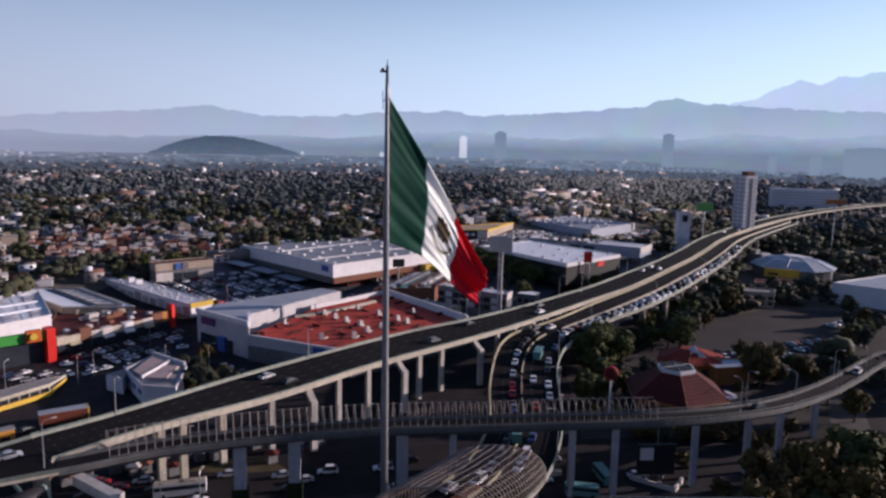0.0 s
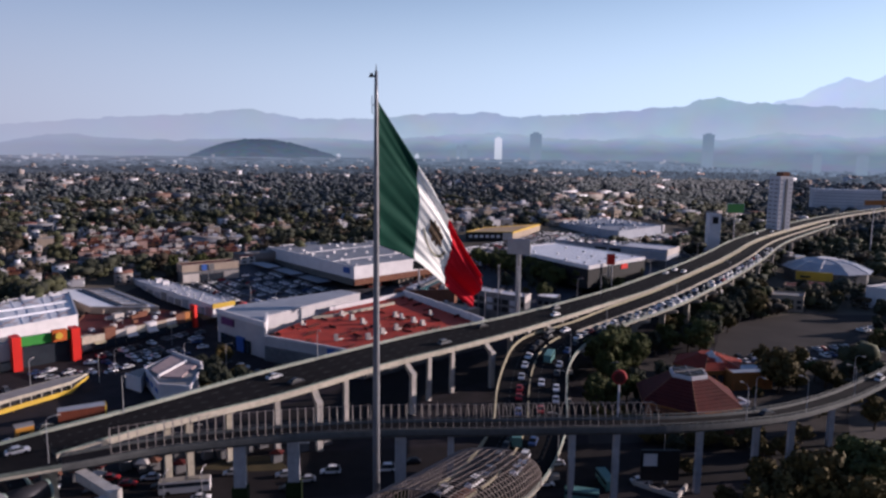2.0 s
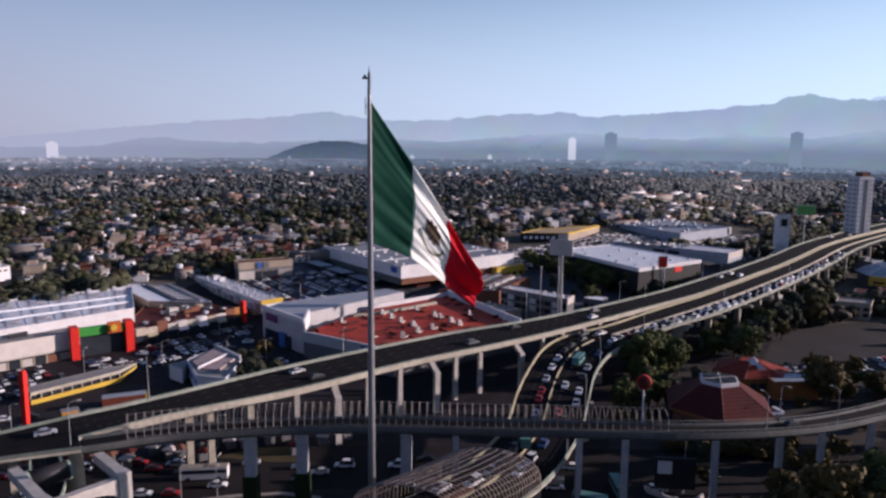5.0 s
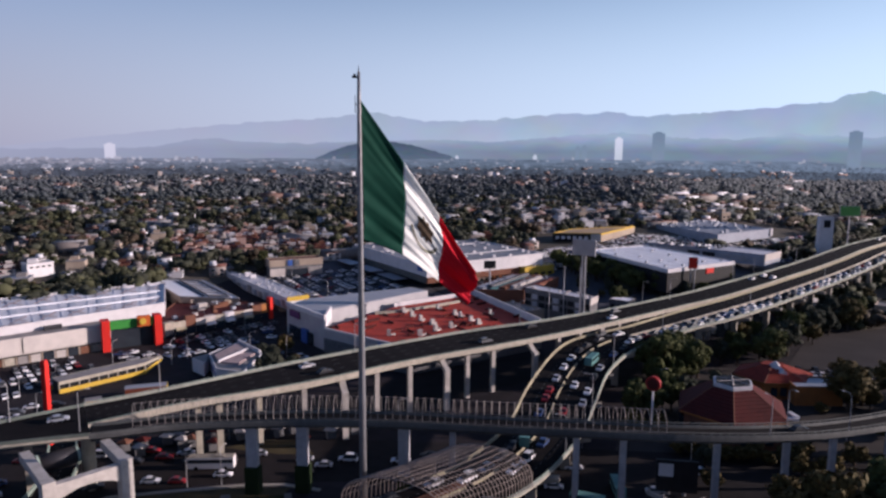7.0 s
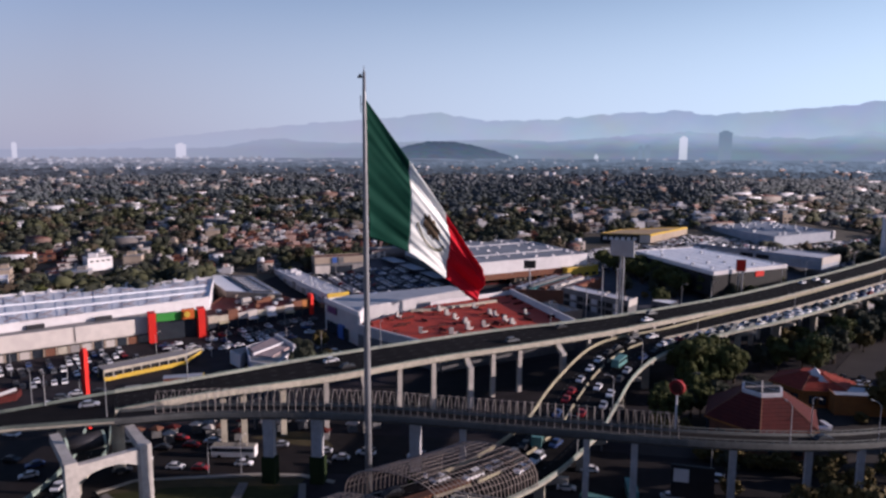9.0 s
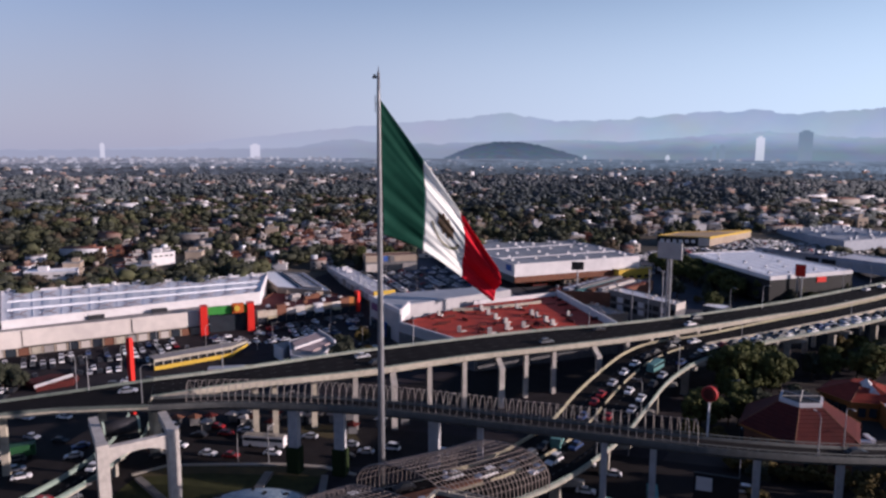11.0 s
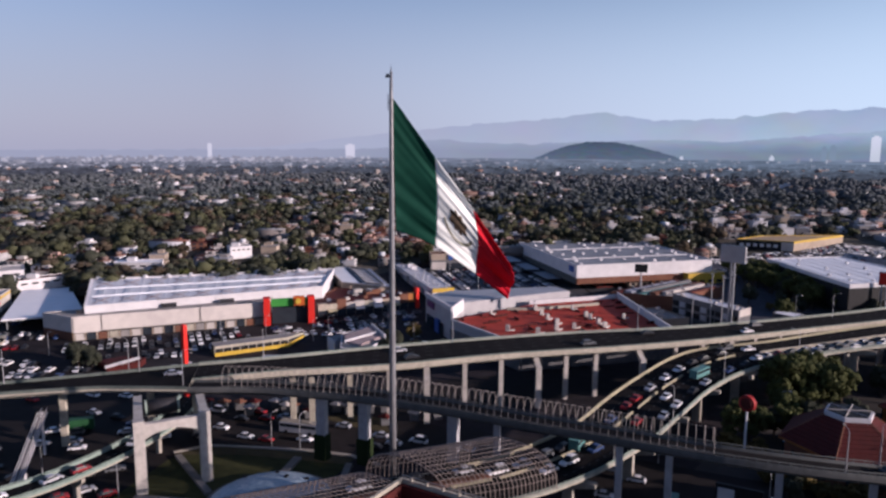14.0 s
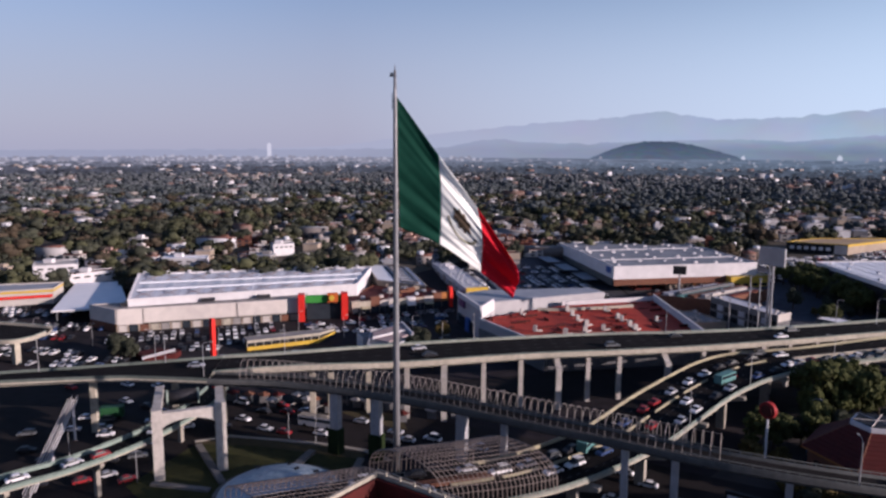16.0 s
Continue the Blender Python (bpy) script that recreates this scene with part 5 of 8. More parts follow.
Geo().wall((198, 422.8), (203, 420.8), 4.8, 6.0, 1.2).put("sign_bar", DARK, dm, "dark bar of writing")
wr = [(206, 366), (232, 342), (290, 372), (262, 400)]
b = flat_roof("warehouse", "white warehouse with a pale shallow roof", wr, 10, WHITE, METALROOF, 0.9)
for rp in ([(178, 396), (190, 390), (195, 400), (183, 406)], [(192, 402), (202, 397), (206, 406), (197, 411)]):
    flat_roof("house", "low house with a dull red roof among trees", rp, 4.5, BEIGE, TILE, 0.3, category="house")
ph = [(153, 351), (167, 348), (172, 358), (158, 362)]
b = flat_roof("house", "pinkish flat-roofed house with upper windows", ph, 7.5, BEIGE, GREYROOF, 0.8, category="house")
windows(b, ph[0], ph[1], 1, 6.5, 4, 2, DARK)
windows(b, ph[1], ph[2], 1, 6.5, 4, 2, DARK)


def hip_roof(name, label, cx, cy, rx, ry, rz, eave, ridge, top, wall_m=ORANGE, cap=True, tile=None):
    tile = tile or TILE
    b = thing(name, label, "restaurant", (cx, cy, 0))
    a = radians(rz)
    rot = lambda x, y: (cx + x * math.cos(a) - y * math.sin(a), cy + x * math.sin(a) + y * math.cos(a))
    hexa = [(math.cos(k * math.pi / 3), math.sin(k * math.pi / 3)) for k in range(6)]
    Geo().prism([rot(x * rx * 0.9, y * ry * 0.9) for x, y in hexa], 0, eave - 0.3).put("wall", wall_m, b)
    ring = lambda s, z: [(*rot(x * rx * s, y * ry * s), z) for x, y in hexa]
    for k in range(6):
        j = (k + 1) % 6
        lo, lo2, hi, hi2 = ring(1, eave)[k], ring(1, eave)[j], ring(top, ridge)[k], ring(top, ridge)[j]
        rows_, vs, fs = 9, [], []
        for i in range(rows_ + 1):
            for dz in ((0.0,) if i == 0 else (0.0, 0.16) if i < rows_ else (0.0,)):
                t0 = i / rows_
                vs += [Vector(lo).lerp(Vector(hi), t0) + Vector((0, 0, dz)), Vector(lo2).lerp(Vector(hi2), t0) + Vector((0, 0, dz))]
        for i in range(len(vs) // 2 - 1):
            fs.append((2 * i, 2 * i + 1, 2 * i + 3, 2 * i + 2))
        g = Geo().add(vs, fs)
        g.put("roof_slope", tile, b, "dark red tiled roof slope")
        Geo().tube([lo, hi], 0.18, 5).put("hip_ridge", BRICK, b)
    Geo().loft([ring(1.0, eave - 0.5), ring(1.0, eave - 0.1)]).put("eave_board", ORANGE, b)
    if cap:
        lan = Geo().prism([rot(x * rx * top, y * ry * top) for x, y in hexa], ridge - 0.3, ridge + 1.0).put("lantern", WHITE, b)
        Geo().prism([rot(x * rx * top * 0.88, y * ry * top * 0.88) for x, y in hexa], ridge + 1.0, ridge + 1.25).put("lantern_glass", DARK, lan, "dark glazed lantern top")
        for k in range(3):
            p, q = ring(top * 0.9, ridge + 1.3)[k], ring(top * 0.9, ridge + 1.3)[k + 3]
            Geo().tube([p, q], 0.12, 4).put("glazing_bar", OFFWHITE, lan)
    else:
        Geo().prism([rot(x * rx * top, y * ry * top) for x, y in hexa], ridge - 0.1, ridge + 0.3).put("roof_top", tile, b)
        Geo().loft([[(cx - 1.8, cy - 4.2, eave + 1.9), (cx + 2.2, cy - 4.2, eave + 1.9), (cx + 2.2, cy - 0.6, eave + 2.9), (cx - 1.8, cy - 0.6, eave + 2.9)], [(cx + 0.1, cy - 2.4, eave + 5.0), (cx + 0.3, cy - 2.4, eave + 5.0), (cx + 0.3, cy - 2.2, eave + 5.0), (cx + 0.1, cy - 2.2, eave + 5.0)]]).put("skylight", WHITE, b, "white pyramid skylight")
        Geo().add([(cx - 1, cy - ry * 0.55, eave), (cx + 5, cy - ry * 0.5, eave), (cx + 2, cy - ry * 0.5, eave + 3.2), (cx + 1, cy, eave + 3.2)], [(0, 1, 2), (0, 2, 3), (1, 3, 2), (0, 3, 1)]).put("gable", WHITE, b, "white gable")
    for k in range(6):
        (x0, y0), (x1, y1) = hexa[k], hexa[(k + 1) % 6]
        for t in (0.25, 0.5, 0.75):
            x, y = rot((x0 + (x1 - x0) * t) * rx * 0.9, (y0 + (y1 - y0) * t) * ry * 0.9)
            Geo().box((x, y, eave * 0.45), (1.8, 1.8, eave * 0.45), rz + 60 * k).put("window", GLASS, b)
    return b


hip_roof("restaurant", "restaurant with a dark red hip roof and glazed lantern", 69, 199.5, 15.5, 15.5, -96, 8.0, 14.0, 0.36, BRICK)
setting("trim_awning", Geo().box((82.5, 194.5, 7.6), (4.5, 1.6, 0.5), 10).box((84, 196.5, 8.0), (1.2, 4, 0.5), 20), WHITE, "small white awning at the restaurant corner", "awning")
hip_roof("restaurant", "smaller red-roofed restaurant with a white gable", 88, 241, 13, 11, 12, 5.6, 8.6, 0.30, ORANGE, False, mat("bright_tile_roof", (0.33, 0.058, 0.036), (0.22, 0.04, 0.028), 0.8, 0.75, 0.4))
ob_ = [(92, 227.5), (106, 230.5), (104, 240), (90.5, 237)]
b = flat_roof("annexe", "small ochre flat-roofed annexe", ob_, 5.6, ORANGE, METALROOF, 0.5)
DUSTYRED = mat("dusty_pink_sheet", (0.46, 0.36, 0.34), (0.33, 0.26, 0.25), 0.5, 0.8)
kiosk = [(-88, 200.3), (-77.8, 199.1), (-82, 219.5), (-97, 230.5), (-99.5, 215)]
b = flat_roof("low_shop", "small white shop with stepped dusty pink roofs", kiosk, 5.6, WHITE, GREYROOF, 0.5)
Geo().prism([(-104.6, 212.2), (-97.6, 208.2), (-99.5, 215), (-100.5, 222)], 0, 4.8).put("side_wing", WHITE, b)
Geo().prism([(-104.2, 212.4), (-97.9, 208.8), (-99.7, 215), (-100.5, 221)], 4.8, 4.95).put("wing_roof", GREYROOF, b)
Geo().prism([(-96, 212), (-91, 207), (-89, 222), (-96, 229)], 5.75, 6.6).put("raised_roof", DUSTYRED, b, "dusty pink roof sheet")
Geo().prism([(-90.2, 206.5), (-83.5, 206), (-84, 218.5), (-88, 221.5)], 5.75, 6.3).put("raised_roof", DUSTYRED, b, "dusty pink roof sheet")
Geo().wall((-90.8, 206), (-88.6, 222.5), 5.75, 6.9, 0.7).put("roof_rib", WHITE, b)
Geo().wall((-82.4, 219.3), (-97, 230.2), 5.6, 7.2, 0.6).put("raised_gable", WHITE, b)
windows(b, kiosk[4], kiosk[0], 2.0, 4.2, 3, 1, BLUE)

tent = thing("market_pavilion", "long pavilion with yellow boards and an open window band", "pavilion", (-128, 196, 0))
p, q = (-134.7, 183), (-121.6, 207.3)
tip = (-118.0, 214.0)
Geo().wall(p, q, 0.1, 3.6, 4.6).put("dark_interior", DARK, tent)
Geo().wall(p, q, 3.6, 3.85, 6.2).put("roof", GREYROOF, tent)
for s in (-1, 1):
    o = (s * 3.1 * 0.88, -s * 3.1 * 0.475)
    a, c = (p[0] + o[0], p[1] + o[1]), (q[0] + o[0], q[1] + o[1])
    Geo().wall(a, c, 2.9, 3.9, 0.3).put("fascia", CREAM, tent, "pale fascia board")
    for nm, m, za, zb in (("fascia", CREAM, (2.9, 3.9), (3.5, 4.1)), ("end_window", DARK, (1.35, 2.9), (3.1, 3.5)), ("counter", YELLOW, (0.0, 1.35), (2.4, 3.1))):
        vs = [(*pt, z) for pt, zz in ((c, za), (tip, zb)) for z in zz]
        n_ = (o[0] * 0.05, o[1] * 0.05)
        vs += [(x - n_[0], y - n_[1], z) for x, y, z in vs]
        Geo().add(vs, [(0, 1, 3, 2), (4, 5, 7, 6), (0, 2, 6, 4), (1, 3, 7, 5), (0, 1, 5, 4), (2, 3, 7, 6)]).put(nm, m, tent)
    Geo().wall(a, c, 0.0, 1.35, 0.34).put("counter", YELLOW, tent, "yellow counter board")
    for k in range(10):
        x, y = lerp2(p, q, k / 9)
        Geo().box((x + o[0], y + o[1], 2.1), (0.22, 0.22, 1.7), 62).put("post", CREAM, tent)
Geo().prism([(q[0] + 2.7, q[1] - 1.5), tip, (q[0] - 2.7, q[1] + 1.5)], 3.5, 3.8).put("end_roof", GREYROOF, tent)
Geo().prism([(q[0] + 2.5, q[1] - 1.4), (q[0] + 1.0, q[1] + 2.0), (q[0] - 2.5, q[1] + 1.4)], 0.0, 0.9).put("end_floor", DARK, tent)
stall = thing("market_stall", "small orange stall with a flat grey roof", "stall", (-112, 172.5, 0))
Geo().box((-112, 172.6, 1.6), (4.2, 2.8, 3.2), 42).put("wall", mat("amber_paint", (0.62, 0.30, 0.04), (0.5, 0.24, 0.04), 0.5, 0.6), stall)
Geo().box((-112, 172.6, 3.3), (4.6, 3.2, 0.25), 42).put("roof", GREYROOF, stall)
Geo().box((-111.1, 171.4, 1.2), (2.2, 0.5, 1.2), 42).put("hatch", DARK, stall)
wedge = thing("low_shop", "low red-floored shop with a white sloping edge", "building", (-148, 155, 0))
Geo().prism([(-157.6, 151.5), (-148.8, 149.6), (-143.6, 158.6), (-146.5, 163), (-155, 160)], 0, 2.0).put("wall", TILE, wedge)
Geo().prism([(-156.8, 152), (-149.2, 150.4), (-144.4, 158.6), (-147, 162.2), (-154.6, 159.6)], 2.0, 2.2).put("roof", TILE, wedge)
a, q = Vector((-149.2, 149.2, 1.6)), Vector((-143.6, 158.8, 3.6))
Geo().tube([a, q], 0.55, 4).put("sloping_edge", WHITE, wedge, "white sloping edge")
booth_spots = [(-80.6, 152.5), (-75.9, 156.2), (-73.7, 158.5), (-69.0, 156.7), (-62.3, 156), (-58.8, 163.8), (-55.1, 164.6), (-84, 150), (-65.5, 162.5), (-71, 155.5), (-50, 168), (-47, 171.5), (-41, 163.5), (-36, 170.5), (-31, 175), (-88, 147.5), (-93, 145.5), (-78.5, 148.5), (-62, 168), (-57, 171)]
for k, (x, y) in enumerate(booth_spots):
    word, m = (("dark red", TILE), ("pale", OFFWHITE), ("grey", GREYROOF), ("brick-red", BRICK))[k % 4]
    st_ = thing("street_stall", f"small {word} street stall under the flyover", "stall", (x, y, 0), "street stalls")
    Geo().box((x, y, 1.1), (2.4, 1.8, 2.2), 40).put("counter", GREYCON, st_)
    Geo().loft([[(x + sx * 1.6 * s, y + sy * 1.3 * s, z) for sx, sy in ((-1, -1), (1, -1), (1, 1), (-1, 1))] for s, z in ((1.0, 2.3), (1.0, 2.5), (0.15, 3.2))]).put("awning", m, st_)
totem = thing("sign_totem", "tall slim red sign totem", "sign", (-104, 147, 0))
Geo().loft([[(-104 + dx * w, 147 + dy * w, z) for dx, dy in ((-1, -1), (1, -1), (1, 1), (-1, 1))] for z, w in ((0, 0.58), (21.8, 0.68), (23.4, 0.55))]).put("pylon", RED, totem)

trailer = thing("truck_trailer", "parked trailer stall with rust-red side and yellow end", "trailer", (-104, 186, 0))
Geo().box((-104, 186.2, 2.0), (12, 3.0, 2.9), 33).put("box", mat("rust_red_side", (0.20, 0.055, 0.03), (0.12, 0.04, 0.025), 0.6, 0.7), trailer)
Geo().box((-104, 186.2, 3.55), (12.2, 3.4, 0.2), 33).put("roof", METALROOF, trailer)
Geo().box((-98.9, 189.5, 2.0), (0.4, 3.1, 3.3), 33).put("end_panel", YELLOW, trailer, "yellow end panel")
for k in (-4, -2.6, 3.5):
    for s in (-1, 1):
        a = radians(33)
        Geo().tube([(-104 + k * math.cos(a) - s * 0.9 * math.sin(a), 186.2 + k * math.sin(a) + s * 0.9 * math.cos(a), 0.5), (-104 + k * math.cos(a) - s * 1.3 * math.sin(a), 186.2 + k * math.sin(a) + s * 1.3 * math.cos(a), 0.5)], 0.5, 10).put("wheel", RUBBER, trailer)

# block below the camera with a red roof terrace
tb = [(20.2, 84.9), (42, 85.2), (42, 56), (19.8, 56)]
b = flat_roof("apartment_block", "block with a sunken dark red roof terrace", tb, 29.4, BEIGE, REDROOF, 3.4, pm=CREAM)
for k in range(8):
    windows(b, tb[0], tb[1], 2 + 3.5 * k, 5 + 3.5 * k, 5, 1)

# Dark lining added to paint in the shade on the inner terrace walls.
cx_, cy_ = 31, 70
for i in range(4):
    p, q = [(x + (cx_ - x) * 0.045, y + (cy_ - y) * 0.045) for x, y in (tb[i - 1], tb[i])]
    Geo().wall(p, q, 29.6, 32.3, 0.4).put("inner_wall", TILE, b, "inner terrace wall, painted dark brown for its shade")
for k in range(9):
    x, y = 22 + 2.4 * k, 84.6
    Geo().box((x, y, 33.05), (0.25, 0.25, 0.6)).put("rail_post", CREAM, b)
Geo().tube([(20.4, 84.6, 33.4), (41.8, 84.9, 33.4)], 0.08, 4).put("hand_rail", CREAM, b)

# shallow mosaic dome in the lawn
DX, DY = -35.5, 114.5
dome = thing("mosaic_dome", "shallow pale blue dome set in the lawn", "dome", (DX, DY, 0))
Geo().loft([[(DX + r * math.cos(a), DY + r * math.sin(a), z) for a in (2 * math.pi * k / 36 for k in range(36))] for r, z in ((13.7, 0), (13.3, 0.9), (11.2, 2.1), (7.4, 3.1), (3, 3.6), (0.2, 3.7))]).put("shell", MOSAIC, dome, smooth=True)
Geo().loft([[(DX + r * math.cos(a), DY + r * math.sin(a), z) for a in (2 * math.pi * k / 36 for k in range(36))] for r, z in ((14.5, 0), (14.5, 0.5), (13.6, 0.5), (13.6, 0.0))]).put("rim", PAVE, dome)
for a_, r_, z_ in ((2.2, 9.5, 2.55), (1.3, 9, 2.7), (0.9, 11.2, 2.1), (2.9, 11, 2.15), (1.8, 6.5, 3.25)):
    Geo().box((DX + r_ * math.cos(a_), DY + r_ * math.sin(a_), z_ + 0.1), (1.1, 0.7, 0.4), math.degrees(a_)).put("vent", DARK, dome, "small dark vent")

# footbridge stairs
st = thing("stair_truss", "white steel stair flights with railings", "stairs", (-88, 91, 0))
for o in (0.0, 3.2):
    a, c = (-74 + o * 0.6, 79 - o * 0.6), (-101 + o * 0.6, 102 - o * 0.6)
    for s in (0, 1.6):
        Geo().tube([(a[0] + s * 0.5, a[1] + s * 0.6, 3), (c[0] + s * 0.5, c[1] + s * 0.6, 11)], 0.13, 4).put("stringer", PALEROOF, st)
        Geo().tube([(a[0] + s * 0.5, a[1] + s * 0.6, 4.1), (c[0] + s * 0.5, c[1] + s * 0.6, 12.1)], 0.08, 4).put("handrail", WHITE, st)
    for k in range(30):
        t = k / 30
        x, y = lerp2(a, c, t)
        Geo().box((x + 0.4, y + 0.48, 3.1 + 8 * t), (0.6, 2.0, 0.1), 40).put("tread", GREYCON, st)
for x, y, h in ((-101, 102, 11), (-88, 90.5, 7)):
    Geo().cyl(x, y, 0, h, 0.35, 0.3, 8).put("post", WHITE, st)


# ---- signs and lamps ----
def billboard(x, y, z0, z1, w, rz, m, label, legs=2, thick=0.8, stance=0.4):
    b = thing("billboard", label, "billboard", (x, y, 0))
    a = radians(rz)
    Geo().box((x, y, (z0 + z1) / 2), (w, thick, z1 - z0), rz).put("panel", m if m is DARK else STEEL, b)
    pan = b.children[0]
    Geo().box((x + math.sin(a) * thick * 0.52, y - math.cos(a) * thick * 0.52, (z0 + z1) / 2), (w * 0.96, 0.06, (z1 - z0) * 0.92), rz).put("poster", m, pan)
    for k in range(legs):
        o = (k - (legs - 1) / 2) * w * stance
        Geo().cyl(x + o * math.cos(a), y + o * math.sin(a) + 0.3, 0, z0 + 0.1, 0.5, 0.4, 10).put("leg", STEEL, b)


billboard(24.7, 302.8, 32.8, 39.6, 10.2, -18, OFFWHITE, "tall pale billboard on steel legs", stance=0.13)
billboard(77.2, 380.6, 16.6, 22.7, 4.6, 10, RED, "small red square sign on a mast", 2)
billboard(186.2, 507.1, 35.3, 42, 13, 10, mat("pale_green_paint", (0.16, 0.42, 0.10), (0.12, 0.33, 0.09), 0.4, 0.5), "green billboard on a tall mast", 1)
billboard(300, 540, 40, 44, 18, 10, ORANGE, "orange billboard on a tall mast", 1)
billboard(-24, 352, 17, 21, 6, 20, DARK, "small dark billboard on a mast", 1)
billboard(51.6, 159.2, 1.0, 8.4, 9, 4, DARK, "dark roadside sign with a white square", 2)
setting("trim_sign_square", Geo().box((49.2, 158.45, 6.2), (3.2, 0.1, 3.0), 4), WHITE, "white square on the dark roadside sign", "sign")
low_wall = thing("boundary_wall", "low white wall below the roadside sign", "wall", (51, 155, 0))
Geo().wall((45.7, 158.0), (54.1, 152.2), 0.0, 1.0, 0.5).put("wall_panel", OFFWHITE, low_wall)
Geo().wall((54.4, 152.4), (57.4, 156.9), 0.0, 1.4, 0.5).put("wall_panel", OFFWHITE, low_wall)
for k in range(4):
    x, y = 45.7 + 2.8 * k, 158.0 - 1.93 * k
    Geo().box((x, y, 0.7), (0.6, 0.6, 1.4), -35).put("pillar", OFFWHITE, low_wall)
disc = thing("round_sign", "round red sign on a white post", "sign", (47.8, 191, 0))
Geo().cyl(47.8, 191, 0, 14.2, 0.3, 0.25, 10).put("post", WHITE, disc)
Geo().tube([(47.6, 190.5, 15.4), (48.0, 191.6, 15.4)], 2.0, 24).put("disc", mat("dull_red_paint", (0.32, 0.03, 0.03), None, 0.5, 0.6), disc)
Geo().tube([(47.5, 190.2, 15.4), (47.6, 190.4, 15.4)], 1.45, 24).put("disc_face", TILE, disc, "darker red face")
for x, y, h in ((16.3, 309.6, 26.5), (24.1, 287.9, 29.8), (10.5, 303, 18)):
    m_ = thing("mast", "slender grey steel mast", "mast", (x, y, 0))
    Geo().cyl(x, y, 0, h, 0.26, 0.2, 8).put("shaft", STEEL, m_)
    Geo().box((x, y, h), (1.2, 0.3, 0.3), 30).put("bracket", STEEL, m_)

lamp = thing("street_lamp", "slim grey street lamp with a curved arm", "street lamp", (0, 0, 0), "street lamps")
Geo().cyl(0, 0, 0, 8.5, 0.13, 0.08, 6).put("pole", STEEL, lamp)
Geo().tube([(0, 0, 8.4), (0.5, 0, 9.0), (1.8, 0, 9.2)], 0.06, 5).put("arm", STEEL, lamp)
arm_ = lamp.children[-1]
Geo().box((2.1, 0, 9.15), (0.8, 0.3, 0.16)).put("lamp_head", OFFWHITE, arm_)
spots = [(-72, 121.5, ZN, 40), (-93, 121, ZN, 220), (-120, 160, 0, 0), (-135, 210, 0, 90), (-115, 225, 0, 30), (-95, 235, 0, 10), (-150, 200, 0, 60), (-165, 175, 0, 0), (-112, 262, 0, 0), (-80, 235, 0, 0), (-60, 300, 0, 0), (-89.5, 323.4, 0, 0), (-107.8, 340.4, 0, 180), (-121.4, 346.7, 0, 90), (-142, 369.4, 0, 0), (-91.8, 354.9, 0, 0), (-141.6, 176, 0, 0)]
spots += [(-116.1, 217, 0, 90), (-157.5, 231.9, 0, 0), (-134.7, 267.7, 0, 45), (-45, 320, 0, 0), (-65.8, 98.7, 0, 40), (-87.3, 94, 0, 40), (-57, 136, 0, 90), (-50, 139, 0, 90), (56, 172, 0, 0), (30, 180, 0, 60), (95, 190, 0, 0), (60, 300, Z0, 0), (105, 372, Z0, 0), (-62, 163, 0, 0), (-20, 180, 0, 0), (52, 226, 0, 0), (-185, 150, 0, 0), (-210, 140, 0, 30)]
for rows_, fs, u_ in ((near_rows, (0.60, 0.67, 0.74, 0.81, 0.88), 0.46), (near_rows, (0.63, 0.78), -0.46), (ramp_rows, (0.36, 0.44, 0.52, 0.60, 0.70, 0.80), 0.47), (main_rows, (0.08, 0.2, 0.32, 0.44, 0.56, 0.68), -0.47), (left_rows, (0.3, 0.55, 0.8), -0.47)):
    for f in fs:
        c, u, z = along(rows_, f)
        l, q, z_ = rows_[min(int(f * (len(rows_) - 1)), len(rows_) - 2)]
        p = c + u * (q - l).length * u_
        spots.append((p.x, p.y, z, math.degrees(math.atan2(-u.y * u_, -u.x * u_))))
lamp.matrix_basis = pose(*spots[0][:3], 0, 0, spots[0][3])
for x, y, z, r in spots[1:]:
    copy_thing(lamp, pose(x, y, z, 0, 0, r))

# ---- vehicles ----
def car(colour, word, long=4.3, tall=1.45, van=False):
    c = thing("car", f"{word} passenger car with dark windows on the asphalt", "car", (0, 0, 0), "cars")
    w = 0.86
    h = tall
    prof = [(-0.5, 0.32, w), (-0.5, 0.62, w), (-0.46, 0.86, w), (0.22, 0.92, w), (0.46, 0.74, w), (0.5, 0.55, w), (0.5, 0.3, w)]
    Geo().loft([[(x * long, s * ww, z) for x, z, ww in prof] for s in (-1, -0.94, 0.94, 1)]).put("body", colour, c)
    cab = [(-0.46 if van else -0.40, 0.84), (-0.42 if van else -0.28, h - 0.04), (-0.1, h), (0.08, h - 0.03), (0.27, 0.9)]
    Geo().loft([[(x * long, s * (0.80 if z < 1 else 0.66), z) for x, z in cab] for s in (-1, 1)]).put("window", CARGLASS, c)
    Geo().loft([[(x * long, s * 0.68, z + 0.03) for x, z in ((cab[1][0] - 0.015, h - 0.09), (-0.1, h), (0.085, h - 0.03), (0.085, h - 0.10))] for s in (-1, 1)]).put("roof", colour, c)
    for x in (-0.31, 0.31):
        for s in (-1, 1):
            Geo().tube([(x * long, s * 0.64, 0.32), (x * long, s * 0.88, 0.32)], 0.32, 10).put("wheel", RUBBER, c)
    return c


def paint(name, c, metal=0.2):
    return mat(name, c, tuple(v * 0.9 for v in c), 1.0, 0.42, 0.0, metal, spec=0.25)


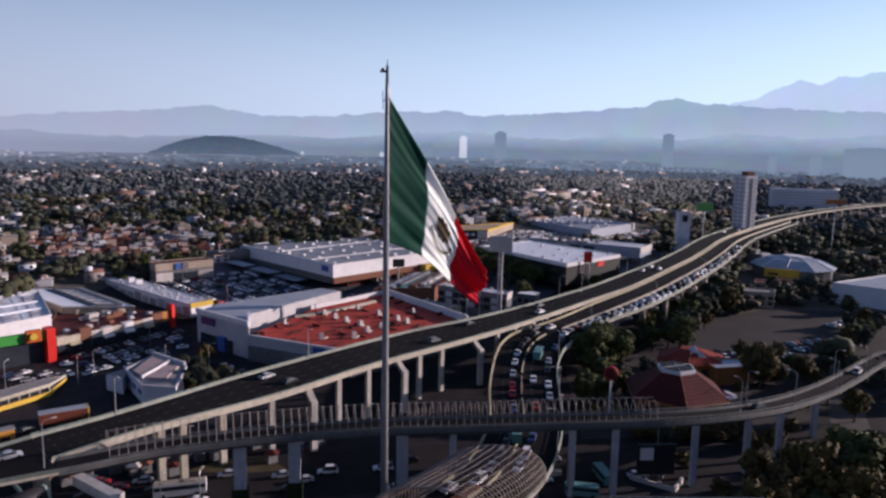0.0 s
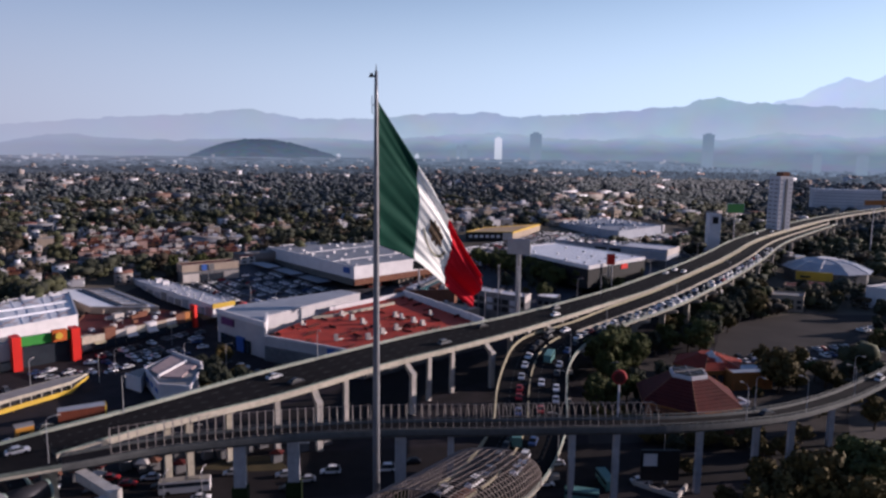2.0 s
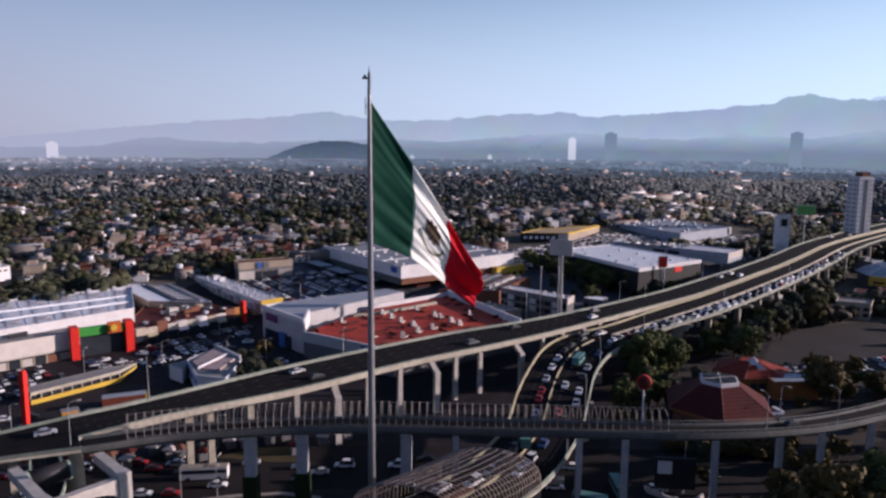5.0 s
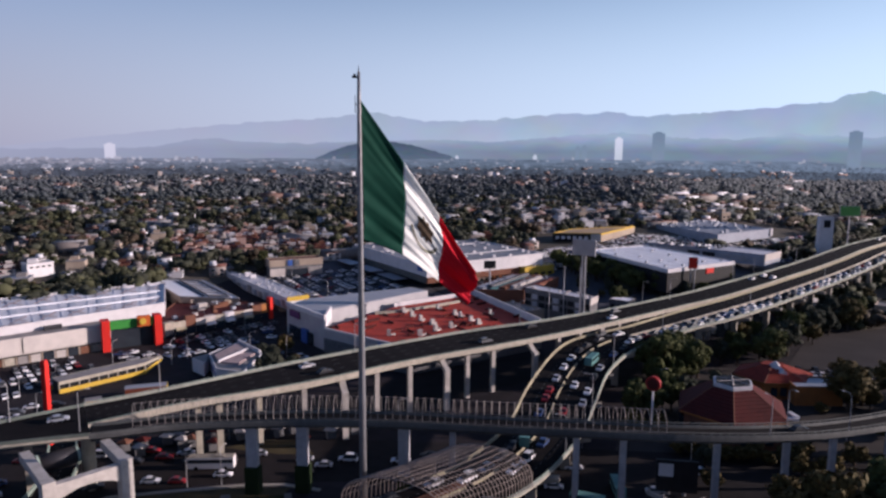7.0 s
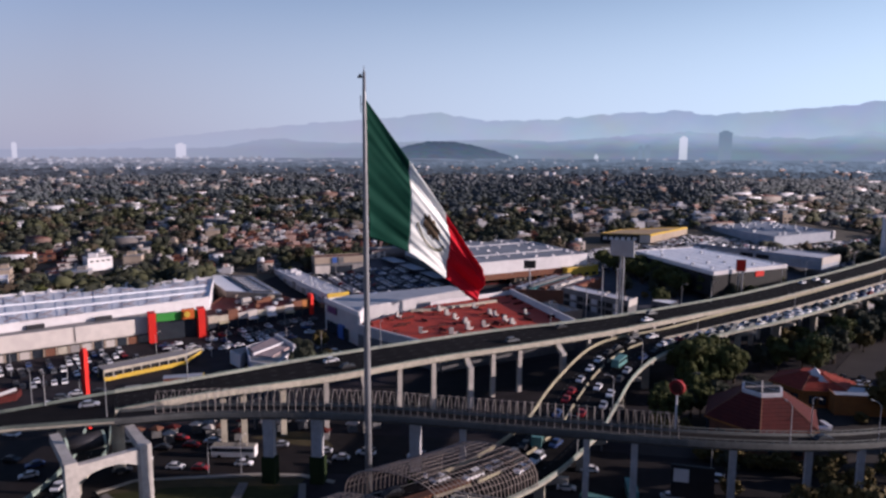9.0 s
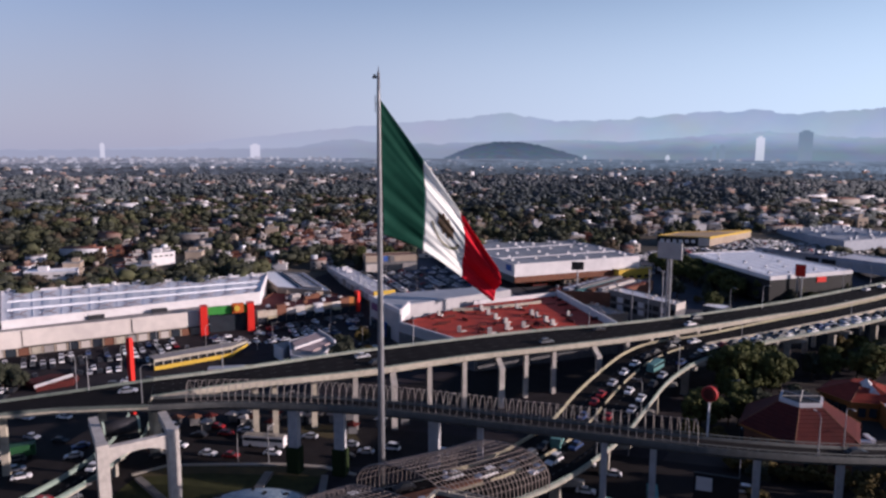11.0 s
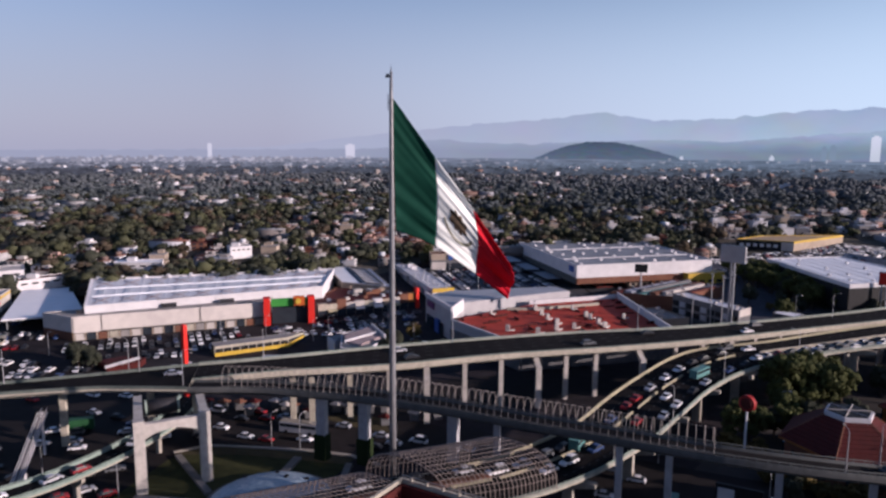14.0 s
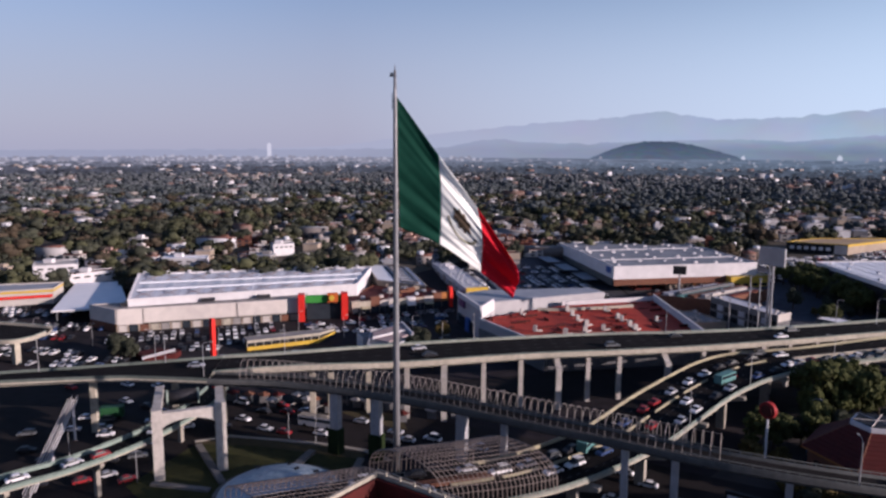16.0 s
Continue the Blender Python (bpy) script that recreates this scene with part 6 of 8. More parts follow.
CAR_PAINTS = [paint("white_car", (0.90, 0.90, 0.90), 0), paint("silver_car", (0.60, 0.61, 0.63), 0.3), paint("black_car", (0.03, 0.03, 0.035)), paint("red_car", (0.36, 0.025, 0.03)), paint("grey_car", (0.16, 0.17, 0.18)), paint("white_van", (0.86, 0.86, 0.85), 0), paint("blue_car", (0.05, 0.09, 0.22))]
CARS = [car(CAR_PAINTS[0], "white"), car(CAR_PAINTS[1], "silver"), car(CAR_PAINTS[2], "black", 4.5), car(CAR_PAINTS[3], "red", 4.0), car(CAR_PAINTS[4], "dark grey", 4.6, 1.65, True), car(CAR_PAINTS[5], "white van-like", 4.9, 1.9, True), car(CAR_PAINTS[6], "dark blue")]
used = [False] * len(CARS)
crng = random.Random(11)
fleet = []


def put_car(x, y, z, rz, kind=None, gap=2.5):
    if z < 1 and any(inside(x, y, p) for p in BUILT):
        return
    if any(abs(c[4] - z) < 3 and (c[2] - x) ** 2 + (c[3] - y) ** 2 < gap * gap for c in fleet):
        return
    k = kind if kind is not None else crng.choices(range(7), (32, 18, 24, 5, 14, 8, 4))[0]
    fleet.append((math.hypot(x - 30, y - 10), k, x, y, z, rz))


def park(k, m):
    if not used[k]:
        used[k] = True
        CARS[k].matrix_basis = m
    else:
        copy_thing(CARS[k], m)


def on_deck(rows, f0, f1, lane, n, flip=0, jitter=0.3, lift=0.03):
    for k in range(n):
        f = f0 + (f1 - f0) * (k + crng.uniform(-jitter, jitter)) / max(n - 1, 1)
        f = min(max(f, 0.001), 0.999)
        i = min(int(f * (len(rows) - 1)), len(rows) - 2)
        l, r, z = rows[i]
        l2, r2, z2 = rows[i + 1]
        t = f * (len(rows) - 1) - i
        p = l.lerp(r, lane).lerp(l2.lerp(r2, lane), t)
        d = (l2 + r2 - l - r).normalized()
        put_car(p.x, p.y, z + (z2 - z) * t + lift, math.degrees(math.atan2(d.y, d.x)) + flip, None, 4.9 if lane not in (0.9, 0.74) else 2.4)


on_deck(ramp_rows, 0.60, 0.93, 0.90, 34, 180, 0.15)
on_deck(ramp_rows, 0.58, 0.93, 0.74, 34, 180, 0.15)
on_deck(ramp_rows, 0.40, 0.58, 0.84, 9, 180)
on_deck(ramp_rows, 0.33, 0.60, 0.63, 15, 180)
on_deck(ramp_rows, 0.30, 0.62, 0.33, 17, 180)
on_deck(ramp_rows, 0.10, 0.60, 0.15, 14, 180)
on_deck(ramp_rows, 0.14, 0.30, 0.55, 4, 180)
on_deck(main_rows, 0.20, 0.75, 0.3, 6, 0, 0.45)
on_deck(main_rows, 0.15, 0.75, 0.7, 5, 0, 0.45)
on_deck(left_rows, 0.5, 0.9, 0.4, 2)
on_deck(near_rows, 0.62, 0.95, 0.5, 3)
on_deck(low_rows, 0.2, 0.6, 0.5, 3)


def lot(p, q, rows, depth, step=2.7, fill=0.75, side=1, z=0.05):
    """Rows of parked cars along p-q, stacked sideways."""
    d = Vector((q[0] - p[0], q[1] - p[1], 0))
    ln = d.length
    d.normalize()
    nrm = Vector((-d.y, d.x, 0)) * side
    rz = math.degrees(math.atan2(nrm.y, nrm.x))
    for r in range(rows):
        for k in range(int(ln / step)):
            if crng.random() < fill:
                c = Vector((p[0], p[1], 0)) + d * (k + 0.5) * step + nrm * depth * r
                put_car(c.x + crng.uniform(-0.2, 0.2), c.y + crng.uniform(-0.2, 0.2), z, rz + crng.choice((0, 180)) + crng.uniform(-3, 3))


lot((-190, 158), (-148, 216), 3, -6.5, 3.0, 0.75)
lot((-168, 150), (-140, 192), 1, -7, 3.0, 0.7)
lot((-134, 236), (-112, 278), 2, -9, 3.1, 0.6)
lot((-122, 228), (-100, 262), 1, -9, 3.2, 0.5)
lot((-128, 218), (-114, 242), 1, -5, 3.4, 0.45)
lot((-152, 166), (-140, 180), 1, 6, 3.0, 0.7)
lot((-96, 308), (-168, 384), 8, 8.2, 2.8, 0.72, -1)
lot((30, 552), (88, 590), 4, -7, 3.0, 0.7)
lot((112, 598), (205, 696), 3, -7, 3.0, 0.7)
lot((12, 500), (62, 606), 3, 7, 2.9, 0.75)
lot((36, 604), (112, 590), 4, 7.5, 2.9, 0.85)
lot((31, 604), (60, 676), 9, 6.6, 2.9, 0.85, -1)
lot((-30, 520), (20, 592), 5, 7.0, 2.9, 0.7, -1)
lot((-16, 470), (14, 500), 4, 7.0, 2.9, 0.75, -1)
lot((66, 585), (116, 612), 4, 6.6, 2.9, 0.85, 1)
lot((66, 556), (138, 509), 4, 5.4, 2.7, 0.8, 1, 7.4)
lot((150, 520), (196, 560), 3, 7, 2.9, 0.8)
lot((98, 259), (136, 263), 2, 6, 2.9, 0.8)
lot((138, 270), (176, 284), 2, 7, 3.0, 0.7)
lot((176, 312), (206, 332), 1, 7, 3.0, 0.6)
lot((-112, 152), (-92, 168), 2, 6, 3.0, 0.6)
lot((-240, 118), (-205, 146), 2, 7, 3.2, 0.5)
seen_cars = [(-65.9, 90.9, 9.05, 80, 3), (-68.9, 74.8, 9.05, 85, 0), (-73.8, 96.0, 0.08, 75, 1), (-75.6, 91.0, 0.08, 70, 3), (-68, 97.6, 0.08, 75, 3), (-102, 110, 0.08, 48, 1), (-97, 108, 0.08, 48, 0), (-78, 106, 0.08, 60, 4), (-71.2, 147.9, 0.08, 15, 3)]
seen_cars += [(-67.5, 151.5, 0.08, 195, 1), (-76.5, 150.5, 0.08, 15, 3), (-66.5, 136, 0.08, 15, 0), (-60.5, 137.5, 0.08, 15, 3), (-52, 143, 0.08, 15, 0), (-34, 149, 0.08, 195, 2), (-31, 153.5, 0.08, 195, 1), (36, 140, 0.08, 20, 0), (52, 138, 0.08, 20, 2), (-78.3, 124.4, ZN + 0.03, 50, 3)]
for x, y, z, r, k in seen_cars:
    put_car(x, y, z, r, k)
lot((-236, 146), (-206, 172), 2, -6.5, 3.1, 0.6)
lot((-262, 138), (-232, 158), 2, -8, 3.2, 0.5)
lot((-214, 138), (-196, 154), 1, 6, 3.2, 0.6)
lot((-268, 146), (-236, 172), 3, 6.4, 3.0, 0.75)
lot((-182, 122), (-150, 142), 3, 6.6, 3.1, 0.6)
lot((-232, 112), (-188, 128), 2, 6.6, 3.1, 0.6)
for poly, n in (([(-148, 216), (-122, 216), (-104, 236), (-110, 262), (-130, 244)], 34), ([(-140, 160), (-118, 150), (-100, 176), (-116, 184)], 16), ([(-86, 222), (-66, 214), (-62, 236), (-84, 244)], 12), ([(-100, 245), (-112, 280), (-106, 286), (-94, 262)], 12)):
    xs, ys = [q[0] for q in poly], [q[1] for q in poly]
    tries = 0
    while n > 0 and tries < 400:
        tries += 1
        x, y = crng.uniform(min(xs), max(xs)), crng.uniform(min(ys), max(ys))
        if inside(x, y, poly):
            put_car(x, y, 0.06, crng.choice((25, 62, 205, 242)) + crng.uniform(-8, 8), None, 4.4)
            n -= 1
LANES = [(-150, 126.5), (-110, 132.5), (-70, 142), (-30, 154), (10, 161), (60, 168)]
for off, n, fl in ((-7, 11, 0), (-3.5, 9, 0), (3.5, 12, 180), (7, 10, 180)):
    for k in range(n):
        f = (k + crng.uniform(0.1, 0.9)) / n * 4.999
        i = int(f)
        a, c = LANES[i], LANES[i + 1]
        h = math.atan2(c[1] - a[1], c[0] - a[0])
        x, y = a[0] + (c[0] - a[0]) * (f - i), a[1] + (c[1] - a[1]) * (f - i)
        put_car(x - off * math.sin(h), y + off * math.cos(h), 0.08, math.degrees(h) + fl, None, 5.5)
for k in range(40):
    x, y = -120 + 48 * crng.random(), 84 + 50 * crng.random()
    if not (-80 < x < -60 and y < 130):
        put_car(x, y, 0.08, 48 + crng.choice((0, 180)) + crng.uniform(-5, 5), crng.choice((0, 1, 2, 2, 4, 4, 6, 3)), 5.5)
fleet.sort()
for d_, k, x, y, z, rz in fleet[:285]:
    park(k, pose(x, y, z, 0, 0, rz))
bus = thing("bus", "white city bus with a dark window band", "bus", (0, 0, 0), "buses")
Geo().box((0, 0, 1.7), (11, 2.5, 2.7)).put("body", WHITE, bus)
Geo().box((0, 0, 2.2), (10.6, 2.56, 0.9)).put("window_band", GLASS, bus)
Geo().box((0, 0, 3.1), (10.8, 2.3, 0.16)).box((2.0, 0, 3.25), (2.4, 1.4, 0.3)).put("roof", CONCRETE, bus)
for x in (-3.5, 3.5):
    for s in (-1, 1):
        Geo().tube([(x, s * 0.95, 0.48), (x, s * 1.28, 0.48)], 0.48, 10).put("wheel", RUBBER, bus)
gt = thing("truck", "green box truck with a pale cab on the side road", "truck", (0, 0, 0))
Geo().box((-1.2, 0, 2.2), (6.0, 2.4, 2.8)).put("box", mat("dark_green_paint", (0.03, 0.11, 0.045), None, 0.5, 0.5), gt)
Geo().box((3.0, 0, 1.6), (2.0, 2.3, 2.2)).put("cab", OFFWHITE, gt)
Geo().box((3.6, 0, 2.1), (0.9, 2.36, 0.8)).put("windscreen", GLASS, gt)
for x in (-3.0, 2.8):
    for s in (-1, 1):
        Geo().tube([(x, s * 0.9, 0.5), (x, s * 1.22, 0.5)], 0.5, 10).put("wheel", RUBBER, gt)
gt.matrix_basis = pose(-108, 114.6, 0.08, 0, 0, 232)
bus.matrix_basis = pose(-57, 146.4, 0.06, 0, 0, 16)
tb_ = thing("bus", "pale green minibus at the roadside", "bus", (0, 0, 0), "buses")
Geo().box((0, 0, 1.5), (7.5, 2.3, 2.3)).put("body", TEAL, tb_)
Geo().box((0, 0, 1.9), (7.2, 2.36, 0.7)).put("window_band", GLASS, tb_)
for x in (-2.4, 2.4):
    for s in (-1, 1):
        Geo().tube([(x, s * 0.9, 0.42), (x, s * 1.18, 0.42)], 0.42, 10).put("wheel", RUBBER, tb_)
tb_.matrix_basis = pose(38.9, 157.5, 0.06, 0, 0, 100)
copy_thing(tb_, pose(32.3, 149.6, 0.06, 0, 0, 170))
copy_thing(tb_, pose(17.5, 157.8, 9.7, 0, 0, 95))
copy_thing(tb_, pose(31, 218, 11.5, 0, 0, 75))


# ---- trees ----
def ico():
    t = (1 + 5 ** 0.5) / 2
    v = np.array([(-1, t, 0), (1, t, 0), (-1, -t, 0), (1, -t, 0), (0, -1, t), (0, 1, t), (0, -1, -t), (0, 1, -t), (t, 0, -1), (t, 0, 1), (-t, 0, -1), (-t, 0, 1)], float)
    f = [(0, 11, 5), (0, 5, 1), (0, 1, 7), (0, 7, 10), (0, 10, 11), (1, 5, 9), (5, 11, 4), (11, 10, 2), (10, 7, 6), (7, 1, 8), (3, 9, 4), (3, 4, 2), (3, 2, 6), (3, 6, 8), (3, 8, 9), (4, 9, 5), (2, 4, 11), (6, 2, 10), (8, 6, 7), (9, 8, 1)]
    return v / np.linalg.norm(v[0]), np.array(f)


ICO_V, ICO_F = ico()


def leaf_quads(rng, n, clumps, rx, rz, size):
    """Small leaf clusters on the surfaces of several clumps; an n x 4 x 3 array."""
    cen = []
    while len(cen) < clumps:
        p = rng.uniform(-1, 1, 3)
        if np.dot(p, p) < 1:
            cen.append(p * (rx * 0.72, rx * 0.72, rz * 0.72))
    cen = np.array(cen)
    rad = rng.uniform(0.32, 0.5, clumps) * rx * (1.0 if clumps < 20 else 0.66)
    which = rng.integers(0, clumps, n)
    d = rng.normal(size=(n, 3))
    d /= np.linalg.norm(d, axis=1)[:, None]
    c = cen[which] + d * (rad[which] * rng.uniform(0.55, 1.12, n))[:, None] * (1, 1, 0.85)
    nr = d + rng.normal(size=(n, 3)) * 0.32
    nr /= np.linalg.norm(nr, axis=1)[:, None]
    a = np.cross(nr, rng.normal(size=(n, 3)))
    a /= np.linalg.norm(a, axis=1)[:, None]
    b = np.cross(nr, a)
    s = (size * rng.uniform(0.6, 1.3, n))[:, None]
    a, b = a * s, b * s * 0.7
    return np.stack([c - a, c - b, c + a, c + b], 1)


nrng = np.random.default_rng(5)


def tree(label, h, rx, rz, m, n=3400, size=0.34, group="roadside trees"):
    t = thing("tree", label, "tree", (0, 0, 0), group)
    g = Geo().tube([(0, 0, 0), (0.1, 0.05, h * 0.3), (0.0, 0.15, h * 0.62)], [0.32, 0.24, 0.14], 7)
    for k in range(5):
        a = 2 * math.pi * k / 5 + 0.4
        g.tube([(0, 0.1, h * (0.32 + 0.05 * k)), (rx * 0.35 * math.cos(a), rx * 0.35 * math.sin(a), h * (0.5 + 0.05 * k)), (rx * 0.6 * math.cos(a), rx * 0.6 * math.sin(a), h * (0.58 + 0.06 * k))], [0.13, 0.09, 0.04], 5)
    g.put("trunk", BARK, t)
    q = leaf_quads(nrng, n, 30, rx, rz, size) + (0, 0, h - rz * 0.98)
    g = Geo()
    v = q.reshape(-1, 3)
    g.v = [tuple(p) for p in v]
    g.f = [(4 * k, 4 * k + 1, 4 * k + 2, 4 * k + 3) for k in range(len(q))]
    g.m = [0] * len(q)
    rngc = np.random.default_rng(int(h * 10))
    for _ in range(9):
        c = rngc.uniform(-0.5, 0.5, 3) * (rx, rx, rz) + (0, 0, h - rz * 0.98)
        blob = ICO_V * rx * 0.19 * rngc.uniform(0.8, 1.2, (12, 1)) + c
        g.add([tuple(q_) for q_ in blob], [tuple(int(i) for i in f_) for f_ in ICO_F])
    g.put("crown", m, t)
    return t


TREES = [tree("broad green tree with a rounded uneven crown", 10, 4.6, 3.8, LEAF), tree("olive-brown tree with thin dry foliage", 9, 4.4, 3.4, LEAF_OLIVE, 2600), tree("dark dense evergreen tree beside the lot", 9, 4.0, 4.2, LEAF_DARK, 3000),
         tree("tall slender green tree by the road", 14, 3.4, 6.0, LEAF, 2800), tree("low spreading bush-like tree", 5, 3.2, 2.2, LEAF_OLIVE, 1600)]
tused = [False] * 5
trng = random.Random(3)


def put_tree(x, y, k, s=1.0, z=0.0):
    if any(inside(x, y, p) for p in BUILT):
        return
    m = pose(x, y, z, 0, 0, trng.uniform(0, 360)) @ Matrix.Scale(s, 4)
    if not tused[k]:
        tused[k] = True
        TREES[k].matrix_basis = m
    else:
        ob = copy_thing(TREES[k], pose(0, 0, 0))
        ob.matrix_basis = m


plots = [(80, 141, 1, 2.0), (70, 137, 1, 1.6), (91, 147, 0, 1.9), (62, 131, 1, 1.5), (100, 151, 1, 1.7), (86, 134, 1, 1.7), (104, 160, 1, 1.3), (121, 197, 1, 1.1), (109, 170, 2, 1.0), (52, 236, 0, 1.9), (61, 242, 0, 1.7), (57, 246, 3, 1.4), (45, 206, 0, 1.2), (43, 200, 3, 0.9), (106, 226, 1, 1.7), (73, 152, 1, 1.2), (86, 153, 1, 1.3), (80, 146, 0, 1.0), (94, 150, 1, 1.1), (90, 142, 2, 1.1)]
plots += [(98, 158, 0, 1.0), (107, 168, 1, 1.0), (56, 250, 0, 1.3), (62, 256, 3, 1.1), (66, 248, 0, 1.3), (52, 240, 2, 1.1), (58, 238, 0, 1.1), (47, 205, 0, 1.0), (44, 196, 4, 1.2), (52, 212, 2, 1.0), (60, 224, 2, 1.0), (86, 288, 1, 1.2), (92, 296, 0, 1.1), (76, 266, 2, 1.2), (82, 276, 0, 1.1), (107, 226, 1, 1.2), (112, 232, 1, 1.0), (100, 234, 2, 0.8), (118, 250, 2, 0.9), (88, 178, 4, 1.2), (-78.6, 214.5, 2, 0.95), (-75, 217, 2, 0.9), (-79, 222, 2, 1.0), (-84, 225, 2, 0.95), (-72, 223, 4, 1.1)]
plots += [(96, 186, 4, 1.2), (82, 176, 4, 1.1), (60, 176, 2, 0.8), (-72, 207, 2, 1.2), (-66, 212, 2, 1.0), (-62, 205, 2, 1.0), (-161, 147, 2, 0.95), (-166, 148, 2, 0.95), (-163, 151, 2, 0.9), (-169, 151, 2, 0.9), (-156, 149, 2, 0.85), (-82, 238, 1, 0.9), (60, 165, 4, 1.0), (110, 206, 4, 1.0), (132, 222, 4, 0.9), (124, 240, 0, 0.8), (64, 150, 4, 1.0), (76, 134, 0, 1.1), (100, 134, 2, 1.2), (70, 232, 2, 1.0)]
for x, y, k, s in plots:
    put_tree(x, y, k, s)
ZONES = [([(60, 126), (112, 130), (118, 160), (98, 156), (70, 146), (58, 140)], 4, (0, 1, 1, 1, 2, 4)), ([(104, 196), (118, 196), (140, 240), (120, 262), (108, 258)], 11, (1, 1, 2, 4)), ([(40, 190), (52, 190), (60, 232), (72, 262), (60, 262), (46, 236)], 12, (0, 0, 3, 2))]
ZONES += [([(74, 258), (90, 254), (132, 320), (150, 356), (136, 352), (104, 300)], 22, (0, 1, 2, 2)), ([(120, 322), (150, 352), (150, 338), (168, 352), (200, 330), (206, 362), (190, 398), (172, 410), (150, 380)], 22, (0, 2, 2, 2, 1)), ([(36, 316), (60, 322), (100, 392), (60, 420), (20, 440), (4, 410), (22, 372)], 8, (2, 2, 0, 4))]
ZONES += [([(34, 348), (58, 350), (112, 412), (112, 430), (66, 392), (30, 446), (14, 456), (20, 400)], 8, (2, 2, 0, 4))]
ZONES += [([(-282, 204), (-255, 220), (-180, 310), (-180, 342), (-212, 345), (-310, 245)], 50, (2, 2, 1, 2, 0)), ([(-180, 330), (-172, 362), (-176, 420), (-150, 455), (-168, 462), (-186, 420), (-190, 330)], 16, (2, 2, 0, 3)), ([(160, 262), (200, 300), (190, 322), (150, 262)], 12, (2, 1, 0))]
# white houses in clearings behind the open market hall
CLEAR_HALL = [(-114, 300), (-106, 316), (-182, 384), (-212, 378), (-215, 328), (-166, 292)]
HOMES = [([(-338, 199), (-327, 219), (-345, 228), (-356, 208)], 8.0, WHITE, OFFWHITE), ([(-310, 205), (-305, 228), (-313, 232), (-318, 209)], 5.5, WHITE, TILE), ([(-316, 266), (-294, 283), (-304, 292), (-326, 275)], 6.5, WHITE, WHITEROOF), ([(-300, 344), (-294, 358), (-304, 364), (-310, 350)], 8.0, WHITE, OFFWHITE)]
CLEARINGS = [CLEAR_HALL]
for poly, h, wm_, rm_ in HOMES:
    b = flat_roof("house", "white rendered house with a flat roof in a clearing", poly, h, wm_, rm_, 0.5, category="house")
    windows(b, lerp2(poly[0], poly[1], 0.05), lerp2(poly[0], poly[1], 0.95), h - 2.6, h - 1.0, 4, 1, DARK)
    x, y = quadpt(poly, 0.35, 0.6)
    Geo().box((x, y, h + 1.3), (5, 4, 2.4), 35).put("roof_room", wm_, b)
    CLEARINGS.append([(poly[0][0] + 32, poly[0][1] - 18), (poly[1][0] + 32, poly[1][1] - 18), poly[2], poly[3]])
for (p, q), n_ in ((((58, 390), (10, 464)), 30), (((70, 386), (100, 420)), 10)):
    for k in range(n_):
        x, y = lerp2(p, q, (k + trng.uniform(0, 1)) / n_)
        put_tree(x + trng.uniform(-9, 5), y + trng.uniform(-7, 3), trng.choice((0, 0, 2, 0)), trng.uniform(1.1, 1.5))
for zi, (poly, n, kinds) in enumerate(ZONES):
    xs, ys = [q[0] for q in poly], [q[1] for q in poly]
    while n > 0:
        x, y = trng.uniform(min(xs), max(xs)), trng.uniform(min(ys), max(ys))
        if inside(x, y, poly) and not any(inside(x, y, c) for c in CLEARINGS):
            put_tree(x, y, trng.choice(kinds), trng.uniform(0.65, 1.2) * (1.45 if zi == 3 else 1.1 if zi in (5, 6) else 1.0))
            n -= 1
for x, y, k, s in ((54, 190, 4, 0.9), (50, 197, 4, 1.0), (58, 212, 2, 0.7), (86, 190, 4, 0.8), (90, 200, 4, 0.9), (84, 222, 4, 0.7), (98, 222, 4, 0.8), (110, 240, 1, 1.3), (114, 236, 1, 0.9), (128, 230, 4, 1.0), (134, 242, 2, 0.8)):
    put_tree(x, y, k, s)
for k in range(9):
    put_tree(54 + 3.6 * k, 181 + (k % 3) - 0.12 * (k - 4) ** 2 * -1, 4, 0.8 + 0.12 * (k % 3))

for k in range(14):
    x, y = -84 + 2.6 * k, 209 + 2.1 * k
    if not 3 < k < 6:
        put_tree(x, y, 4, 0.42 + 0.1 * (k % 3))

# ---- the leafy town beyond ----
KEEP = [[(-420, -60), (160, -60), (128, 150), (128, 262), (150, 300), (96, 330), (150, 420), (150, 500), (80, 560), (-20, 520), (-70, 505), (-150, 462), (-185, 420), (-185, 345), (-190, 318), (-275, 225), (-300, 185), (-420, 120)],
        ]
KEEP += [[(-20, 520), (90, 545), (100, 600), (64, 690), (32, 715), (-28, 640)], [(95, 560), (170, 592), (226, 735), (175, 822), (52, 704)], [(424, 918), (506, 890), (518, 934), (436, 962)], [(192, 408), (256, 408), (256, 478), (192, 478)], [(200, 366), (232, 338), (296, 372), (262, 404)], [(146, 336), (170, 322), (184, 346), (164, 362)], [(236, 572), (266, 572), (266, 604), (236, 604)]]
KEEP += [[(120, 256), (180, 246), (246, 278), (270, 330), (200, 344), (150, 322), (118, 318)], [(172, 392), (204, 384), (226, 412), (192, 432)], [(150, 268), (186, 300), (172, 330), (150, 322)]] + CLEARINGS
BELT = [(-310, 200), (-258, 213), (-178, 303), (-176, 345), (-215, 350), (-330, 250)]
THIN = [(-345, 560), (-285, 455), (-205, 440), (-168, 478), (-160, 540), (-215, 575), (-290, 610)]
ROAD = np.array([((l.x + r.x) / 2, (l.y + r.y) / 2) for l, r, z in main_rows])


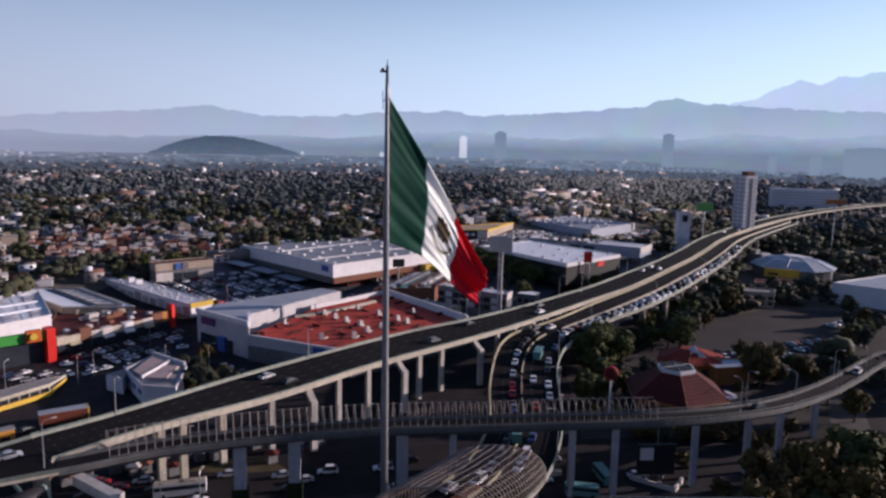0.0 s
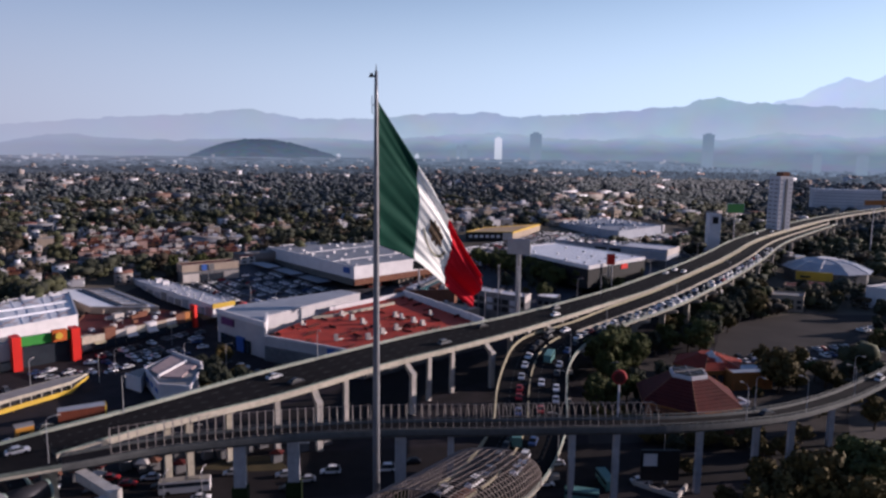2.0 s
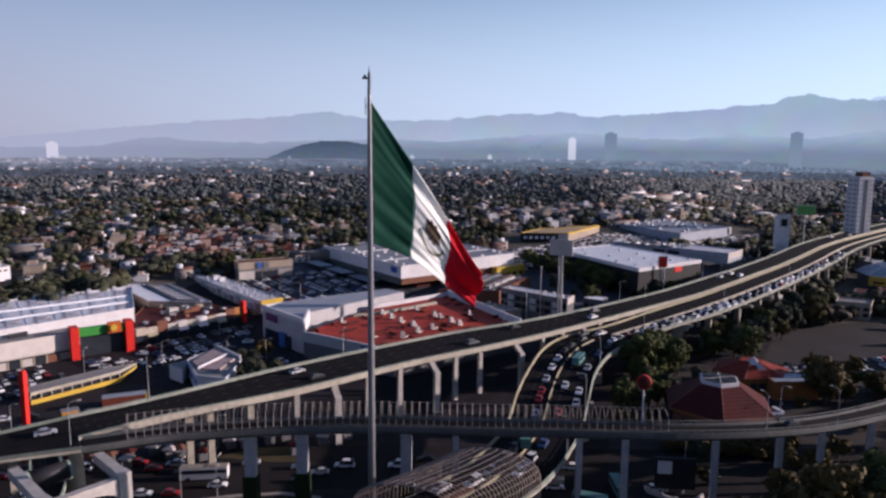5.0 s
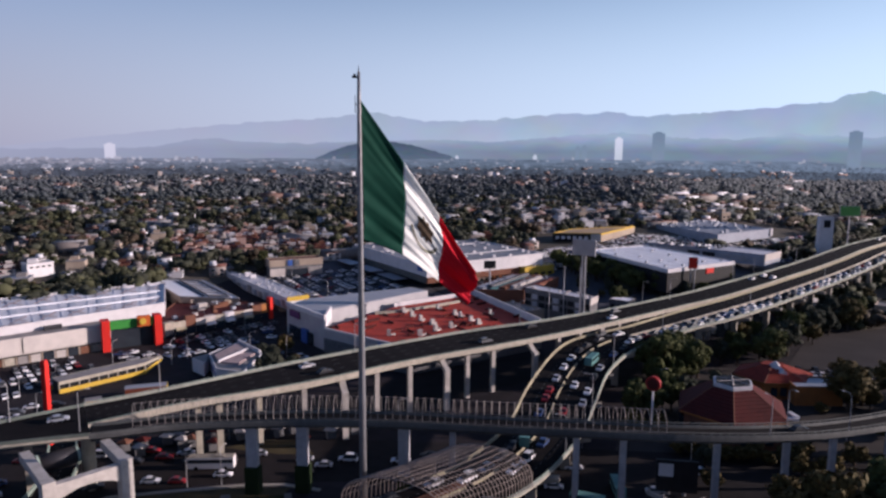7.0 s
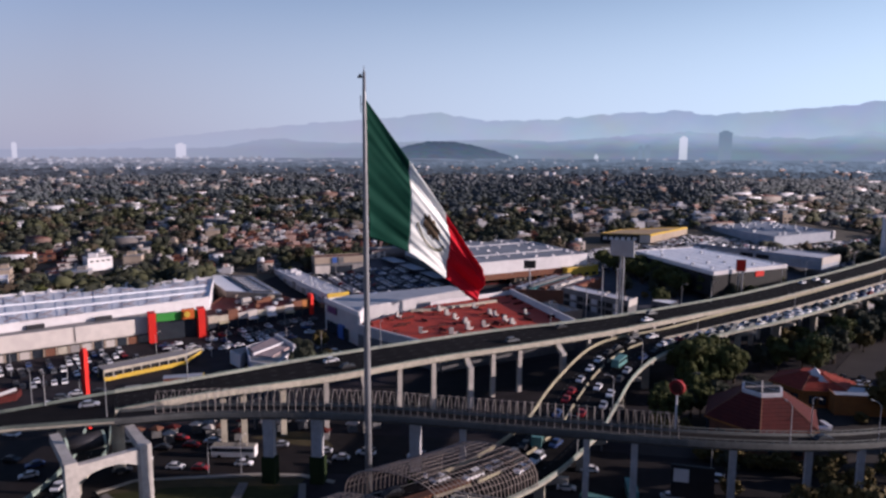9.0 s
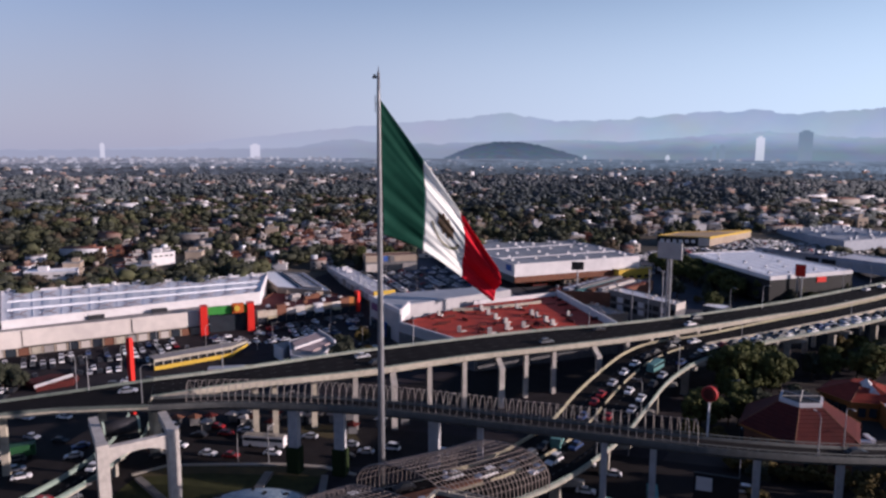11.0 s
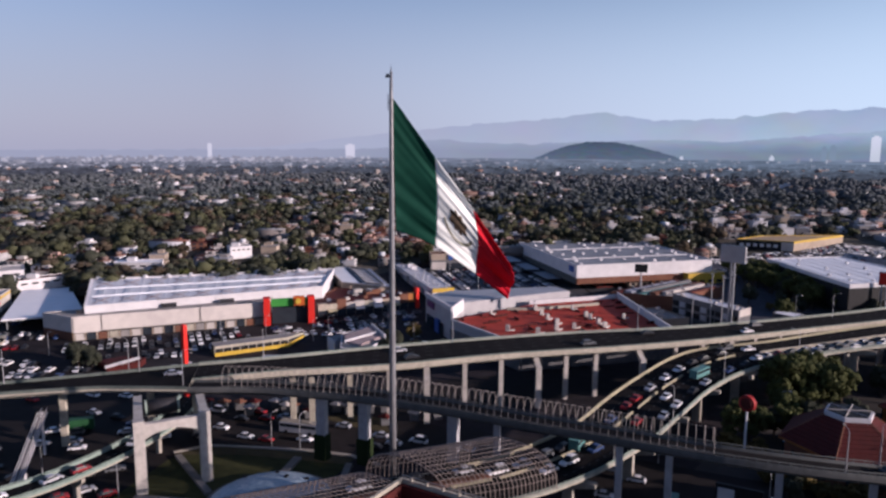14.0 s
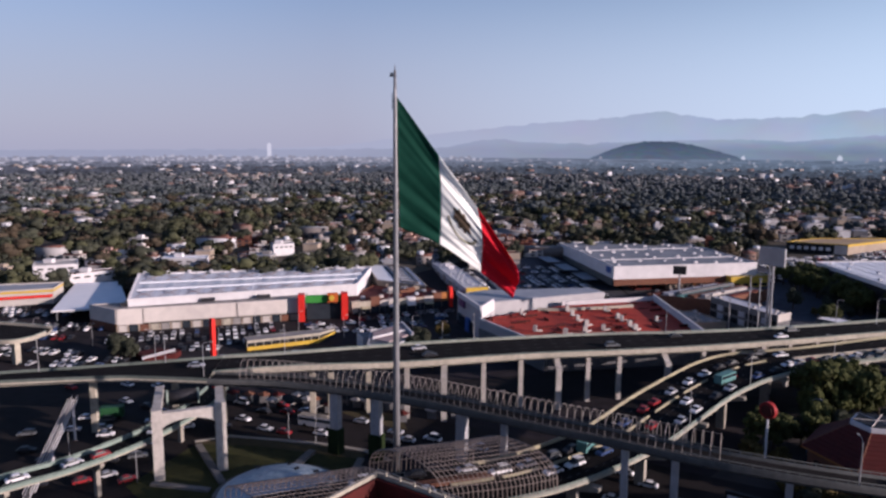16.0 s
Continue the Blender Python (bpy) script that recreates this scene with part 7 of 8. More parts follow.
def free(x, y, gap=24):
    if np.min((ROAD[:, 0] - x - 8) ** 2 + (ROAD[:, 1] - y + 4) ** 2) < gap * gap:
        return False
    return not any(inside(x, y, p) for p in KEEP) and not any(inside(x + dx, y + dy, p) for p in BUILT for dx, dy in ((0, 0), (9, 0), (-9, 0), (0, 9), (0, -9)))


CLEAR = set()


def fan(n, r0, r1, rng, bias=1.6, built=False, wood=False):
    """Places over the wide sector ahead, thinning with distance."""
    out = []
    while len(out) < n:
        r = r0 + (r1 - r0) * rng.random() ** (1 / bias)
        a = radians(rng.uniform(-38, 76))
        x, y = 20 - r * math.sin(a), 8 + r * math.cos(a)
        if built and inside(x, y, BELT):
            continue
        if built and (noise.noise((x * 0.0065, y * 0.0045, 1.5)) < rng.uniform(-0.45, 0.15) or (x > 130 and y < 470) or (x > 170 and rng.random() < 0.5)):
            continue
        if not built and (int(x // 12), int(y // 12)) in CLEAR:
            continue
        if not built and inside(x, y, THIN) and rng.random() < 0.6:
            continue
        if wood and rng.random() < 0.75 and noise.noise((x * 0.0065, y * 0.0045, 1.5)) > 0.08:
            continue
        if free(x, y):
            out.append((x, y))
    return np.array(out)


BOX = np.array([[0, 3, 2, 1], [4, 5, 6, 7], [0, 1, 5, 4], [1, 2, 6, 5], [2, 3, 7, 6], [3, 0, 4, 7]])


def joined_boxes(name, boxes, mats, label, category):
    """boxes: x, y, z0, sx, sy, sz, angle, material; joined, with shared corners so that each box is one island."""
    g = np.array(boxes, float)
    n = len(g)
    c, s = np.cos(g[:, 6]), np.sin(g[:, 6])
    v = np.zeros((n, 8, 3))
    for k, (dx, dy, dz) in enumerate(((-0.5, -0.5, 0), (0.5, -0.5, 0), (0.5, 0.5, 0), (-0.5, 0.5, 0), (-0.5, -0.5, 1), (0.5, -0.5, 1), (0.5, 0.5, 1), (-0.5, 0.5, 1))):
        v[:, k, 0] = g[:, 0] + dx * g[:, 3] * c - dy * g[:, 4] * s
        v[:, k, 1] = g[:, 1] + dx * g[:, 3] * s + dy * g[:, 4] * c
        v[:, k, 2] = g[:, 2] + dz * g[:, 5]
    f = (BOX[None] + 8 * np.arange(n)[:, None, None]).reshape(-1, 4)
    me = bpy.data.meshes.new(name)
    me.vertices.add(8 * n)
    me.vertices.foreach_set("co", v.astype(np.float32).ravel())
    me.loops.add(f.size)
    me.loops.foreach_set("vertex_index", f.astype(np.int32).ravel())
    me.polygons.add(len(f))
    me.polygons.foreach_set("loop_start", np.arange(0, f.size, 4, dtype=np.int32))
    for k in mats:
        me.materials.append(k)
    me.polygons.foreach_set("material_index", np.repeat(g[:, 7].astype(np.int32), 6))
    me.update(calc_edges=True)
    return tagged(new(name, me), label, category, "", "stuff")


def far_woods(name, pts, blobs, hs, m, label):
    """Tree crowns as clusters of uneven leaf masses, joined."""
    rng = np.random.default_rng(len(pts))
    n = len(pts)
    s = rng.uniform(*hs, n)
    off = rng.uniform(-1, 1, (n, blobs, 3)) * (0.62, 0.62, 0.5)
    rad = rng.uniform(0.40, 0.62, (n, blobs)) * (0.82 if blobs > 4 else 1.15)
    v = ICO_V[None, None] * rad[..., None, None] * rng.uniform(0.72, 1.28, (n, blobs, 12, 1)) * (1, 1, 0.85) + off[:, :, None]
    v = v * s[:, None, None, None]
    v[..., 0] += pts[:, 0][:, None, None]
    v[..., 1] += pts[:, 1][:, None, None]
    v[..., 2] = 0.8 * v[..., 2] + (s * 0.74)[:, None, None]
    k = n * blobs
    f = (ICO_F[None] + 12 * np.arange(k)[:, None, None]).reshape(-1, 3)
    me = bpy.data.meshes.new(name)
    me.vertices.add(12 * k)
    me.vertices.foreach_set("co", v.astype(np.float32).ravel())
    me.loops.add(f.size)
    me.loops.foreach_set("vertex_index", f.astype(np.int32).ravel())
    me.polygons.add(len(f))
    me.polygons.foreach_set("loop_start", np.arange(0, f.size, 3, dtype=np.int32))
    me.materials.append(m)
    me.update(calc_edges=True)
    me.polygons.foreach_set("use_smooth", np.ones(len(f), bool))
    return tagged(new(name, me), label, "trees", "", "stuff")


def leaf_fuzz(name, pts, quads, size, hs, m, label):
    """Loose leaf clusters that break up the outlines of the nearer crowns."""
    rng = np.random.default_rng(len(pts) + 1)
    temps = [leaf_quads(rng, quads, 7, 1.0, 0.95, size) for _ in range(12)]
    out = np.zeros((len(pts), quads, 4, 3), np.float32)
    s = np.random.default_rng(len(pts)).uniform(*hs, len(pts))
    for i, (x, y) in enumerate(pts):
        out[i] = temps[i % 12] * (s[i] * 1.1, s[i] * 1.1, s[i] * 0.85) + (x, y, s[i] * 0.74)
    return big_quads(name, out.reshape(-1, 3), [m], label, "trees")


far_cars = []
for d_, k, x, y, z, rz in fleet[285:]:
    a = radians(rz)
    far_cars += [(x, y, z + 0.25, 4.3, 1.75, 0.7, a, k), (x - 0.3 * math.cos(a), y - 0.3 * math.sin(a), z + 0.9, 2.3, 1.5, 0.5, a, 7), (x - 0.3 * math.cos(a), y - 0.3 * math.sin(a), z + 1.38, 1.6, 1.4, 0.08, a, k)]
joined_boxes("parked_cars", far_cars, CAR_PAINTS + [CARGLASS], "many cars parked in the far lots", "cars")
mrng = random.Random(21)
NEAR_HOUSES = fan(130, 330, 720, mrng, 1.2, True)
SINGLE_HOUSES = fan(105, 330, 700, mrng, 1.3, True)
MID_HOUSES = fan(490, 680, 1050, mrng, 1.6, True)
FAR_HOUSES = fan(580, 950, 1900, mrng, 1.6, True)
LONG_HOUSES = fan(150, 430, 1700, mrng, 1.2, True)
VILLAGE = [(-70, 690), (-28, 650), (32, 720), (60, 720), (165, 835), (190, 1010), (-24, 943), (-60, 800)]
v2rng = random.Random(31)
WHITE_HOUSES = []
while len(WHITE_HOUSES) < 40:
    x, y = v2rng.uniform(-70, 190), v2rng.uniform(650, 1010)
    if inside(x, y, VILLAGE) and free(x, y) and all((x - a) ** 2 + (y - c) ** 2 > 260 for a, c in WHITE_HOUSES):
        WHITE_HOUSES.append((x, y))
for x, y in [*WHITE_HOUSES, *NEAR_HOUSES, *SINGLE_HOUSES, *MID_HOUSES, *LONG_HOUSES, *FAR_HOUSES[::2]]:
    for dx, dy in ((0, 0), (3, -12)):
        CLEAR.add((int((x + dx) // 12), int((y + dy) // 12)))
near_pts = fan(2640, 250, 1050, mrng, 1.25)
belt_pts = []
while len(belt_pts) < 70:
    x, y = mrng.uniform(-312, -178), mrng.uniform(202, 346)
    if inside(x, y, ZONES[7][0]) and not any(inside(x, y, c) for c in CLEARINGS + BUILT):
        belt_pts.append((x, y))
near_pts = np.concatenate([belt_pts, near_pts])[mrng.sample(range(2710), 2710)]
for m, w, sel in ((LEAF_TOWN, "green", near_pts[:1100]), (LEAF_SHADE, "dark green", near_pts[1100:2100]), (LEAF_BROWN, "brownish", near_pts[2100:])):
    far_woods("tree_canopy", sel, 6, (3.2, 9.6), m, f"dense {w} tree canopy between the houses")
    leaf_fuzz("leaf_sprays", sel, 110, 0.14, (3.2, 9.6), m, f"{w} leaf sprays on the town trees")
mid_pts = fan(5600, 720, 1900, mrng, 1.5, False, True)
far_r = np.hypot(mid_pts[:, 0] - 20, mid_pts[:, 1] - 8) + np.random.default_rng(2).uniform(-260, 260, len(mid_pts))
far_woods("tree_canopy", mid_pts[far_r > 1300], 5, (6.5, 12.0), LEAF_FAR, "tree canopy farther off, greyed with painted haze")
far_woods("tree_canopy", mid_pts[far_r <= 1300], 5, (5.5, 11.0), LEAF_MID, "green tree canopy farther off, tinted with painted haze")
leaf_fuzz("leaf_sprays", mid_pts[far_r <= 1300], 44, 0.18, (5.5, 11.0), LEAF_MID, "haze-tinted leaf sprays on the farther trees")
far_pts = fan(7000, 1850, 2450, mrng, 1.6, False, True)
# These trees glow, with the haze put into their emission colour.
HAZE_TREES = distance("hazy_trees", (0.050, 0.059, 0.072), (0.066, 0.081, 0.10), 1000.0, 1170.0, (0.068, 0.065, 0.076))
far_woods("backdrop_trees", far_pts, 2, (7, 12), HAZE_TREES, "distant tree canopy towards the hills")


def house_boxes(pts, smin, smax, floors, rng, detail):
    out = []
    for x, y in pts:
        a = rng.choice((0.5, 0.55, 0.6, 2.1)) + rng.uniform(-0.1, 0.1)
        w, d = rng.uniform(smin, smax), rng.uniform(smin, smax)
        h = rng.choice(floors) * rng.uniform(2.8, 3.3)
        out.append((x, y, 0, w, d, h, a, 0))
        out.append((x, y, h, w * 1.04, d * 1.04, 0.35, a, 1))
        if rng.random() < 0.6:
            out.append((x + rng.uniform(-0.2, 0.2) * w, y + rng.uniform(-0.2, 0.2) * d, h + 0.3, w * 0.4, d * 0.45, 2.3, a, 0))
        if detail:
            for s in (-1, 1):
                for k in range(2):
                    for lv in range(max(1, int(h // 2.8))):
                        o = (k - 0.5) * w * 0.5
                        out.append((x + o * math.cos(a) - s * d * 0.5 * math.sin(a), y + o * math.sin(a) + s * d * 0.5 * math.cos(a), 1.0 + lv * 2.8, w * 0.2, 0.2, 1.3, a, 2))
                        o = (k - 0.5) * d * 0.5
                        out.append((x - o * math.sin(a) + s * w * 0.5 * math.cos(a), y + o * math.cos(a) + s * w * 0.5 * math.sin(a), 1.0 + lv * 2.8, 0.2, d * 0.2, 1.3, a, 2))
    return out


def house(k, wall_m, roof_m, w, d, h):
    b = thing("house", ("white", "cream", "ochre", "terracotta", "pale pink", "grey")[k] + " plastered town house with a flat roof among trees", "house", (0, 0, 0), "town houses")
    g = Geo().box((0, 0, h / 2), (w, d, h))
    if k % 2:
        g.box((-w * 0.55, -d * 0.2, h * 0.25), (w * 0.5, d * 0.5, h * 0.5))
    g.put("wall", wall_m, b)
    Geo().box((0, 0, h + 0.2), (w * 1.05, d * 1.05, 0.4)).put("roof", roof_m, b)
    Geo().box((w * 0.15, d * 0.1, h + 1.4), (w * 0.4, d * 0.45, 2.2)).cyl(-w * 0.3, d * 0.3, h + 0.4, h + 1.9, 0.7, 0.6, 8).put("roof_room", wall_m, b)
    for o in (-0.25, 0.25):
        for lv in range(min(2, int(h // 2.8))):
            Geo().box((o * w, -d * 0.5, 1.7 + 2.9 * lv), (w * 0.26, 0.24, 1.6)).put("window", GLASS, b)
            Geo().box((w * 0.5, o * d, 1.7 + 2.9 * lv), (0.24, d * 0.26, 1.6)).put("window", GLASS, b)
    return b


HOUSE_KINDS = [house(0, WHITE, OFFWHITE, 11, 10, 6.2), house(1, OFFWHITE, TILE, 12, 9, 6.0), house(2, BEIGE, GREYROOF, 10, 11, 8.6), house(3, BRICK, TILE, 11, 10, 5.8), house(4, mat("pink_plaster", (0.62, 0.42, 0.34), (0.50, 0.34, 0.28), 0.3), BRICK, 12, 10, 6.4), house(5, GREYROOF, METALROOF, 13, 11, 7.5)]
hused = [False] * 6
joined_boxes("house_cluster", house_boxes(NEAR_HOUSES, 6, 12, (1, 1, 2, 2), mrng, True), [HOUSES, ROOFS, GLASS], "white, cream and terracotta houses crowding between trees", "houses")
for x, y in SINGLE_HOUSES:
    k = mrng.choice((0, 0, 1, 1, 2, 3, 4, 5))
    m = pose(x, y, 0, 0, 0, mrng.choice((25, 30, 35, 120)) + mrng.uniform(-6, 6)) @ Matrix.Scale(mrng.uniform(0.6, 1.0), 4)
    if hused[k]:
        copy_thing(HOUSE_KINDS[k], pose(0, 0, 0)).matrix_basis = m
    else:
        hused[k] = True
        HOUSE_KINDS[k].matrix_basis = m

vil = []
vrng = random.Random(14)
while len(vil) < 74:
    x, y = vrng.uniform(-345, -165), vrng.uniform(440, 612)
    if inside(x, y, THIN) and all((x - a) ** 2 + (y - c) ** 2 > 80 for a, c in vil):
        vil.append((x, y))
for x, y in WHITE_HOUSES:
    k = v2rng.choice((0, 0, 0, 1, 1, 4, 2, 5))
    copy_thing(HOUSE_KINDS[k], pose(0, 0, 0)).matrix_basis = pose(x, y, 0, 0, 0, v2rng.choice((25, 35, 115)) + v2rng.uniform(-6, 6)) @ Matrix.Scale(v2rng.uniform(0.95, 1.4), 4)
for x, y in vil:
    k = vrng.choice((0, 1, 1, 1, 3, 3, 4, 4))
    copy_thing(HOUSE_KINDS[k], pose(0, 0, 0)).matrix_basis = pose(x, y, 0, 0, 0, vrng.choice((25, 30, 115)) + vrng.uniform(-5, 5)) @ Matrix.Scale(vrng.uniform(0.65, 1.0), 4)
joined_boxes("house_cluster", house_boxes(MID_HOUSES, 9, 24, (1, 2, 2, 2), mrng, True), [HOUSES, ROOFS, GLASS], "many white, cream and terracotta houses among trees", "houses")
joined_boxes("house_cluster", house_boxes(FAR_HOUSES, 12, 34, (2, 2, 3), mrng, False), [HOUSES, ROOFS, GLASS], "pale houses half hidden in the distant trees", "houses")
joined_boxes("house_cluster", house_boxes(fan(380, 1800, 2600, mrng, 1.6, True), 10, 28, (2, 3, 5), mrng, False), [HOUSES, ROOFS, GLASS], "pale specks of far houses and blocks", "houses")

long_ = []
for x, y in LONG_HOUSES:
    a = mrng.choice((0.1, 0.5, 0.55, -0.2)) + mrng.uniform(-0.1, 0.1)
    w, d, h = mrng.uniform(16, 42), mrng.uniform(8, 13), mrng.uniform(5.5, 9.5)
    long_ += [(x, y, 0, w, d, h, a, 0), (x, y, h, w * 1.02, d * 1.04, 0.4, a, 1)]
    for k in range(int(w // 6)):
        o = (k - int(w // 6) / 2 + 0.5) * 6
        long_.append((x + o * math.cos(a) + d * 0.5 * math.sin(a), y + o * math.sin(a) - d * 0.5 * math.cos(a), 1.5, 3.2, 0.3, 2.2, a, 2))
joined_boxes("house_cluster", long_, [HOUSES, ROOFS, GLASS], "long low white and cream buildings among the trees", "houses")

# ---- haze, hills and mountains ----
# Backdrops glow in painted haze colours.
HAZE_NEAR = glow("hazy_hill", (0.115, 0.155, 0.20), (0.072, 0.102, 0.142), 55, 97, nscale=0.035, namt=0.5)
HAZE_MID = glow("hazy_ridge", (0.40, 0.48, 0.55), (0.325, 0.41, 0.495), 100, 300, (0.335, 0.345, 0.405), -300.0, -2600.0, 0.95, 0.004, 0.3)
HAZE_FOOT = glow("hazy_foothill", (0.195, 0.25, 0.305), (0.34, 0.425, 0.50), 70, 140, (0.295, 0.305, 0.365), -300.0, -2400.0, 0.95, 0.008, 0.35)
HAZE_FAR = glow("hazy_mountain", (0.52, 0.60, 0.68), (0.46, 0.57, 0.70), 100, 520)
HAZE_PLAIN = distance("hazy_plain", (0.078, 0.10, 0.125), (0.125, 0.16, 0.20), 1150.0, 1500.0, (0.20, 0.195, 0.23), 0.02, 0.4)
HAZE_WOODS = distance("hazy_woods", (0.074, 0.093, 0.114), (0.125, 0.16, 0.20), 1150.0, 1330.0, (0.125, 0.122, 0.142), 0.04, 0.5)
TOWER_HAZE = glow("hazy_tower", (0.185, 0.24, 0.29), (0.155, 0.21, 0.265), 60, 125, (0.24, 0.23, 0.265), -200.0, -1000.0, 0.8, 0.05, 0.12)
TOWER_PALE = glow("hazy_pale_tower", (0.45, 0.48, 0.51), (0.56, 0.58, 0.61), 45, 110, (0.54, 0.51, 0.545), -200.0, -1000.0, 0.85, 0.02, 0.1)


def ridge(name, prof, dist, depth, m, label, rough=0.05, step=0.25, shift=0.0):
    """A mountain chain: azimuth and elevation in degrees, seen from the middle of the flight."""
    az = [p[0] for p in prof][::-1]
    el = [p[1] for p in prof][::-1]
    rows = []
    n = int((az[-1] - az[0]) / step)
    for i in range(n + 1):
        a = az[0] + (az[-1] - az[0]) * i / n
        e = float(np.interp(a, az, el)) + shift
        hgt = dist * math.tan(radians(max(e, -0.8))) + 77
        hgt *= 1 + rough * noise.noise((a * 0.9, dist * 0.01, 0)) + rough * 0.5 * noise.noise((a * 2.7, dist * 0.01, 3))
        s, c = -math.sin(radians(a)), math.cos(radians(a))
        rows.append([(20 + s * r, 5 + c * r, max(z, 0.0)) for r, z in ((dist - depth, 0), (dist - depth * 0.6, hgt * 0.35), (dist - depth * 0.25, hgt * 0.75), (dist, hgt), (dist + depth * 0.1, hgt * 0.5), (dist + depth * 0.15, 0))])
    g = Geo().loft(rows, closed=False)
    ob = g.put(name, m, smooth=True)
    return tagged(ob, label, "mountains", "", "structure")


RANGE = [(76, -0.3), (60, -0.2), (50, -0.1), (44.8, 0.1), (39.4, 0.8), (34.9, 1.3), (30.8, 1.75), (26.8, 2.1), (22.6, 2.4), (18.9, 2.87), (17.0, 2.65), (14.7, 2.2), (8.8, 2.35), (4.8, 2.8), (1.1, 2.8), (0.3, 3.0), (-2.4, 2.58), (-9.1, 2.95), (-13.3, 3.31), (-15.4, 3.5), (-17.3, 4.16), (-19.5, 3.61), (-21.9, 3.52), (-26.4, 3.18), (-31.5, 2.94), (-40, 2.8)]
PEAK = [(-17, 2.4), (-19.9, 3.2), (-21.9, 3.73), (-23.4, 4.12), (-24.8, 4.9), (-26.0, 5.26), (-27.0, 4.93), (-29.0, 5.45), (-31.3, 5.67), (-36, 5.8), (-42, 4.5)]
FOOT = [(76, -0.3), (60, -0.2), (45, -0.1), (36, 0.0), (33.5, 0.45), (31.6, 0.8), (28.6, 0.5), (24, 0.4), (20, 0.6), (14, 0.75), (9, 0.6), (4, 1.05), (-1, 1.35), (-5, 1.0), (-9, 0.8), (-13, 1.25), (-18, 0.9), (-22, 1.5), (-27, 1.1), (-32, 1.5), (-40, 1.2)]
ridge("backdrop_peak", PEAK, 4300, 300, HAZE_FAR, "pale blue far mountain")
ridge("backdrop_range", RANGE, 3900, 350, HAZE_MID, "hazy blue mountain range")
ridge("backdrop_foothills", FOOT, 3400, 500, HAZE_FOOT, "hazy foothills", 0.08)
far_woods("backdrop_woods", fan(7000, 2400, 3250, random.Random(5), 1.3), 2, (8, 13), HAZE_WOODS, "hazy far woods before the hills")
g = Geo()
a0, a1 = -42, 78
rows = []
for i in range(61):
    a = radians(a0 + (a1 - a0) * i / 60)
    rows.append([(20 - r * math.sin(a), 5 + r * math.cos(a), z) for r, z in ((2380, 0.5), (2800, 3.0), (3400, 9.0), (4350, 18.0))])
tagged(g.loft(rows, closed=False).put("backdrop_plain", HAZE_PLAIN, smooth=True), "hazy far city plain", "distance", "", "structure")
rows = []
for i in range(121):
    t = i / 120
    a = radians(24.3 - 14.8 * t)
    hh = 113 * max(0.0, math.sin(math.pi * t ** 0.8)) ** 1.35 + 1.0
    row = []
    for j in range(13):
        s = j / 12
        prof = math.sin(math.pi * min(s * 0.72, 1)) ** 0.9
        bump = 5.0 * noise.noise((t * 30, s * 9, 4.0)) + 3.0 * noise.noise((t * 80, s * 22, 1.0))
        row.append((20 - (1800 + 500 * s) * math.sin(a), 5 + (1800 + 500 * s) * math.cos(a), 29 + 0.62 * max(0.5, hh * prof + bump * min(1, hh / 40) * (prof > 0.1))))
    rows.append(row)
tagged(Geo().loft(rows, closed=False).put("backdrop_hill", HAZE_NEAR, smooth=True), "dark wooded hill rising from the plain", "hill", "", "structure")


def far_tower(x, y, w, d, h, m, label):
    b = thing("far_tower", label, "tower", (x, y, 0), "far towers")
    Geo().box((x, y, h / 2), (w, d, h), 15).put("wall", m, b)
    Geo().box((x, y, h + 2), (w * 0.5, d * 0.5, 4), 15).put("penthouse", m, b)


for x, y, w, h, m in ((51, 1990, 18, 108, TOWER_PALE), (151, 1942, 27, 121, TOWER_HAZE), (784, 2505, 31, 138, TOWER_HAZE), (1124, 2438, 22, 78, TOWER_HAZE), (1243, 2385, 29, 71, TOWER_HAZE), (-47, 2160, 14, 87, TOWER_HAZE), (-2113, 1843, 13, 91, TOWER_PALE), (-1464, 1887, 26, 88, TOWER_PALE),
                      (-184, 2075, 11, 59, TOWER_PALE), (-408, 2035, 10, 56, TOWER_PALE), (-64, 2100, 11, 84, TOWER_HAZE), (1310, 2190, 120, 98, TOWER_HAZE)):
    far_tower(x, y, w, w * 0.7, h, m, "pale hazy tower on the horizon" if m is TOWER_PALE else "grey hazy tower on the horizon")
frng = random.Random(8)
spec = []
for k in range(1100):
    a, r = radians(frng.uniform(-36, 74)), frng.uniform(2450, 4300)
    if frng.random() < 0.45:
        a = radians(frng.uniform(38, 74))
    if frng.random() < (0.0 if a > 0.55 else 0.6):
        continue
    spec.append((20 - r * math.sin(a), 5 + r * math.cos(a), float(np.interp(r, (2380, 2800, 3400, 4350), (0.5, 3.0, 9.0, 18.0))), frng.uniform(7, 20), frng.uniform(8, 12), frng.choice((5, 6, 8, 10, 16)), 0.3, 1 if frng.random() < 0.4 else 0))
# Far blocks glow too, their westward fade painted in.
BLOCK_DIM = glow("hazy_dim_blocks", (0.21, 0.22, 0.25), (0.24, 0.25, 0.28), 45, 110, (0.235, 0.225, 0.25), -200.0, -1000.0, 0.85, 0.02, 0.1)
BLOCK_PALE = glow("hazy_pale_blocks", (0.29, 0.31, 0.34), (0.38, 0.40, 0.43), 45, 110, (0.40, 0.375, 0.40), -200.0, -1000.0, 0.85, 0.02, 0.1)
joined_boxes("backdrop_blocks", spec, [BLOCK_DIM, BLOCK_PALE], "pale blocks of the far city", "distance")


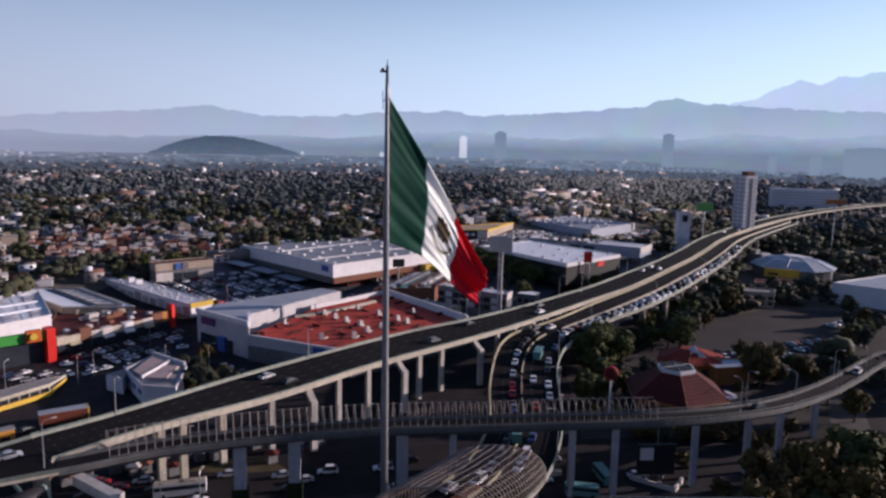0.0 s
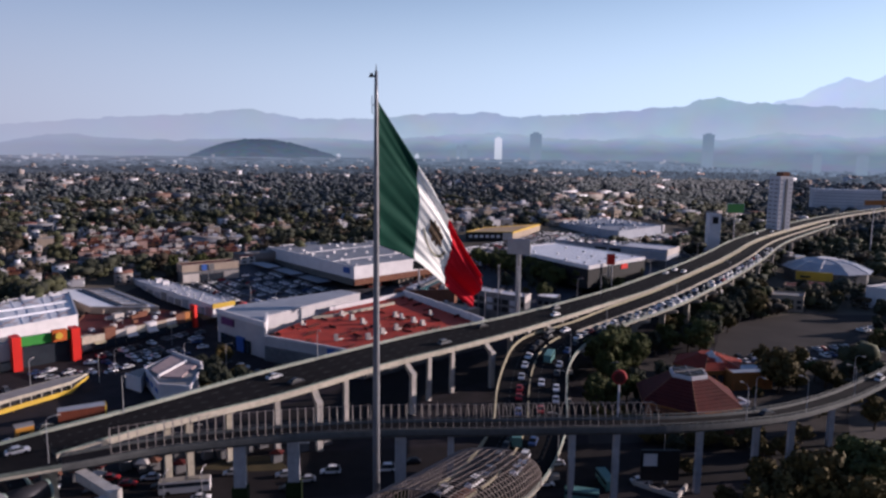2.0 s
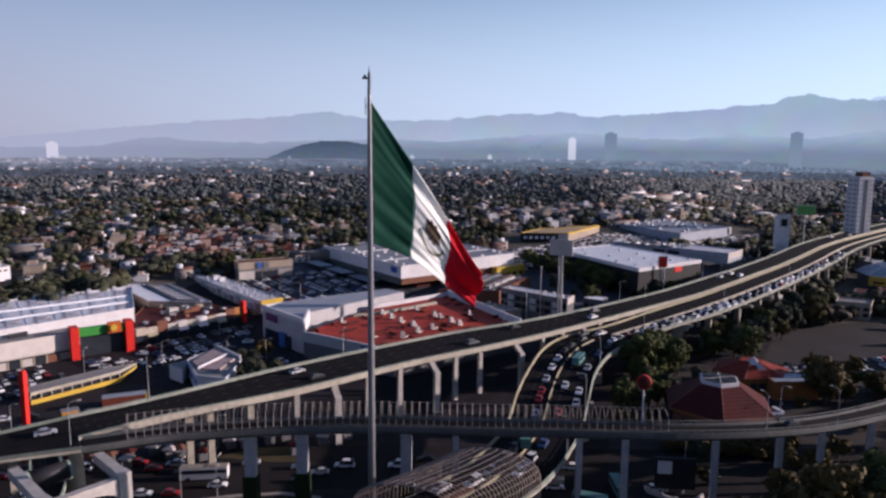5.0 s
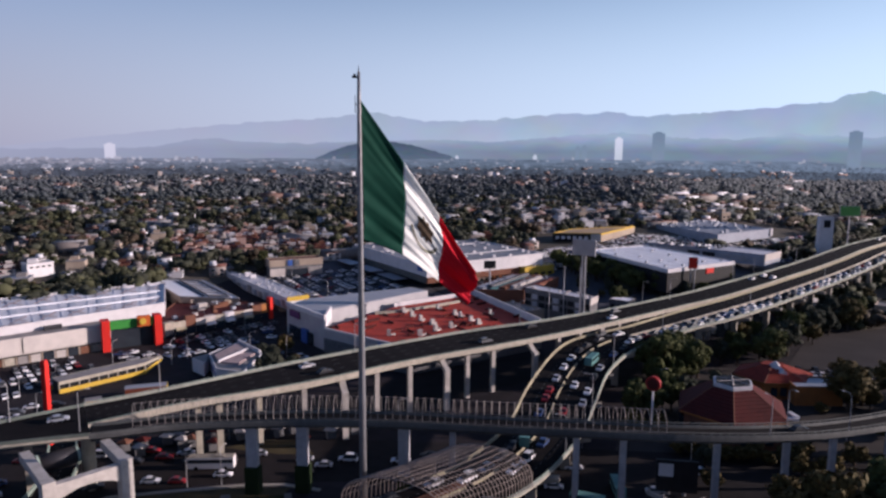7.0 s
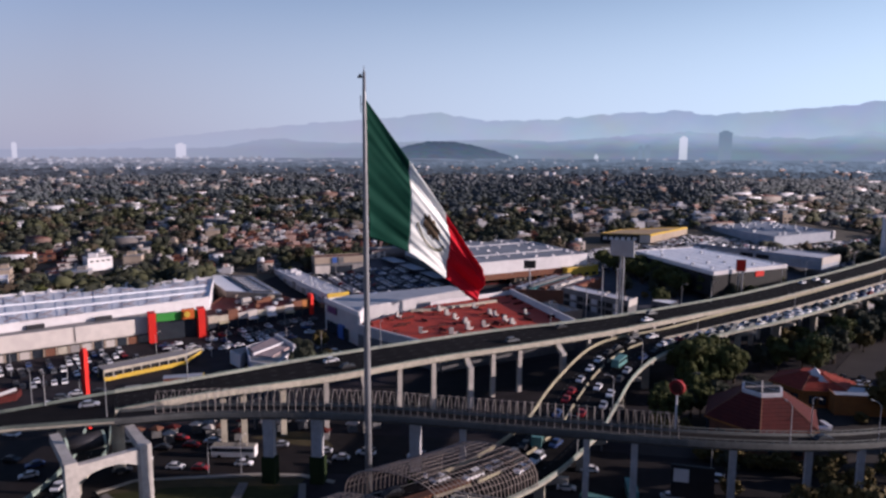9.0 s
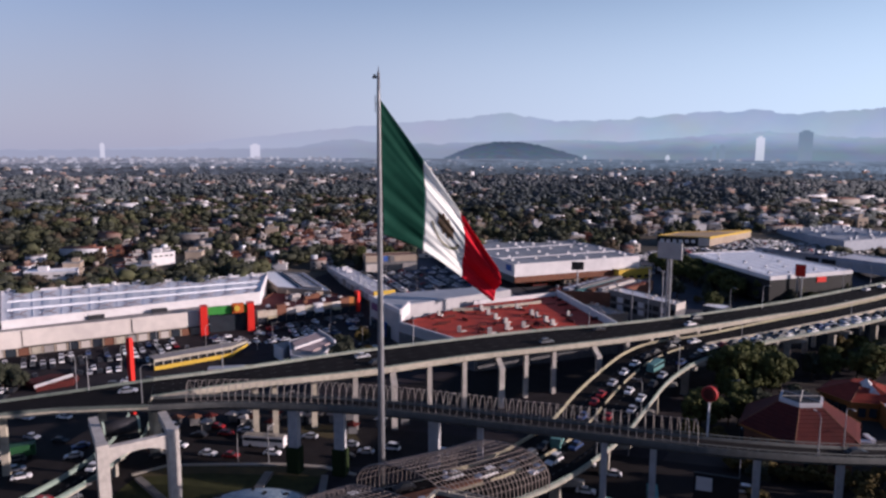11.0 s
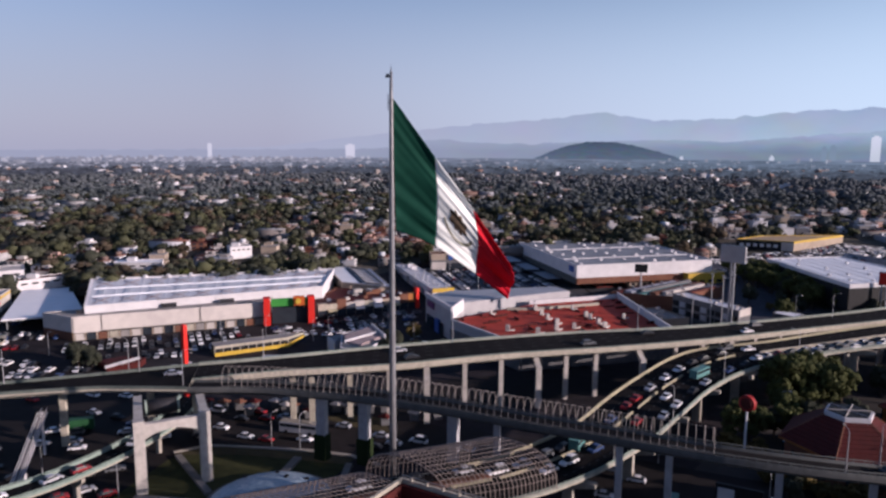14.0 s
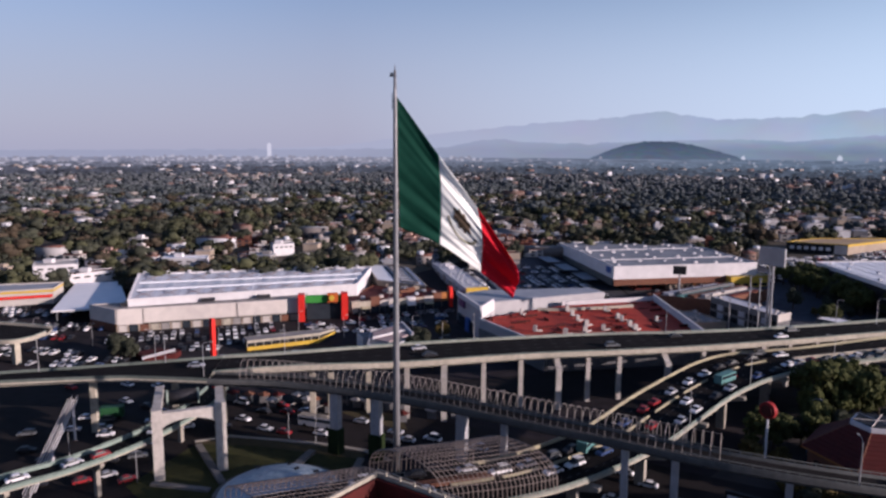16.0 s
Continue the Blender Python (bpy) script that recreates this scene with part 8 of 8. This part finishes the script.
# ---- the rising land, fitted to the camera's view ----
# The plan above is laid out on level ground. Beyond the junction every place is scaled about the
# mid-flight eye: it keeps its look from there and comes nearer and higher, as on a gentle slope.
MID_EYE = Vector((40.4, 2.4, 77.0))
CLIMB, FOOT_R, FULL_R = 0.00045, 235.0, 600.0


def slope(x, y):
    """Scale about the mid-flight eye for a place of the level plan."""
    r = np.hypot(np.asarray(x, float) - MID_EYE.x, np.asarray(y, float) - MID_EYE.y)
    bearing = np.degrees(np.arctan2(MID_EYE.x - np.asarray(x, float), np.asarray(y, float) - MID_EYE.y))
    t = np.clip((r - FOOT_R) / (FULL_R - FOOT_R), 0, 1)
    s = np.clip((bearing + 22) / 22, 0, 1)  # no scaling along the highway to the east
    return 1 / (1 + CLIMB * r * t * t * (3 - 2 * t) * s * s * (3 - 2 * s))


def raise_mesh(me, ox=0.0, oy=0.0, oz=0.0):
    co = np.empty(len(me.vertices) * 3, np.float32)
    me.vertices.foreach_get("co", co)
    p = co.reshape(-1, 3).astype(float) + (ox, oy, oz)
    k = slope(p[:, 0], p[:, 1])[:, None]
    p = np.array(MID_EYE) + k * (p - np.array(MID_EYE)) - (ox, oy, oz)
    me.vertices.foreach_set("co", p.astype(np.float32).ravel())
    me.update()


def cut_grid(me, step=12.5, far=1000):
    """Cuts a wide sheet along a fixed grid, so that it can follow the land."""
    bm = bmesh.new()
    bm.from_mesh(me)
    for axis, lo, hi in ((0, -450, 350), (1, 140, far)):
        a = min(v.co[axis] for v in bm.verts)
        c = max(v.co[axis] for v in bm.verts)
        for i in range(int((hi - lo) / step) + 1):
            d = lo + i * step
            if a < d < c:
                at, no = [0, 0, 0], [0, 0, 0]
                at[axis], no[axis] = d, 1
                bmesh.ops.bisect_plane(bm, geom=bm.verts[:] + bm.edges[:] + bm.faces[:], plane_co=at, plane_no=no)
    bm.to_mesh(me)
    bm.free()


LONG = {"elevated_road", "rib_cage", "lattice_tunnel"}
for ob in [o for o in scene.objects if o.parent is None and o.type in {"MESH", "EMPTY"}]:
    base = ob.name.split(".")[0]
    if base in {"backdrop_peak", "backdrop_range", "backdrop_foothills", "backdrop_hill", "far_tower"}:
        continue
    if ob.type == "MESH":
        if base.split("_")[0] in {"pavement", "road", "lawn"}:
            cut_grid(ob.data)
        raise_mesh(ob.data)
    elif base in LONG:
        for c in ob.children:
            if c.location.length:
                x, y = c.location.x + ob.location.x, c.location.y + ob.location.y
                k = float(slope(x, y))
                c.location = MID_EYE + k * (c.location + ob.location - MID_EYE) - ob.location
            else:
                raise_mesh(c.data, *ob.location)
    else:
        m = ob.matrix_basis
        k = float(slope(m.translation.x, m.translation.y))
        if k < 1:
            ob.matrix_basis = Matrix.Translation(MID_EYE) @ Matrix.Scale(k, 4) @ Matrix.Translation(-MID_EYE) @ m
